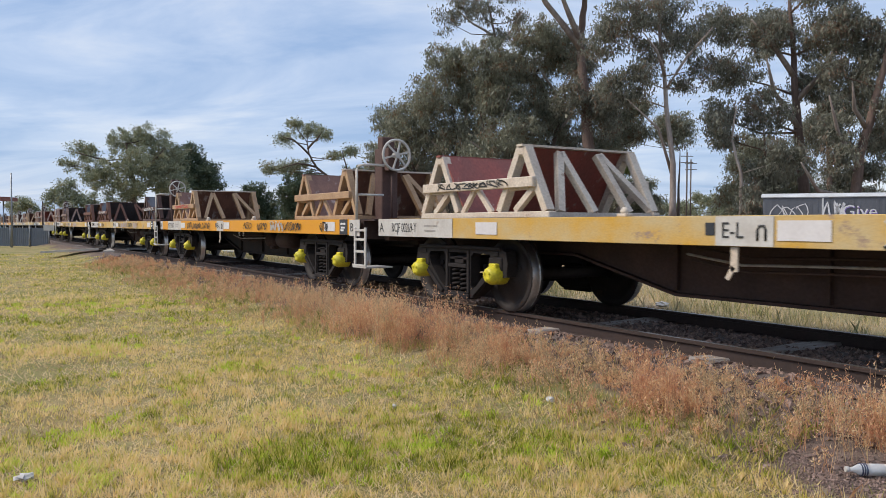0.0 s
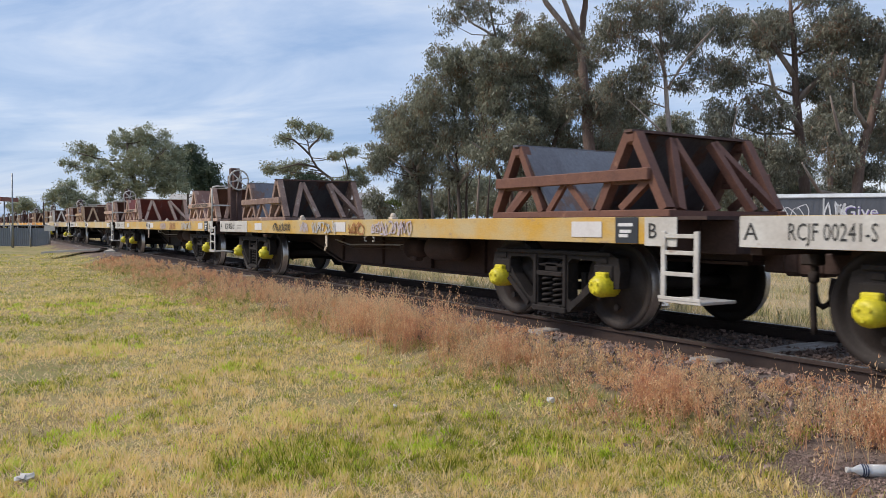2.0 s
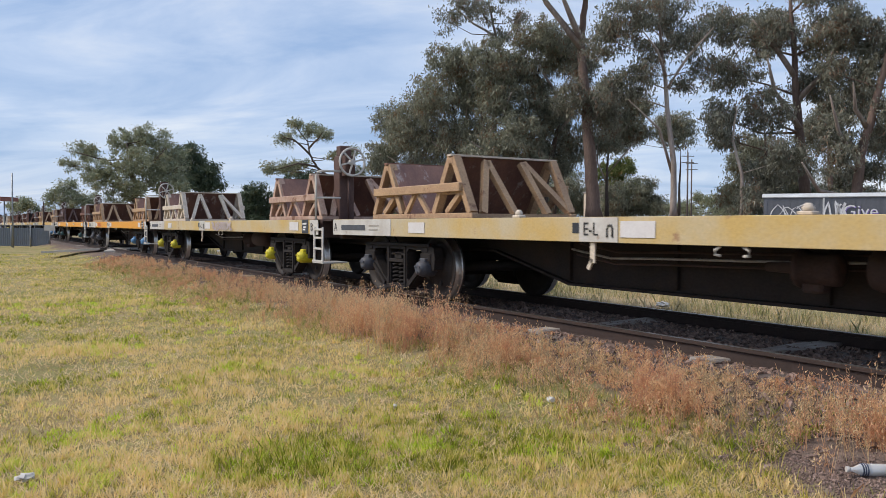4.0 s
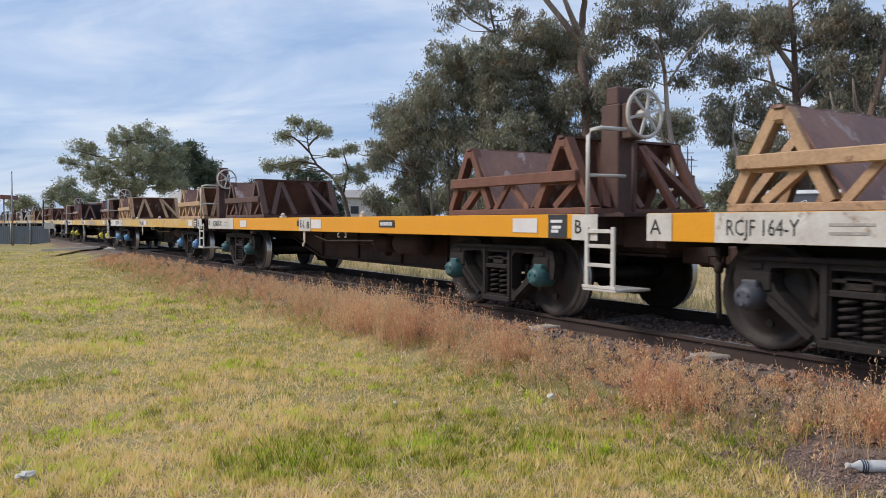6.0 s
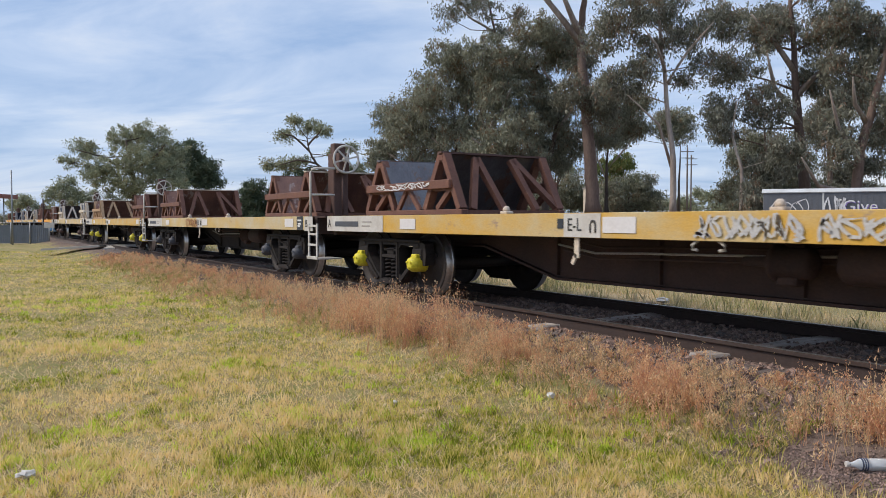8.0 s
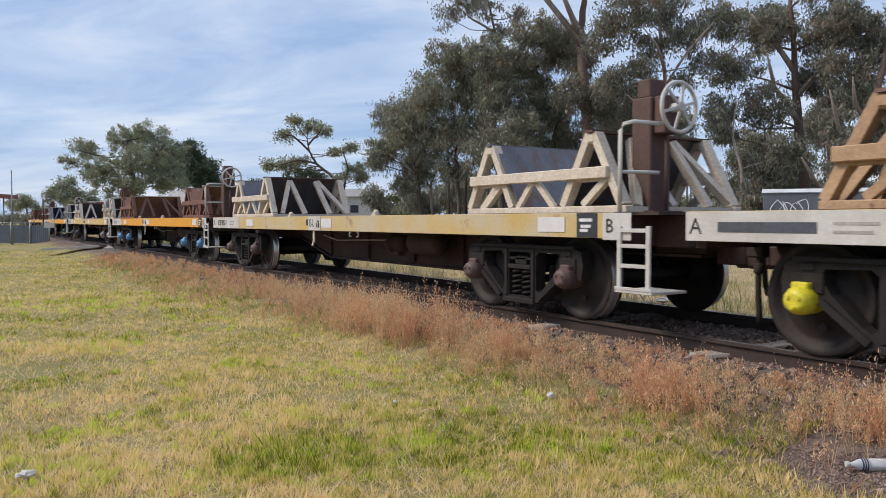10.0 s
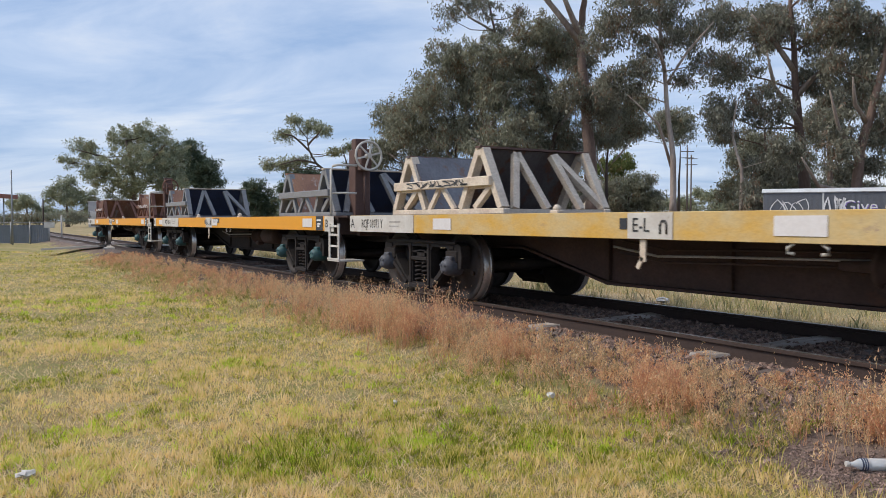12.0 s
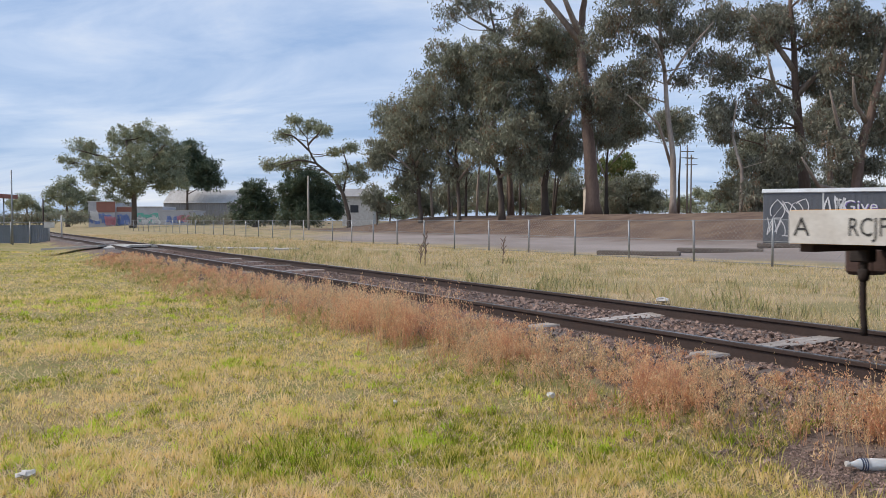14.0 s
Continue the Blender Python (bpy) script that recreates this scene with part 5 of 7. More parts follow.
def leaf_material(name, dark, light, dry):
    m = bpy.data.materials.new(name)
    m.use_nodes = True
    nt = m.node_tree
    n, l = nt.nodes, nt.links
    b = n["Principled BSDF"]
    b.inputs["Roughness"].default_value = 0.5
    b.inputs["Specular IOR Level"].default_value = 0.4
    thru = n.new("ShaderNodeBsdfTranslucent")
    both = n.new("ShaderNodeMixShader")
    both.inputs[0].default_value = 0.3
    l.new(b.outputs[0], both.inputs[1])
    l.new(thru.outputs[0], both.inputs[2])
    l.new(both.outputs[0], n["Material Output"].inputs["Surface"])
    geo = n.new("ShaderNodeNewGeometry")
    co = n.new("ShaderNodeTexCoord")
    nz = n.new("ShaderNodeTexNoise")
    nz.inputs["Scale"].default_value = 0.5
    nz.inputs["Detail"].default_value = 4
    l.new(co.outputs["Object"], nz.inputs["Vector"])
    add = n.new("ShaderNodeMath")
    add.operation = "MULTIPLY_ADD"
    add.inputs[1].default_value = 0.5
    l.new(geo.outputs["Random Per Island"], add.inputs[0])
    # whole sprays differ from their neighbours as well as leaf from leaf
    spray = n.new("ShaderNodeTexNoise")
    spray.inputs["Scale"].default_value = 1.3
    spray.inputs["Detail"].default_value = 2
    l.new(co.outputs["Object"], spray.inputs["Vector"])
    both_scales = n.new("ShaderNodeMath")
    both_scales.operation = "MULTIPLY_ADD"
    both_scales.inputs[1].default_value = 0.6
    l.new(spray.outputs["Fac"], both_scales.inputs[0])
    low = n.new("ShaderNodeMath")
    low.operation = "SUBTRACT"
    low.inputs[1].default_value = 0.3
    l.new(nz.outputs["Fac"], low.inputs[0])
    l.new(low.outputs[0], both_scales.inputs[2])
    l.new(both_scales.outputs[0], add.inputs[2])
    r = n.new("ShaderNodeValToRGB")
    e = r.color_ramp.elements
    e[0].position, e[0].color = 0.42, (*dark, 1)
    e[1].position, e[1].color = 0.92, (*light, 1)
    d = e.new(1.0)
    d.color = (*dry, 1)
    l.new(add.outputs[0], r.inputs[0])
    l.new(r.outputs[0], b.inputs["Base Color"])
    l.new(r.outputs[0], thru.inputs["Color"])
    return m


LEAF = {
    "gum": leaf_material("gum_leaves", (0.142, 0.152, 0.110), (0.32, 0.325, 0.235), (0.22, 0.15, 0.09)),
    "red": leaf_material("grey_gum_leaves", (0.118, 0.122, 0.094), (0.27, 0.272, 0.205), (0.24, 0.16, 0.11)),
    "pale": leaf_material("dusty_gum_leaves", (0.118, 0.122, 0.094), (0.27, 0.272, 0.205), (0.24, 0.16, 0.11)),
    "olive": leaf_material("olive_leaves", (0.165, 0.19, 0.125), (0.36, 0.38, 0.25), (0.24, 0.2, 0.1)),
    "pine": leaf_material("pine_needles", (0.045, 0.068, 0.045), (0.105, 0.140, 0.082), (0.09, 0.09, 0.045)),
    "bright": leaf_material("bright_leaves", (0.085, 0.12, 0.035), (0.20, 0.24, 0.075), (0.3, 0.2, 0.08)),
}
BARK = {"gum": "bark", "red": "bark_red", "pale": "bark_pale", "olive": "bark", "pine": "bark", "bright": "bark"}
M["bark_red"] = paint("bark_red", (0.22, 0.155, 0.125), (0.12, 0.085, 0.072), 0.95, scale=1.2, contrast=0.8, stretch=(1, 1, 0.25), bump=0.5, fine=12)
TREE_WORDS = {"gum": "dense dark grey-green gum tree on the bank", "red": "tall gum tree with brown bark and hanging leaves", "pale": "slender gum tree with pale smooth bark",
              "olive": "spreading olive-green tree with open clumped crown", "pine": "dark green dense evergreen", "bright": "low yellow-green bush under the gums"}


def leaves(rnd, lobes, ahead, leafy, droop, size, rough_r):
    """Hanging leaves in small clusters scattered through every lobe of the crown."""
    cl, rad = [], []
    for r, z, a, rx, rz in lobes:
        ry = (rx + rz) / 2
        area = rx * rz
        k = max(12, int(area * 27.0 * leafy / max(1.0, ahead / 75) ** 2))
        v = rnd.normal(size=(k, 3))
        v /= np.linalg.norm(v, axis=1)[:, None]
        v *= (rnd.random(k) ** 0.45)[:, None] * rnd.uniform(0.82, 1.12, k)[:, None]
        cl.append(np.stack([r + v[:, 0] * rx, a + v[:, 1] * ry, z + v[:, 2] * rz], 1))
        rad.append(rnd.uniform(0.6, 1.25, k) * rough_r)
    cl, rad = np.concatenate(cl), np.concatenate(rad)
    per = 62
    n = len(cl) * per
    c = np.repeat(cl, per, 0)
    rr = np.repeat(rad, per)
    off = rnd.normal(size=(n, 3)) * 0.48
    off[:, 2] = off[:, 2] * 0.75 - 0.15
    p = c + off * rr[:, None]
    d = rnd.normal(size=(n, 3)) * 0.6
    d[:, 2] -= droop
    d /= np.linalg.norm(d, axis=1)[:, None]
    s = np.cross(d, rnd.normal(size=(n, 3)))
    s /= np.linalg.norm(s, axis=1)[:, None] + 1e-6
    ln = rnd.uniform(0.6, 1.25, n)[:, None] * size
    wd = ln * rnd.uniform(0.26, 0.46, n)[:, None]
    return np.stack([p + s * wd * 0.5, p - s * wd * 0.5, p + d * ln], 1)


def to_world(a):
    ax, rt = np.array(AHEAD[:2]), np.array(RIGHT[:2])
    out = np.empty_like(a)
    out[..., :2] = a[..., 0:1] * rt + a[..., 1:2] * ax
    out[..., 2] = a[..., 2]
    return out


def build_tree(seed, name, ahead, kind, trunk, thick, lobes, limbs, leafy):
    rnd = np.random.RandomState(seed)
    foot = spot(trunk[0][0], ahead)
    foot.z = ground_z(foot.x, foot.y) - 0.05
    t = new(name)
    t.location = foot
    big = "bush" == name
    tagged(t, TREE_WORDS[kind] if not big or kind == "bright" else "dark green bush below the taller trees", "bush" if big else "tree", "trees beyond the track")
    bm = bmesh.new()
    pts = [(trunk[0][0], foot.z)] + [p for p in trunk if p[1] > foot.z + 0.4]
    dep = [0.0] + [rnd.uniform(-0.5, 0.5) for _ in pts[1:]]
    fine, rr = [], []
    total = len(pts) - 1
    for i in range(total):
        for j in range(4):
            u = j / 4
            r = pts[i][0] * (1 - u) + pts[i + 1][0] * u + rnd.uniform(-.05, .05)
            z = pts[i][1] * (1 - u) + pts[i + 1][1] * u
            a = dep[i] * (1 - u) + dep[i + 1] * u
            fine.append(spot(r, ahead + a, z) - foot)
            rr.append(thick * (1 - 0.75 * (i + u) / total) * (1.35 if i + j == 0 else 1))
    fine.append(spot(pts[-1][0], ahead + dep[-1], pts[-1][1]) - foot)
    rr.append(thick * 0.22)
    rod(bm, fine, 0, 9, rr)
    part("trunk", bm, M[BARK[kind]], t, "")
    deep = []
    for r, z, rx, rz in lobes:
        deep.append((r, z, ahead + rnd.uniform(-0.9, 0.9) * max(rx, 0.8), rx, rz))
    bare = [[spot(r, ahead + (rnd.uniform(-.4, .4) - 0.9) * i, z) - foot for i, (r, z) in enumerate(l)] for l in limbs]
    for l in bare:
        bm = bmesh.new()
        rod(bm, [l[0], (l[0] + l[1]) / 2 + Vector((0, 0, .05)), l[1], (l[1] + l[2]) / 2, l[2]], 0, 7, [thick * .5, thick * .42, thick * .36, thick * .25, thick * .12])
        part("limb", bm, M["bark_pale" if kind in ("pale", "gum", "red") else BARK[kind]], t)
    for r, z, a, rx, rz in deep:
        # a limb from the trunk into each lobe, then twigs
        c = spot(r, a, z - rz * 0.2) - foot
        below = [q for q in fine if q.z < c.z - 0.3] or [fine[0]]
        root = max(below, key=lambda q: q.z - 0.6 * (q - c).length)
        mid = (root + c) / 2 + Vector((rnd.uniform(-.2, .2), rnd.uniform(-.2, .2), rnd.uniform(-.25, .1) * (c - root).length * 0.5))
        bm = bmesh.new()
        w = max(0.03, thick * 0.22)
        rod(bm, [root, (root + mid) / 2, mid, (mid + c) / 2, c], 0, 6, [w, w * .85, w * .7, w * .5, w * .25])
        for k in range(4):
            e = c + Vector((rnd.uniform(-1, 1) * rx, rnd.uniform(-1, 1) * rx, rnd.uniform(-.4, .9) * rz))
            rod(bm, [c * .6 + mid * .4, (c + e) / 2 + Vector((0, 0, .1)), e], 0, 4, [w * .4, w * .28, w * .1], cap=False)
        part("limb", bm, M["bark_pale" if kind == "pale" or (kind == "gum" and rx > 2.1) else BARK[kind]], t)
    size = {"gum": 0.27, "red": 0.26, "pale": 0.25, "olive": 0.26, "pine": 0.28, "bright": 0.26}[kind] * max(1.0, ahead / 75)
    rough_r = {"gum": 0.62, "red": 0.62, "pale": 0.60, "olive": 0.50, "pine": 0.5, "bright": 0.5}[kind] * max(1.0, ahead / 80)
    quads = to_world(leaves(rnd, deep, ahead, leafy * (1.3 if kind == "pine" else 1.05 if kind == "gum" else 1.0), 0.9 if kind not in ("pine", "olive") else 0.1, size, rough_r))
    crown = tris("crown", quads - np.array(foot), LEAF[kind], 3)
    crown.parent = t
    return t


def thin_trunks():
    rnd = random.Random(4)
    for k, (r, a) in enumerate(((-0.9, 66), (0.6, 70), (1.9, 64), (3.0, 69), (5.6, 66), (7.0, 70), (8.3, 64), (9.6, 67), (-2.2, 70), (6.2, 73), (4.2, 74), (10.2, 72))):
        foot = spot(r, a)
        foot.z = ground_z(foot.x, foot.y) - 0.05
        t = tagged(new("sapling"), "thin bare trunk among the gums", "tree", "trees beyond the track")
        t.location = foot
        bm = bmesh.new()
        h = rnd.uniform(4, 7)
        lean = rnd.uniform(-.8, .8)
        rod(bm, [(0, 0, 0), (lean * .3, 0, h * .35), (lean * .6, .1, h * .7), (lean, .2, h)], 0, 6, [.13, .11, .08, .05])
        part("trunk", bm, M["bark_pale" if k % 3 == 0 else "bark"], t)
        bm = bmesh.new()
        rod(bm, [(lean * .5, 0, h * .55), (lean * .5 + .5, .1, h * .75), (lean * .5 + .9, .1, h * .85)], 0, 5, [.05, .04, .02])
        part("limb", bm, M["bark"], t)


for index, spec in enumerate(TREES):
    build_tree(100 + index, **spec)
thin_trunks()

# ---------------------------------------------------------------- fence, sheds, crossing
FENCE_Y = 19.0


def build_fence():
    f = tagged(new("wire_fence"), "galvanised chain-wire fence on steel posts along the yard", "fence")
    f.location = (0, FENCE_Y, 0)
    xs = [-13.2 - 2.68 * i for i in range(12)]
    xs += [-47.2, -49.6] + [-13.2 + 2.68 * i for i in range(1, 4)] + [-53.0 - 3.0 * i for i in range(20)]
    for i, x in enumerate(sorted(xs)):
        z = ground_z(x, FENCE_Y)
        bm = bmesh.new()
        rod(bm, [(0, 0, -0.1), (0, 0, 1.33 - 0.02 * (i % 3))], 0.032, 7)
        white = abs(x + 47.2) < 0.1 or abs(x + 49.6) < 0.1
        part("post", bm, M["white" if white else "galvanised"], f, "white post" if white else "", pose(x, 0, z, 0, random.Random(i).uniform(-1.5, 1.5), 0))
    xs = sorted(xs)
    for zz in (1.28, 0.68, 0.06):
        bm = bmesh.new()
        rod(bm, [(x, 0, ground_z(x, FENCE_Y) + zz + (0.012 if k % 2 else -0.012)) for k, x in enumerate(xs)], 0.008, 4)
        part("line_wire", bm, M["galvanised"], f)
    # the mesh itself: crossing wires, every 10 cm
    x0, x1 = xs[0], xs[-1]
    p = []
    step, h = 0.14, 1.22
    for s in (-1, 1):
        for x in np.arange(x0, x1, step):
            xa, xb = x, x + s * h
            if not (x0 <= xb <= x1):
                continue
            za = -0.22 + 0.05
            w = 0.0022
            d = np.array([s, 0, 1.0]) / math.sqrt(2)
            q = np.array([-d[2], 0, d[0]]) * w
            a, b = np.array([xa, 0.01 * s, za]), np.array([xb, 0.01 * s, za + h])
            p.append([a - q, a + q, b + q, b - q])
    ob = tris("wire_mesh", p, M["galvanised"], 4)
    ob.parent = f
    tagged(ob, kind="stuff")


def rows_wall(bm, x0, x1, z0, z1, y, pitch=0.2, depth=0.03):
    """Ribbed sheet metal: a folded strip from x0 to x1."""
    n = int((x1 - x0) / pitch * 2)
    prev = None
    for i in range(n + 1):
        x = x0 + (x1 - x0) * i / n
        yy = y + (depth if (i // 1) % 2 else 0)
        pair = (bm.verts.new((x, yy, z0)), bm.verts.new((x, yy, z1)))
        if prev:
            bm.faces.new((prev[0], pair[0], pair[1], prev[1]))
        prev = pair


def frame_at(right, ahead, turn=0.0):
    """A local frame whose x runs to the right of the sight line and y away along it."""
    p = spot(right, ahead)
    p.z = ground_z(p.x, p.y)
    m = Matrix((RIGHT, AHEAD, Vector((0, 0, 1)))).transposed().to_4x4()
    m.translation = p
    return m @ Matrix.Rotation(radians(turn), 4, "Z")


M["shed_wall"] = paint("shed_wall", (0.33, 0.32, 0.32), (0.26, 0.25, 0.25), 0.8, scale=0.6, contrast=0.6)
M["shed_roof"] = paint("shed_roof", (0.55, 0.54, 0.53), (0.42, 0.40, 0.38), 0.55, scale=0.7, contrast=0.7, stretch=(1, 0.3, 1))
M["brick_red"] = paint("brick_red", (0.32, 0.14, 0.11), (0.24, 0.11, 0.09), 0.9, scale=2)
M["mural_wall"] = paint("mural_wall", (0.46, 0.47, 0.50), (0.36, 0.36, 0.40), 0.8, scale=0.8)
M["tag_blue"] = paint("tag_blue", (0.12, 0.19, 0.48), (0.22, 0.30, 0.55), 0.7, bump=0)
M["tag_green"] = paint("tag_green", (0.10, 0.40, 0.33), (0.2, 0.5, 0.42), 0.7, bump=0)
M["tag_pink"] = paint("tag_pink", (0.50, 0.16, 0.22), (0.55, 0.3, 0.35), 0.7, bump=0)
M["van_side"] = paint("van_side", (0.125, 0.135, 0.155), (0.10, 0.105, 0.12), 0.6, scale=1.5, contrast=0.6)
M["van_roof"] = paint("van_roof", (0.60, 0.62, 0.63), (0.48, 0.48, 0.47), 0.6, scale=1.5, contrast=0.7)
M["purple_ink"] = paint("purple_ink", (0.22, 0.16, 0.42), (0.28, 0.22, 0.5), 0.7, bump=0)
M["timber"] = paint("timber", (0.15, 0.125, 0.11), (0.10, 0.08, 0.07), 0.95, scale=2, contrast=0.8, stretch=(0.4, 3, 3))
M["dark_panel"] = paint("dark_panel", (0.16, 0.18, 0.21), (0.12, 0.135, 0.155), 0.6, scale=2)


def build_sheds():
    # long shed with a pale roof
    d = 165.0
    s = tagged(new("long_shed"), "long grey shed with a pale corrugated roof", "shed")
    s.matrix_basis = frame_at((290 - 784) / 1370 * d, d)
    w = 17.5
    bm = bmesh.new()
    rows_wall(bm, 0, w, 0, 4.6, 0, 0.5, 0.06)
    box(bm, 0, 0.2, 0, w, 9, 4.6)
    part("wall", bm, M["shed_wall"], s)
    bm = bmesh.new()
    bar(bm, (w / 2, 9.4, 4.5), (w / 2, 4.6, 7.4), w, 0.05, (1, 0, 0))
    roof = part("roof", bm, M["shed_roof"], s, "pale corrugated roof")
    bm = bmesh.new()
    bar(bm, (0, -0.4, 4.5), (0, 4.6, 7.4), 0.98, 0.06, (1, 0, 0))
    one = mesh_of("roof_sheet", bm)
    for k in range(int(w)):
        put("roof_sheet", one, M["shed_roof"], roof, "", pose(k + 0.5, 0, 0))
    # low painted building
    d = 150.0
    s = tagged(new("painted_building"), "low building covered in blue, green and pink graffiti", "building")
    s.matrix_basis = frame_at((157 - 784) / 1370 * d, d)
    bm = bmesh.new()
    box(bm, 0, 0, 0, 5.2, 8, 4.9)
    box(bm, 5.2, 0.5, 0, 14.2, 8, 3.9)
    box(bm, 14.2, 0.1, 0, 20.2, 8, 3.2)
    part("wall", bm, M["mural_wall"], s)
    bm = bmesh.new()
    box(bm, 1.6, -0.06, 2.9, 5.2, -0.01, 4.9)
    box(bm, 5.3, 0.44, 3.0, 8.4, 0.49, 3.9)
    part("brickwork", bm, M["brick_red"], s, "red brick panel")
    bm = bmesh.new()
    box(bm, -0.15, -0.15, 4.9, 5.35, 8.1, 5.05)
    box(bm, 5.36, 0.35, 3.9, 14.19, 8.1, 4.03)
    box(bm, 14.2, 0.0, 3.2, 20.3, 8.1, 3.3)
    part("roof", bm, M["shed_roof"], s)
    for i, (x, z, w, h, ink) in enumerate(((2.4, 1.6, 4.2, 2.2, "tag_blue"), (4.2, 1.2, 2.0, 1.8, "tag_pink"), (1.2, 2.2, 1.6, 2, "white_ink"), (6.6, 1.4, 2.2, 2.2, "tag_blue"), (11.0, 1.7, 5.2, 2.0, "tag_green"), (11.4, 1.3, 4.6, 1.4, "white_ink"), (16.8, 1.5, 3.4, 1.5, "tag_blue"), (18.4, 1.7, 2.4, 1.3, "tag_pink"))):
        y = -0.08 - 0.02 * (i % 2) if x < 5.2 else (0.42 - 0.02 * (i % 2) if x < 14 else 0.06 - .02 * (i % 2))
        scribble("graffiti", 900 + i, w, h, 0.34, M[ink], s, pose(x, y, z), 5)
    # white house through the trees
    d = 115.0
    s = tagged(new("white_house"), "small white house half hidden behind trees", "house")
    s.matrix_basis = frame_at((606 - 784) / 1370 * d, d)
    bm = bmesh.new()
    box(bm, 0, 0, 0, 4.6, 6, 4.4)
    part("wall", bm, M["white"], s)
    bm = bmesh.new()
    bar(bm, (2.3, -0.4, 4.35), (2.3, 3.0, 5.6), 5.2, 0.1, (1, 0, 0))
    bar(bm, (2.3, 6.4, 4.35), (2.3, 3.0, 5.6), 5.2, 0.1, (1, 0, 0))
    part("roof", bm, M["shed_wall"], s)
    wdw = bmesh.new()
    box(wdw, 1.2, -0.04, 2.0, 2.4, 0.02, 3.1)
    part("window", wdw, M["dark_plate"], s)
    # cream block behind the grove
    d = 95.0
    for k, (px, w, h) in enumerate(((985, 2.6, 4.4), (1008, 1.8, 5.2))):
        s = tagged(new("garden_shed"), "plain pale shed between the tree trunks", "shed")
        s.matrix_basis = frame_at((px - 784) / 1370 * d, d - 20)
        bm = bmesh.new()
        box(bm, 0, 0, 0, w * .7, 2, h * .62)
        part("wall", bm, M["cream"], s)
        bm = bmesh.new()
        box(bm, -0.1, -0.1, h * .62, w * .7 + .1, 2.1, h * .62 + 0.12)
        part("roof", bm, M["shed_wall"], s)


def build_van():
    d = 29.5
    s = tagged(new("site_container"), "dark grey graffitied container with a pale curved roof", "container")
    s.matrix_basis = frame_at((1350 - 784) / 1370 * d, d, -24)
    w, h, dp = 5.6, 2.10, 2.3
    z0 = 0.18
    bm = bmesh.new()
    box(bm, 0, 0, z0, w, dp, h, 0.02)
    body = part("body", bm, M["van_side"], s)
    rib = bmesh.new()
    box(rib, 0, -0.012, z0 + 0.08, 0.08, -0.001, h - 0.06)
    rib = mesh_of("rib", rib)
    for k in range(28):
        put("rib", rib, M["van_side"], body, "", pose(0.05 + k * 0.197, 0, 0))
    bm = bmesh.new()
    n = 8
    prev = None
    for i in range(n + 1):
        a = math.pi * i / n
        y = dp / 2 - math.cos(a) * (dp / 2 + 0.06)
        z = h + math.sin(a) * 0.17
        ring = [bm.verts.new((x, y, zz)) for x, zz in ((-0.06, z), (w + 0.06, z))]
        if prev:
            bm.faces.new((prev[0], ring[0], ring[1], prev[1]))
        prev = ring
    bmesh.ops.recalc_face_normals(bm, faces=bm.faces[:])
    bmesh.ops.solidify(bm, geom=bm.faces[:], thickness=0.04)
    part("roof", bm, M["van_roof"], s, "pale curved roof")
    bm = bmesh.new()
    box(bm, 2.02, -0.03, z0, 2.08, -0.013, h)
    part("door_edge", bm, M["van_roof"], s)
    for k in range(5):
        bm = bmesh.new()
        box(bm, -0.14, -0.05, -0.05, 0.14, 0.3, z0, 0.01)
        part("block", bm, M["concrete"], s, "pale concrete block", pose(0.35 + k * 0.7, 0, 0))
    for i, (x, z, ww, hh, ink, th) in enumerate(((0.9, 1.45, 1.3, 0.8, "white_ink", 0.035), (1.35, 1.0, 1.0, 0.7, "white_ink", 0.03), (2.5, 1.5, 0.8, 0.9, "white_ink", 0.06), (0.5, 0.8, 0.7, 0.7, "white_ink", 0.035))):
        scribble("graffiti", 700 + i, ww, hh, th, M[ink], s, pose(x, -0.035 - 0.004 * i, z), 3)
    writing("graffiti_word", "Give", 0.62, M["white_ink"], s, pose(3.25, -0.05, 1.55, 90))
    writing("graffiti_word", "Give", 0.62, M["purple_ink"], s, pose(3.28, -0.045, 1.52, 90))
    writing("graffiti_word", "Give", 0.5, M["white_ink"], s, pose(4.75, -0.05, 1.45, 90))
    # stacked old timbers on the ground
    d = 31.0
    rnd = random.Random(3)
    for k in range(6):
        t = tagged(new("timber_baulk"), "weathered dark timber baulk lying on the ground", "timber", "timbers by the fence")
        r = (1040 - 784) / 1370 * d + (k % 3) * 3.05
        t.matrix_basis = frame_at(r + 1.45, d - 2.2 + 0.02 * k, -26) @ Matrix.Translation((0, 0.32 * (k // 3) * (1 if k < 6 else .5), 0.08))
        bm = bmesh.new()
        box(bm, -1.52, -0.12, -0.09, 1.52, 0.12, 0.07, 0.015)
        part("beam", bm, M["timber"], t)


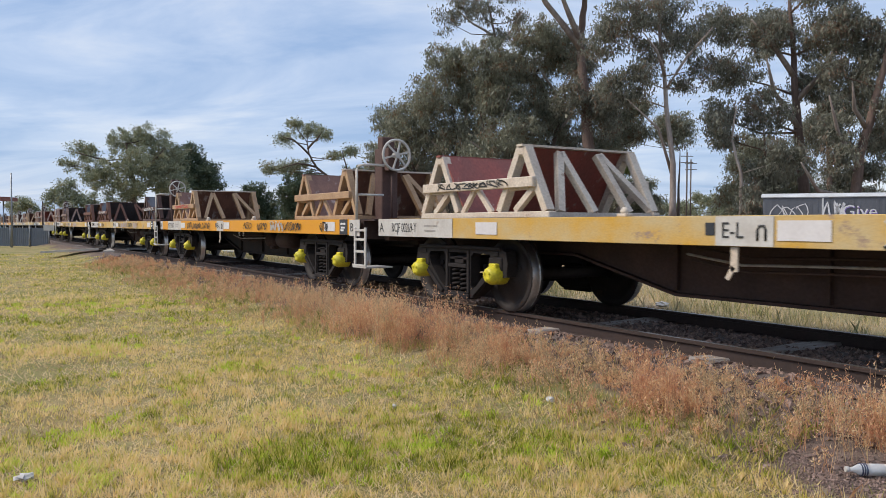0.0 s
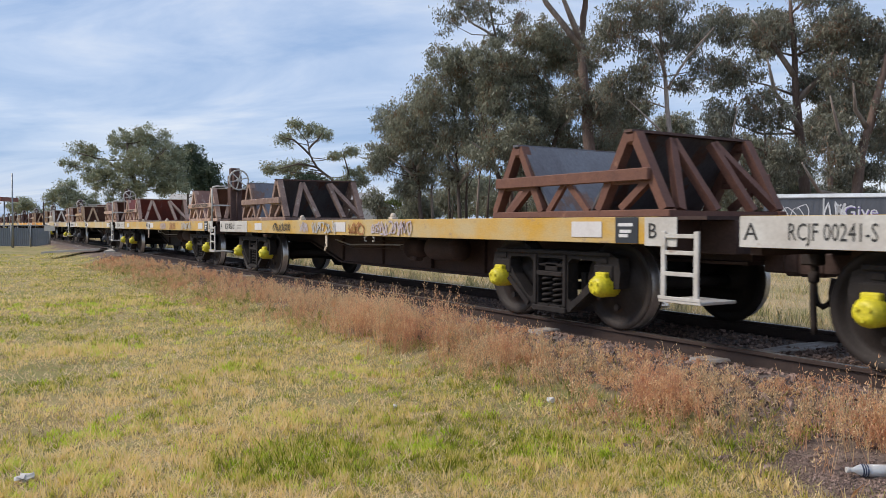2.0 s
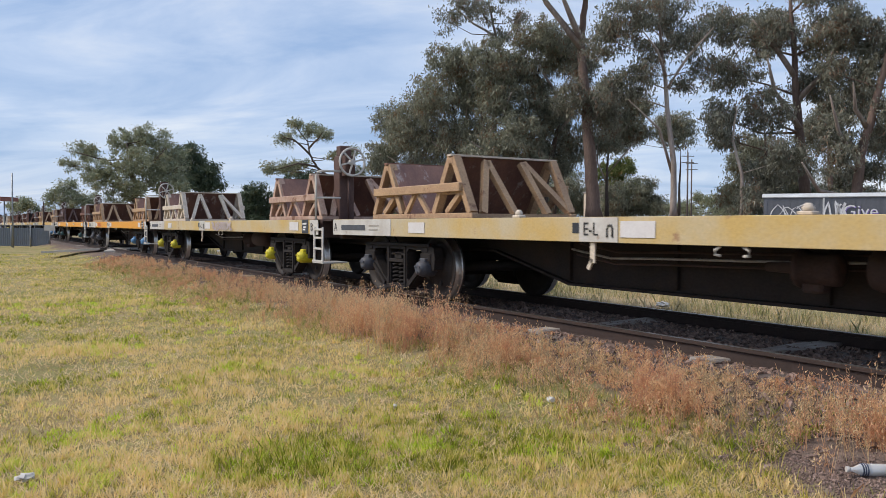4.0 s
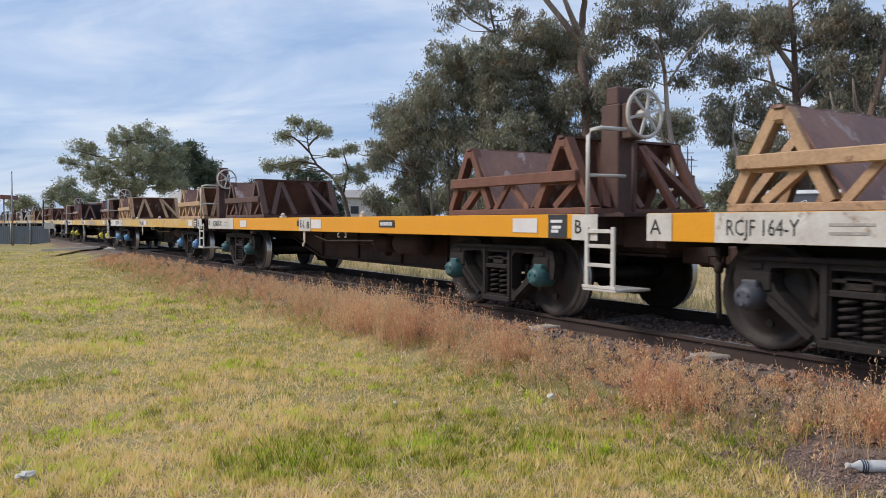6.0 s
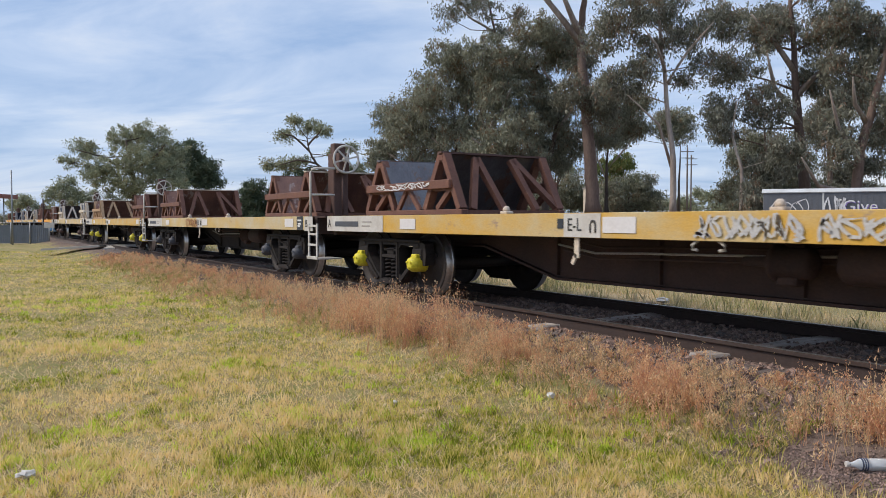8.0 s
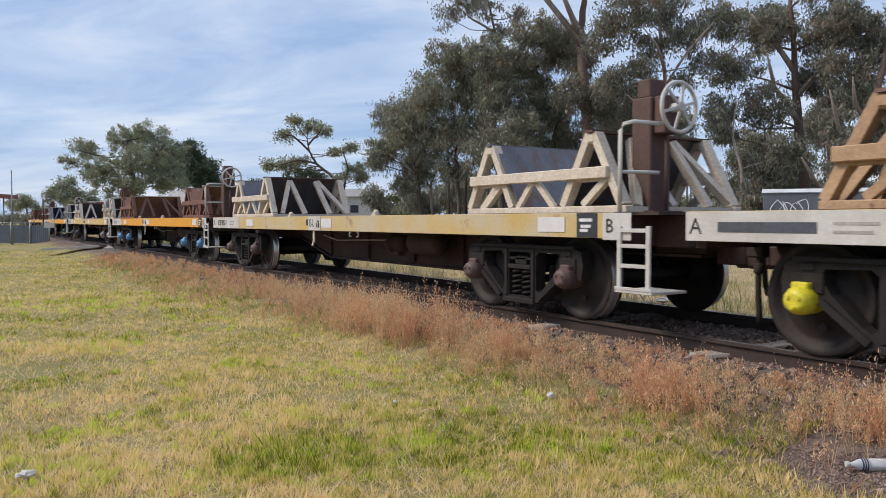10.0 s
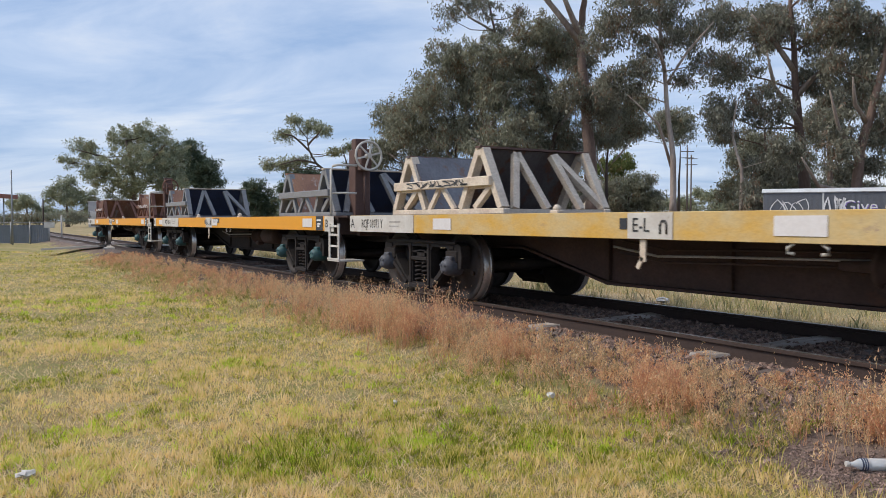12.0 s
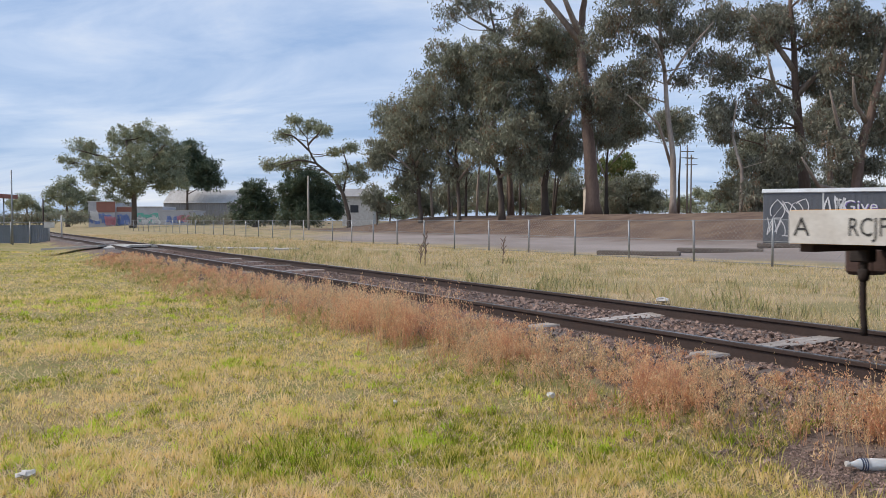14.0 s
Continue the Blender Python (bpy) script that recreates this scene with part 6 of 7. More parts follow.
def build_crossing():
    s = tagged(new("foot_crossing"), "pale concrete footpath across the rails", "crossing", kind="structure")
    s.matrix_basis = pose(-35.6, TRACK_Y, 0, 0, 0, -32)
    for y0, z0, y1, z1 in ((-3.6, -0.20, -1.10, -0.05), (-0.80, -0.05, 0.80, -0.05), (1.10, -0.05, 3.6, -0.17), (3.62, -0.17, 7.2, -0.215)):
        bm = bmesh.new()
        bar(bm, (0, y0, z0), (0, y1, z1), 1.3, 0.08, (1, 0, 0))
        part("slab", bm, M["concrete"], s)
    bm = bmesh.new()
    bar(bm, (0.66, -0.2, -0.05), (1.4, -0.2, -0.12), 0.8, 0.06)
    part("ramp", bm, M["white"], s, "pale ramp edge")
    # gates and posts beside the crossing
    d = 47.0
    g = tagged(new("crossing_gate"), "dark grey panelled fence and gate beside the crossing", "gate")
    g.matrix_basis = frame_at(-28.5, d)
    for k in range(4):
        bm = bmesh.new()
        rows_wall(bm, k * 1.15, k * 1.15 + 1.08, 0.05, 1.16, 0, 0.12, 0.02)
        part("panel", bm, M["dark_panel"], g)
    for x in (0.02, 1.13, 2.28, 3.45, 4.6):
        bm = bmesh.new()
        rod(bm, [(x, -.03, 0), (x, -.03, 1.35)], 0.04, 6)
        part("post", bm, M["galvanised"], g)
    bm = bmesh.new()
    rod(bm, [(0, -.03, 1.32), (4.6, -.03, 1.32)], 0.025, 6)
    part("rail", bm, M["galvanised"], g)
    for px, top, base, dd, r, mat, name, lab in ((22, 302, 425, 46.0, 0.05, "galvanised", "pole", "slim grey pole beside the crossing"), (77, 352, 418, 48.0, 0.045, "under_brown", "gate_post", "dark steel gate post"), (109, 381, 412, 52.0, 0.06, "white", "marker_post", "short white marker post"),
                                                  (546, 312, 388, 74.0, 0.10, "concrete", "light_pole", "plain pale grey pole"), (1215, 262, 385, 112.0, 0.13, "timber", "power_pole", "weathered wooden power pole with crossarms"), (1222, 275, 385, 118.0, 0.12, "timber", "power_pole", "weathered wooden power pole with crossarms"), (1527, 484, 500, 17.5, 0.03, "white", "marker_post", "short white marker post")):
        p = spot((px - 784) / 1370 * dd, dd)
        p.z = ground_z(p.x, p.y) - 0.05
        t = tagged(new(name), lab, "pole")
        t.location = p
        hgt = 1.03 + (391 - top) / 1370 * dd - p.z
        bm = bmesh.new()
        rod(bm, [(0, 0, 0), (0, 0, hgt)], r, 8, [r, r * 0.8])
        part("shaft", bm, M[mat], t)
        if name == "power_pole":
            for zz in (0.6, 1.5):
                bm = bmesh.new()
                bar(bm, Vector((0, 0, hgt - zz)) - RIGHT * 0.9, Vector((0, 0, hgt - zz)) + RIGHT * 0.9, 0.1, 0.1, (0, 0, 1))
                part("crossarm", bm, M["timber"], t)
    dd = 46.5
    t = tagged(new("sign_board"), "small blank white sign board on the gate", "sign")
    t.matrix_basis = frame_at((78 - 784) / 1370 * dd, dd)
    bm = bmesh.new()
    zb = 0.35 + 0.42
    box(bm, 0.02, -0.05, zb + 0.1, 0.65, -0.02, zb + 0.42)
    part("board", bm, M["white"], t)
    bm = bmesh.new()
    rod(bm, [(0.33, 0, 0), (0.33, 0, zb + 0.2)], 0.03, 6)
    part("post", bm, M["galvanised"], t)
    dd = 60.0
    t = tagged(new("shelter"), "small shelter with a red roof at the crossing", "shelter")
    t.matrix_basis = frame_at((-45 - 784) / 1370 * dd, dd)
    bm = bmesh.new()
    bar(bm, (0, 0, 3.42), (2.75, 0, 3.32), 2.4, 0.32)
    part("roof", bm, M["brick_red"], t, "red roof")
    for x in (0.2, 2.3):
        bm = bmesh.new()
        rod(bm, [(x, 0, 0), (x, 0, 3.3)], 0.05, 6)
        part("post", bm, M["galvanised"], t)


build_fence()
build_sheds()
build_van()
build_crossing()

# ---------------------------------------------------------------- grass, weeds, litter


def blade_material(name, a, b, c, patch, bias=0.0, clump=0.0):
    m = bpy.data.materials.new(name)
    m.use_nodes = True
    nt = m.node_tree
    n, l = nt.nodes, nt.links
    bs = n["Principled BSDF"]
    bs.inputs["Roughness"].default_value = 0.7
    bs.inputs["Specular IOR Level"].default_value = 0.2
    thru = n.new("ShaderNodeBsdfTranslucent")
    both = n.new("ShaderNodeMixShader")
    both.inputs[0].default_value = 0.45
    l.new(bs.outputs[0], both.inputs[1])
    l.new(thru.outputs[0], both.inputs[2])
    l.new(both.outputs[0], n["Material Output"].inputs["Surface"])
    geo = n.new("ShaderNodeNewGeometry")
    co = n.new("ShaderNodeTexCoord")
    nz = n.new("ShaderNodeTexNoise")
    nz.inputs["Scale"].default_value = patch
    nz.inputs["Detail"].default_value = 6
    nz.inputs["Roughness"].default_value = 0.6
    l.new(co.outputs["Object"], nz.inputs["Vector"])
    st = n.new("ShaderNodeMapRange")
    st.inputs[1].default_value, st.inputs[2].default_value = 0.40, 0.61
    l.new(nz.outputs["Fac"], st.inputs[0])
    add = n.new("ShaderNodeMath")
    add.operation = "MULTIPLY_ADD"
    add.inputs[1].default_value = 0.55
    l.new(geo.outputs["Random Per Island"], add.inputs[0])
    sc = n.new("ShaderNodeMath")
    sc.operation = "MULTIPLY_ADD"
    sc.inputs[1].default_value = 0.62
    sc.inputs[2].default_value = -0.08 + bias
    if clump:
        # tuft by tuft, a hand's width apart
        near = n.new("ShaderNodeTexNoise")
        near.inputs["Scale"].default_value = 8.0
        near.inputs["Detail"].default_value = 3
        l.new(co.outputs["Object"], near.inputs["Vector"])
        tone = n.new("ShaderNodeMath")
        tone.operation = "MULTIPLY_ADD"
        tone.inputs[1].default_value = clump
        tone.inputs[2].default_value = -0.08 + bias - clump * 0.5
        wide = n.new("ShaderNodeMapRange")
        wide.inputs[1].default_value, wide.inputs[2].default_value = 0.34, 0.66
        l.new(near.outputs["Fac"], wide.inputs[0])
        l.new(wide.outputs[0], tone.inputs[0])
        l.new(tone.outputs[0], sc.inputs[2])
    l.new(st.outputs[0], sc.inputs[0])
    l.new(sc.outputs[0], add.inputs[2])
    r = n.new("ShaderNodeValToRGB")
    e = r.color_ramp.elements
    e[0].position, e[0].color = 0.06, (a[0] * 0.55, a[1] * 0.55, a[2] * 0.6, 1)
    y = e.new(0.24)
    y.color = (*a, 1)
    e[len(e) - 1].position, e[len(e) - 1].color = 0.95, (*c, 1)
    x = e.new(0.5)
    x.color = (*b, 1)
    l.new(add.outputs[0], r.inputs[0])
    l.new(r.outputs[0], bs.inputs["Base Color"])
    l.new(r.outputs[0], thru.inputs["Color"])
    return m


def blades(rnd, x, y, h, w, lean, material, name, lift=0.0, bent=True):
    """Grass blades: bent ones in two pieces, short ones a plain taper."""
    n = len(x)
    z = np.array([ground_z(a, b) for a, b in zip(x, y)]) - 0.01 + lift
    p = np.stack([x, y, z], 1)
    a = rnd.uniform(0, 2 * np.pi, n)
    s = np.stack([np.cos(a), np.sin(a), np.zeros(n)], 1) * (w / 2)[:, None]
    b = rnd.uniform(0, 2 * np.pi, n)
    tilt = lean * rnd.uniform(0.3, 1.3, n)
    d = np.stack([np.cos(b) * tilt, np.sin(b) * tilt, np.ones(n)], 1)
    d /= np.linalg.norm(d, axis=1)[:, None]
    if not bent:
        return tris(name, np.stack([p - s, p + s, p + d * h[:, None]], 1), material, 3)
    mid = p + d * (h * 0.55)[:, None]
    d2 = d.copy()
    d2[:, :2] *= 2.0
    d2 /= np.linalg.norm(d2, axis=1)[:, None]
    tip = mid + d2 * (h * 0.45)[:, None]
    quad = np.stack([p - s, p + s, mid + s * 0.8, tip, mid - s * 0.8], 1)
    return tris(name, quad, material, 5)


def fan(rnd, n, r0, r1, power):
    """Places round the viewer's side of the track, thinning with distance."""
    r = r0 * (r1 / r0) ** (rnd.random(n) ** power)
    a = np.radians(rnd.uniform(-1, 68, n))
    return -r * np.cos(a), r * np.sin(a)


def field(x, y, scale, seed):
    return np.array([noise.noise((a * scale, b * scale, seed)) + 0.5 * noise.noise((a * scale * 2.7, b * scale * 2.7, seed + 5)) for a, b in zip(x, y)])


# lush places of the lawn: x, y, spread
LUSH = ((-5.1, 0.30, 0.30), (-5.7, 0.75, 0.25), (-4.75, 0.65, 0.25), (-4.7, 1.55, 0.40), (-4.3, 1.95, 0.35), (-7.55, 2.35, 0.30), (-4.75, 3.85, 0.12), (-4.2, 2.5, 0.35), (-9.5, 1.3, 0.5), (-14.5, 2.2, 1.2), (-3.6, 3.2, 0.3), (-6.6, 3.1, 0.35), (-5.4, 1.9, 0.3))


def on_lawn(x, y, ragged):
    edge = 4.15 + 0.25 * np.sin(x * 1.7) + 0.2 * np.sin(x * 4.3) + ragged
    return (y < edge) & ~((x > -2.75) & (y > 3.78 + 0.08 * np.sin(x * 9)))


def build_grass():
    rnd = np.random.RandomState(11)
    green = blade_material("lawn_blades", (0.33, 0.37, 0.035), (0.65, 0.55, 0.15), (0.88, 0.69, 0.36), 0.9, 0.12, 0.8)
    cx, cy = fan(rnd, 30000, 2.2, 42, 0.85)
    bare = field(cx, cy, 0.8, 3.3)
    lush = np.zeros(len(cx))
    for x0, y0, r in LUSH:
        lush = np.maximum(lush, np.exp(-((cx - x0) ** 2 + (cy - y0) ** 2) / (2 * r * r)))
    keep = (bare + lush > -0.36) | (rnd.random(len(cx)) < 0.22)
    cx, cy, bare, lush = cx[keep], cy[keep], bare[keep], lush[keep]
    dist = np.hypot(cx, cy)
    # tufts a hand's width across, tall and low side by side
    tall = (0.020 + 0.075 * rnd.random(len(cx)) ** 2.6) * (1.0 + 0.4 * np.clip(bare, -0.6, 0.8)) * (1 + 0.4 * lush)
    per = 17
    spread = np.repeat((0.014 + 0.0055 * dist) * rnd.uniform(0.6, 1.3, len(cx)), per)
    off = rnd.normal(size=(len(cx) * per, 2))
    x = np.repeat(cx, per) + off[:, 0] * spread
    y = np.repeat(cy, per) + off[:, 1] * spread
    h = np.repeat(tall, per) * rnd.uniform(0.6, 1.3, len(x)) * np.exp(-0.12 * (off ** 2).sum(1))
    ok = on_lawn(x, y, rnd.uniform(-.35, .35, len(x)))
    x, y, h = x[ok], y[ok], h[ok]
    w = (0.0048 + 0.0015 * np.hypot(x, y)) * rnd.uniform(0.6, 1.4, len(x))
    tagged(blades(rnd, x, y, h, w, 0.6, green, "grass", 0.0, False), "short patchy lawn grass, green and straw-coloured", "grass", kind="stuff")
    # dry clippings lie flat between the tufts
    thatch = blade_material("dry_clippings", (0.46, 0.34, 0.19), (0.66, 0.50, 0.28), (0.84, 0.67, 0.43), 1.6, 0.1, 0.6)
    x, y = fan(rnd, 80000, 2.2, 30, 0.8)
    ok = on_lawn(x, y, rnd.uniform(-.2, .5, len(x)))
    x, y = x[ok], y[ok]
    dist = np.hypot(x, y)
    tagged(blades(rnd, x, y, rnd.uniform(0.03, 0.10, len(x)), 0.004 + 0.001 * dist, 2.2, thatch, "dry_grass", 0.012, False), "dry straw clippings lying in the lawn", "grass", kind="stuff")
    # the lawn goes on, thinner, behind and beside the viewer
    x = rnd.uniform(-34, 10, 42000)
    y = rnd.uniform(-14, 4.3, 42000)
    ok = np.hypot(x, y) > 0.4
    x, y = x[ok], y[ok]
    tagged(blades(rnd, x, y, rnd.uniform(0.03, 0.07, len(x)), np.full(len(x), 0.014), 0.6, green, "outer_grass", 0.0, False), "thinner lawn grass further off", "grass", kind="stuff")
    # taller bright tufts
    tx, ty = fan(rnd, 170, 2.3, 16, 0.9)
    for x0, y0, r in LUSH:
        k = int(60 * r)
        tx = np.concatenate([tx, x0 + rnd.normal(size=k) * r * 0.8])
        ty = np.concatenate([ty, y0 + rnd.normal(size=k) * r * 0.8])
    per = 34
    x = np.repeat(tx, per) + rnd.normal(size=len(tx) * per) * 0.035
    y = np.repeat(ty, per) + rnd.normal(size=len(tx) * per) * 0.035
    ok = on_lawn(x, y, 0.1)
    x, y = x[ok], y[ok]
    lush_m = blade_material("tuft_blades", (0.50, 0.66, 0.05), (0.64, 0.72, 0.10), (0.80, 0.72, 0.28), 0.9, 0.0, 0.4)
    tagged(blades(rnd, x, y, rnd.uniform(0.03, 0.08, len(x)), 0.0028 + 0.001 * np.hypot(x, y), 0.45, lush_m, "grass_tufts"), "brighter green grass tufts", "grass", kind="stuff")
    # verge beyond the track
    n = 95000
    x = 2 - 75 * rnd.random(n) ** 1.5
    y = 8.35 + 11.5 * rnd.random(n) ** 1.15
    pale = blade_material("verge_blades", (0.47, 0.40, 0.17), (0.66, 0.50, 0.27), (0.76, 0.60, 0.40), 1.3, 0.1, 0.4)
    dist = np.hypot(x, y)
    keep = np.abs(x + 35.6 - 0.62 * (y - TRACK_Y)) > 1.0
    x, y, dist = x[keep], y[keep], dist[keep]
    thin = noise_keep(x, y) > rnd.uniform(-0.75, 0.05, len(x))
    x, y, dist = x[thin], y[thin], dist[thin]
    tx, ty = 1 - 45 * rnd.random(420) ** 1.3, 8.4 + 5.5 * rnd.random(420) ** 1.6
    ux = np.repeat(tx, 26) + rnd.normal(size=420 * 26) * 0.10
    uy = np.repeat(ty, 26) + rnd.normal(size=420 * 26) * 0.08
    wild = blade_material("verge_tufts", (0.38, 0.38, 0.17), (0.58, 0.49, 0.27), (0.72, 0.58, 0.37), 0.6, 0.0)
    tagged(blades(rnd, ux, uy, rnd.uniform(0.08, 0.30, len(ux)), 0.003 + 0.0006 * np.hypot(ux, uy), 0.35, wild, "verge_tufts"), "taller grey-green grass tufts beside the track", "grass", kind="stuff")
    tagged(blades(rnd, x, y, rnd.uniform(0.03, 0.15, len(x)), 0.004 + 0.0007 * dist, 0.7, pale, "verge_grass", 0.0, False), "dry straw-coloured grass between track and fence", "grass", kind="stuff")


# stands of weeds along the ballast: x, y, plants, spread along and across, heights
STANDS = (
    (-9.2, 4.40, 150, 0.9, 0.26, 0.24, 0.48), (-7.9, 4.25, 240, 0.55, 0.24, 0.28, 0.60), (-6.9, 4.25, 34, 0.3, 0.2, 0.30, 0.56),
    (-5.75, 4.25, 60, 0.25, 0.15, 0.20, 0.42), (-4.9, 4.25, 36, 0.5, 0.2, 0.10, 0.26), (-3.8, 4.25, 110, 0.25, 0.14, 0.18, 0.38),
    (-3.1, 4.35, 30, 0.3, 0.15, 0.08, 0.20), (-2.5, 4.40, 120, 0.16, 0.11, 0.26, 0.48), (-2.2, 4.5, 20, 0.2, 0.14, 0.16, 0.30),
    (-12.0, 4.55, 150, 1.3, 0.28, 0.16, 0.34), (-16.5, 4.7, 100, 2.6, 0.3, 0.10, 0.22), (-24.0, 4.75, 70, 4.0, 0.35, 0.08, 0.18),
)


def build_weeds():
    rnd = np.random.RandomState(21)
    rust = blade_material("weed_stems", (0.72, 0.55, 0.32), (0.62, 0.38, 0.23), (0.48, 0.25, 0.16), 1.2, 0.05, 0.5)
    seeds = blade_material("weed_seeds", (0.86, 0.66, 0.39), (0.77, 0.48, 0.275), (0.60, 0.31, 0.19), 1.2, -0.04, 0.7)
    n = 1300
    cx = [1.0 - 30 * rnd.random(n) ** 1.1]
    cy = [4.60 + rnd.normal(size=n) * 0.42]
    h = [rnd.uniform(0.05, 0.20, n)]
    cx.append(rnd.uniform(-9.0, -1.4, 650))
    cy.append(rnd.uniform(4.35, 5.35, 650))
    h.append(rnd.uniform(0.03, 0.11, 650))
    for x0, y0, k, sx, sy, lo, hi in STANDS:
        cx.append(x0 + rnd.normal(size=k) * sx)
        cy.append(y0 + rnd.normal(size=k) * sy)
        h.append(rnd.uniform(lo, hi, k))
    cx, cy, h = np.concatenate(cx), np.concatenate(cy), np.concatenate(h)
    ok = (cy > 3.4) & (cy < 5.42) & ((noise_keep(cx * 1.6, cy * 1.6) > -0.12) | (rnd.random(len(cx)) < 0.25))
    cx, cy, h = cx[ok], cy[ok], h[ok]
    # each plant sends up a few stems from one foot
    stems = 3
    cx, cy, h = np.repeat(cx, stems), np.repeat(cy, stems), np.repeat(h, stems) * rnd.uniform(0.6, 1.08, len(cx) * stems)
    n = len(cx)
    cx, cy = cx + rnd.normal(size=n) * 0.012, cy + rnd.normal(size=n) * 0.012
    z = np.array([ground_z(a, b) for a, b in zip(cx, cy)])
    lean = rnd.normal(size=(n, 2)) * 0.15
    top = np.stack([cx + lean[:, 0] * h, cy + lean[:, 1] * h, z + h], 1)
    base = np.stack([cx, cy, z - 0.01], 1)
    dist = np.hypot(cx, cy)
    wd = 0.0022 + 0.00042 * dist
    a = rnd.uniform(0, np.pi, n)
    s = np.stack([np.cos(a), np.sin(a), np.zeros(n)], 1) * (wd / 2)[:, None]
    quads = np.stack([base - s, base + s, top + s * 0.5, top - s * 0.5], 1)
    tagged(tris("weed_stalks", quads, rust, 4), "reddish dry weed stalks along the ballast edge", "weeds", kind="stuff")
    per = 19
    t = (0.28 + 0.78 * rnd.random(n * per) ** 0.75)[:, None]
    b2, t2 = np.repeat(base, per, 0), np.repeat(top, per, 0)
    p = b2 + (t2 - b2) * t + rnd.normal(size=(n * per, 3)) * np.array([0.018, 0.018, 0.010])
    d = rnd.normal(size=(n * per, 3)) * 0.7
    d[:, 2] += 1.1
    d /= np.linalg.norm(d, axis=1)[:, None]
    sd = np.cross(d, rnd.normal(size=(n * per, 3)))
    sd /= np.linalg.norm(sd, axis=1)[:, None]
    ln = rnd.uniform(0.010, 0.026, n * per)[:, None] * (1 + 0.035 * np.repeat(dist, per)[:, None])
    heads = np.stack([p + sd * ln * .17, p - sd * ln * .17, p + d * ln], 1)
    tagged(tris("weed_heads", heads, seeds, 3), "rusty seed heads of dry weeds", "weeds", kind="stuff")
    # low leaves among the stalks
    k = 22000
    x = 1.0 - 30 * rnd.random(k) ** 1.2
    y = 4.30 + rnd.normal(size=k) * 0.40
    ok = (y > 3.4) & (y < 5.3) & (noise_keep(x, y) > np.where(x > -8.5, -0.05, -0.25))
    x, y = x[ok], y[ok]
    straw = blade_material("weed_blades", (0.36, 0.38, 0.10), (0.60, 0.45, 0.24), (0.54, 0.31, 0.18), 1.0, 0.05, 0.5)
    tagged(blades(rnd, x, y, rnd.uniform(0.04, 0.14, len(x)), 0.003 + 0.0008 * np.hypot(x, y), 0.6, straw, "weed_grass"), "straw and rust coloured grass at the ballast edge", "weeds", kind="stuff")


def noise_keep(x, y):
    return np.array([noise.noise((a * 0.9, b * 1.3, 4.2)) + 0.5 * noise.noise((a * 2.3, b * 2.6, 1.2)) for a, b in zip(x, y)])


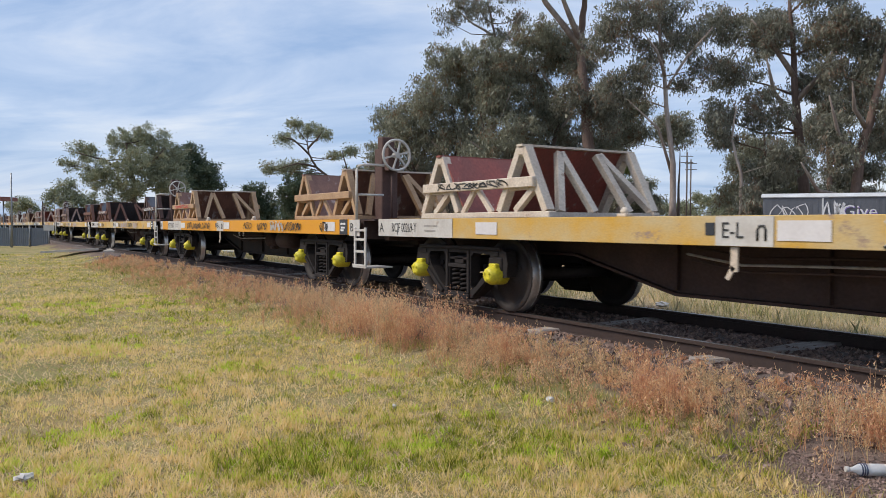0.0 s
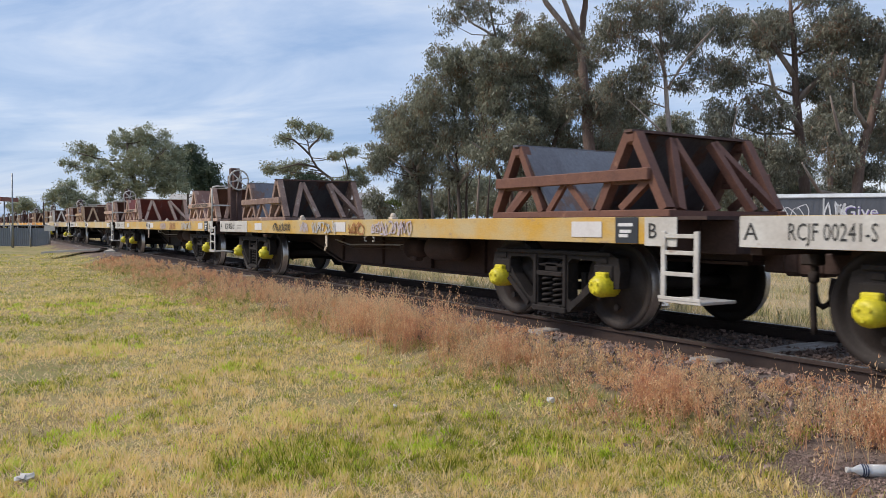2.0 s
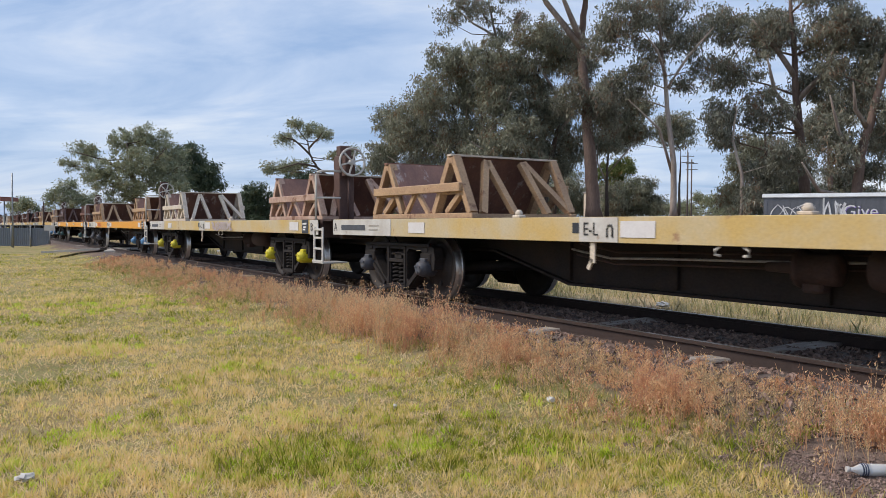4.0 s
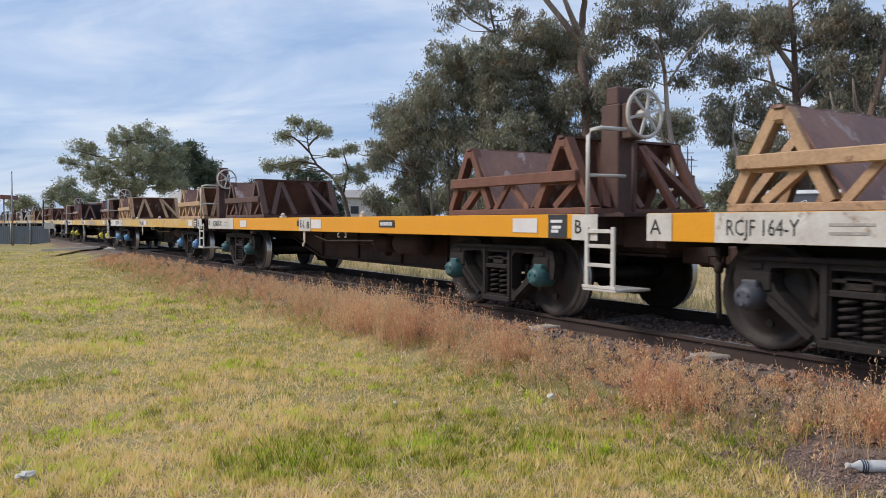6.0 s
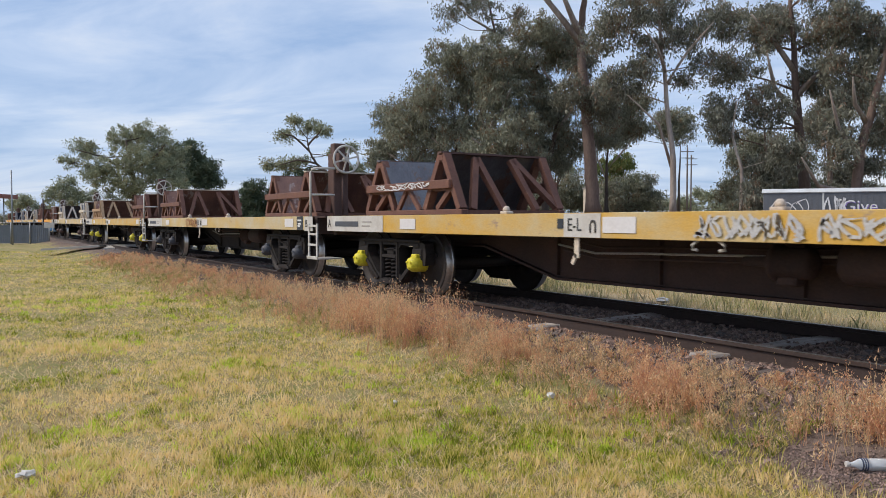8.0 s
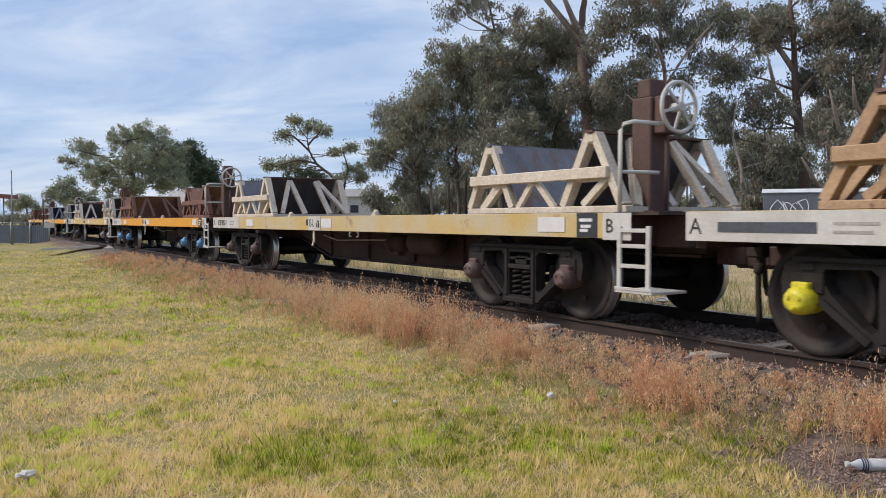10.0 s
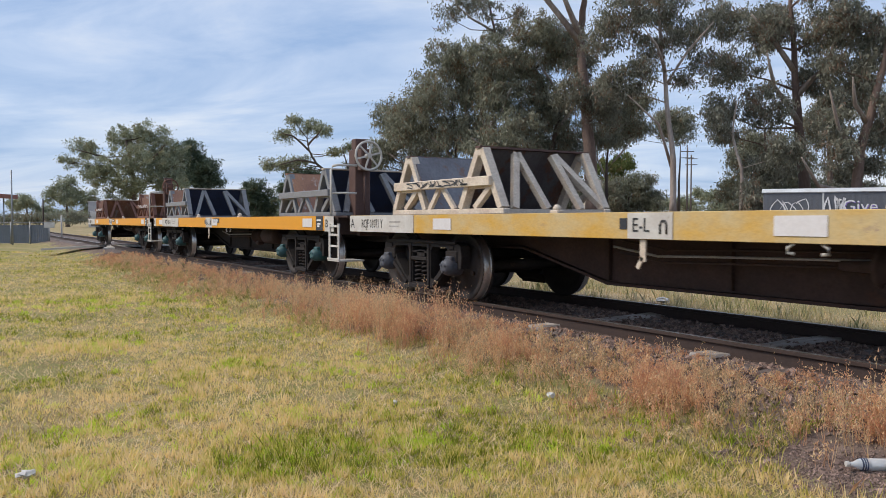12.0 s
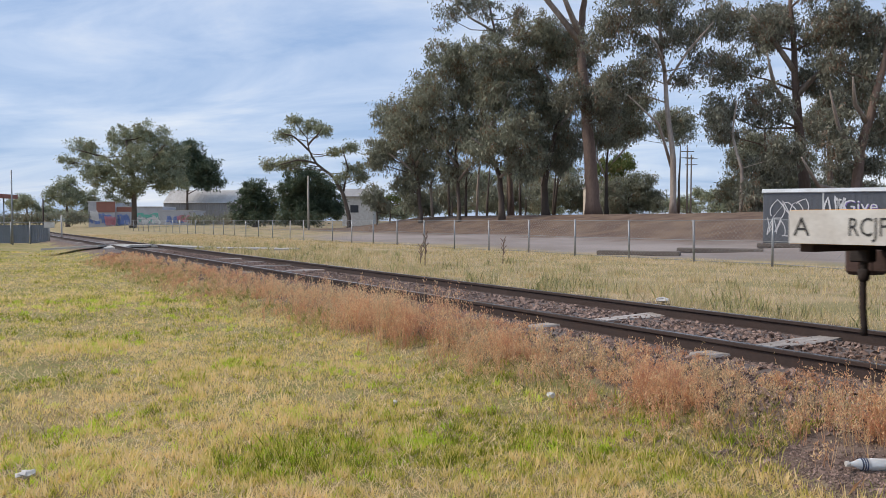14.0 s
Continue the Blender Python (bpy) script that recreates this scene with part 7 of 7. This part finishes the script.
def build_litter():
    # clear plastic bottle with a patterned band, lying at the edge of the gravel
    b = tagged(new("plastic_bottle"), "empty clear plastic bottle lying on the gravel", "bottle")
    p = Vector((-2.25, 4.10, 0))
    p.z = ground_z(p.x, p.y) + 0.036
    b.matrix_basis = Matrix.Translation(p) @ Matrix.Rotation(radians(-36), 4, "Z")
    clear = bpy.data.materials.new("clear_plastic")
    clear.use_nodes = True
    bs = clear.node_tree.nodes["Principled BSDF"]
    bs.inputs["Base Color"].default_value = (0.85, 0.9, 0.93, 1)
    bs.inputs["Roughness"].default_value = 0.12
    bs.inputs["Transmission Weight"].default_value = 0.6
    bs.inputs["IOR"].default_value = 1.2
    bm = bmesh.new()
    lathe(bm, [(0.012, -0.105), (0.013, -0.085), (0.026, -0.06), (0.033, -0.04), (0.033, -0.005), (0.030, 0.0), (0.033, 0.005), (0.033, 0.09), (0.030, 0.105), (0.01, 0.108)], 18)
    part("body", bm, clear, b)
    bm = bmesh.new()
    lathe(bm, [(0.015, -0.122), (0.016, -0.12), (0.016, -0.106), (0.015, -0.104)], 14)
    part("cap", bm, M["white"], b, "white cap")
    for y in (-0.046, -0.034, -0.022):
        bm = bmesh.new()
        lathe(bm, [(0.0338, y), (0.0338, y + 0.007)], 18)
        part("band", bm, M["navy"], b, "dark blue band")
    for (x, y, s, nm, lab) in ((-4.59, 3.87, 0.035, "crumpled_cup", "crumpled white paper cup in the grass"), (-5.28, 2.87, 0.022, "paper_scrap", "small white paper scrap in the grass"), (-4.85, 0.30, 0.05, "plastic_bag", "scrap of clear plastic in the grass"), (-7.86, 8.73, 0.10, "plastic_bag", "pale crumpled bag by the far rail")):
        t = tagged(new(nm), lab, "litter")
        t.location = (x, y, ground_z(x, y) + s * 0.6)
        bm = bmesh.new()
        bmesh.ops.create_icosphere(bm, subdivisions=2, radius=s)
        for v in bm.verts:
            v.co *= 1 + 0.45 * noise.noise(v.co * (2.2 / s) + Vector((x, y, 0)))
            v.co.z *= 0.4 if nm == "plastic_bag" else 0.7
            if nm == "plastic_bag":
                v.co += Vector((noise.noise(v.co * 40), noise.noise(v.co * 40 + Vector((3, 1, 2))), 0)) * s * 0.7
        part("paper", bm, M["white"], t)


def build_forb():
    # two dark dead stalks between the track and the fence
    for k, (px, base_ahead) in enumerate(((752, 22.0), (744, 22.4), (890, 22.6))):
        p = spot((px - 784) / 1370 * base_ahead, base_ahead)
        p.z = ground_z(p.x, p.y)
        t = tagged(new("dead_stalk"), "tall dark dead weed stalk in the dry grass", "plant")
        t.location = p
        bm = bmesh.new()
        hgt = (0.95, 0.6, 0.75)[k]
        rod(bm, [(0, 0, 0), (0.02, 0, hgt * .5), (0.06, 0.02, hgt)], 0, 5, [.014, .011, .006])
        for j in range(9):
            z = hgt * (0.35 + 0.07 * j)
            a = j * 2.4
            rod(bm, [(0.03, 0, z), (0.03 + .09 * math.cos(a), .09 * math.sin(a), z + .12)], 0, 4, [.010, .016])
        part("stalk", bm, M["bark_red"], t)


build_grass()
build_weeds()
build_litter()
build_forb()

# ---------------------------------------------------------------- what moves


def motions():
    for k, w in enumerate(WAGONS):
        walk(w, [(t, pose(train_s(t) + PITCH_LEN * k, TRACK_Y, 0)) for t in (0.0, 1.0, 2.0, 3.0, 4.0, 5.0, 6.0, 7.0, 8.0, 9.0, 10.0, 11.0, 12.0, 13.0, 14.0)])
    times = [i / FPS for i in range(14 * FPS + 1)]
    turns = [math.degrees((train_s(t) - train_s(0)) / WHEEL_R) for t in times]
    for ws, a in WHEELSETS:
        walk(ws, [(t, pose(a, 0, 0, 0, d % 360, 0)) for t, d in zip(times, turns)])


motions()
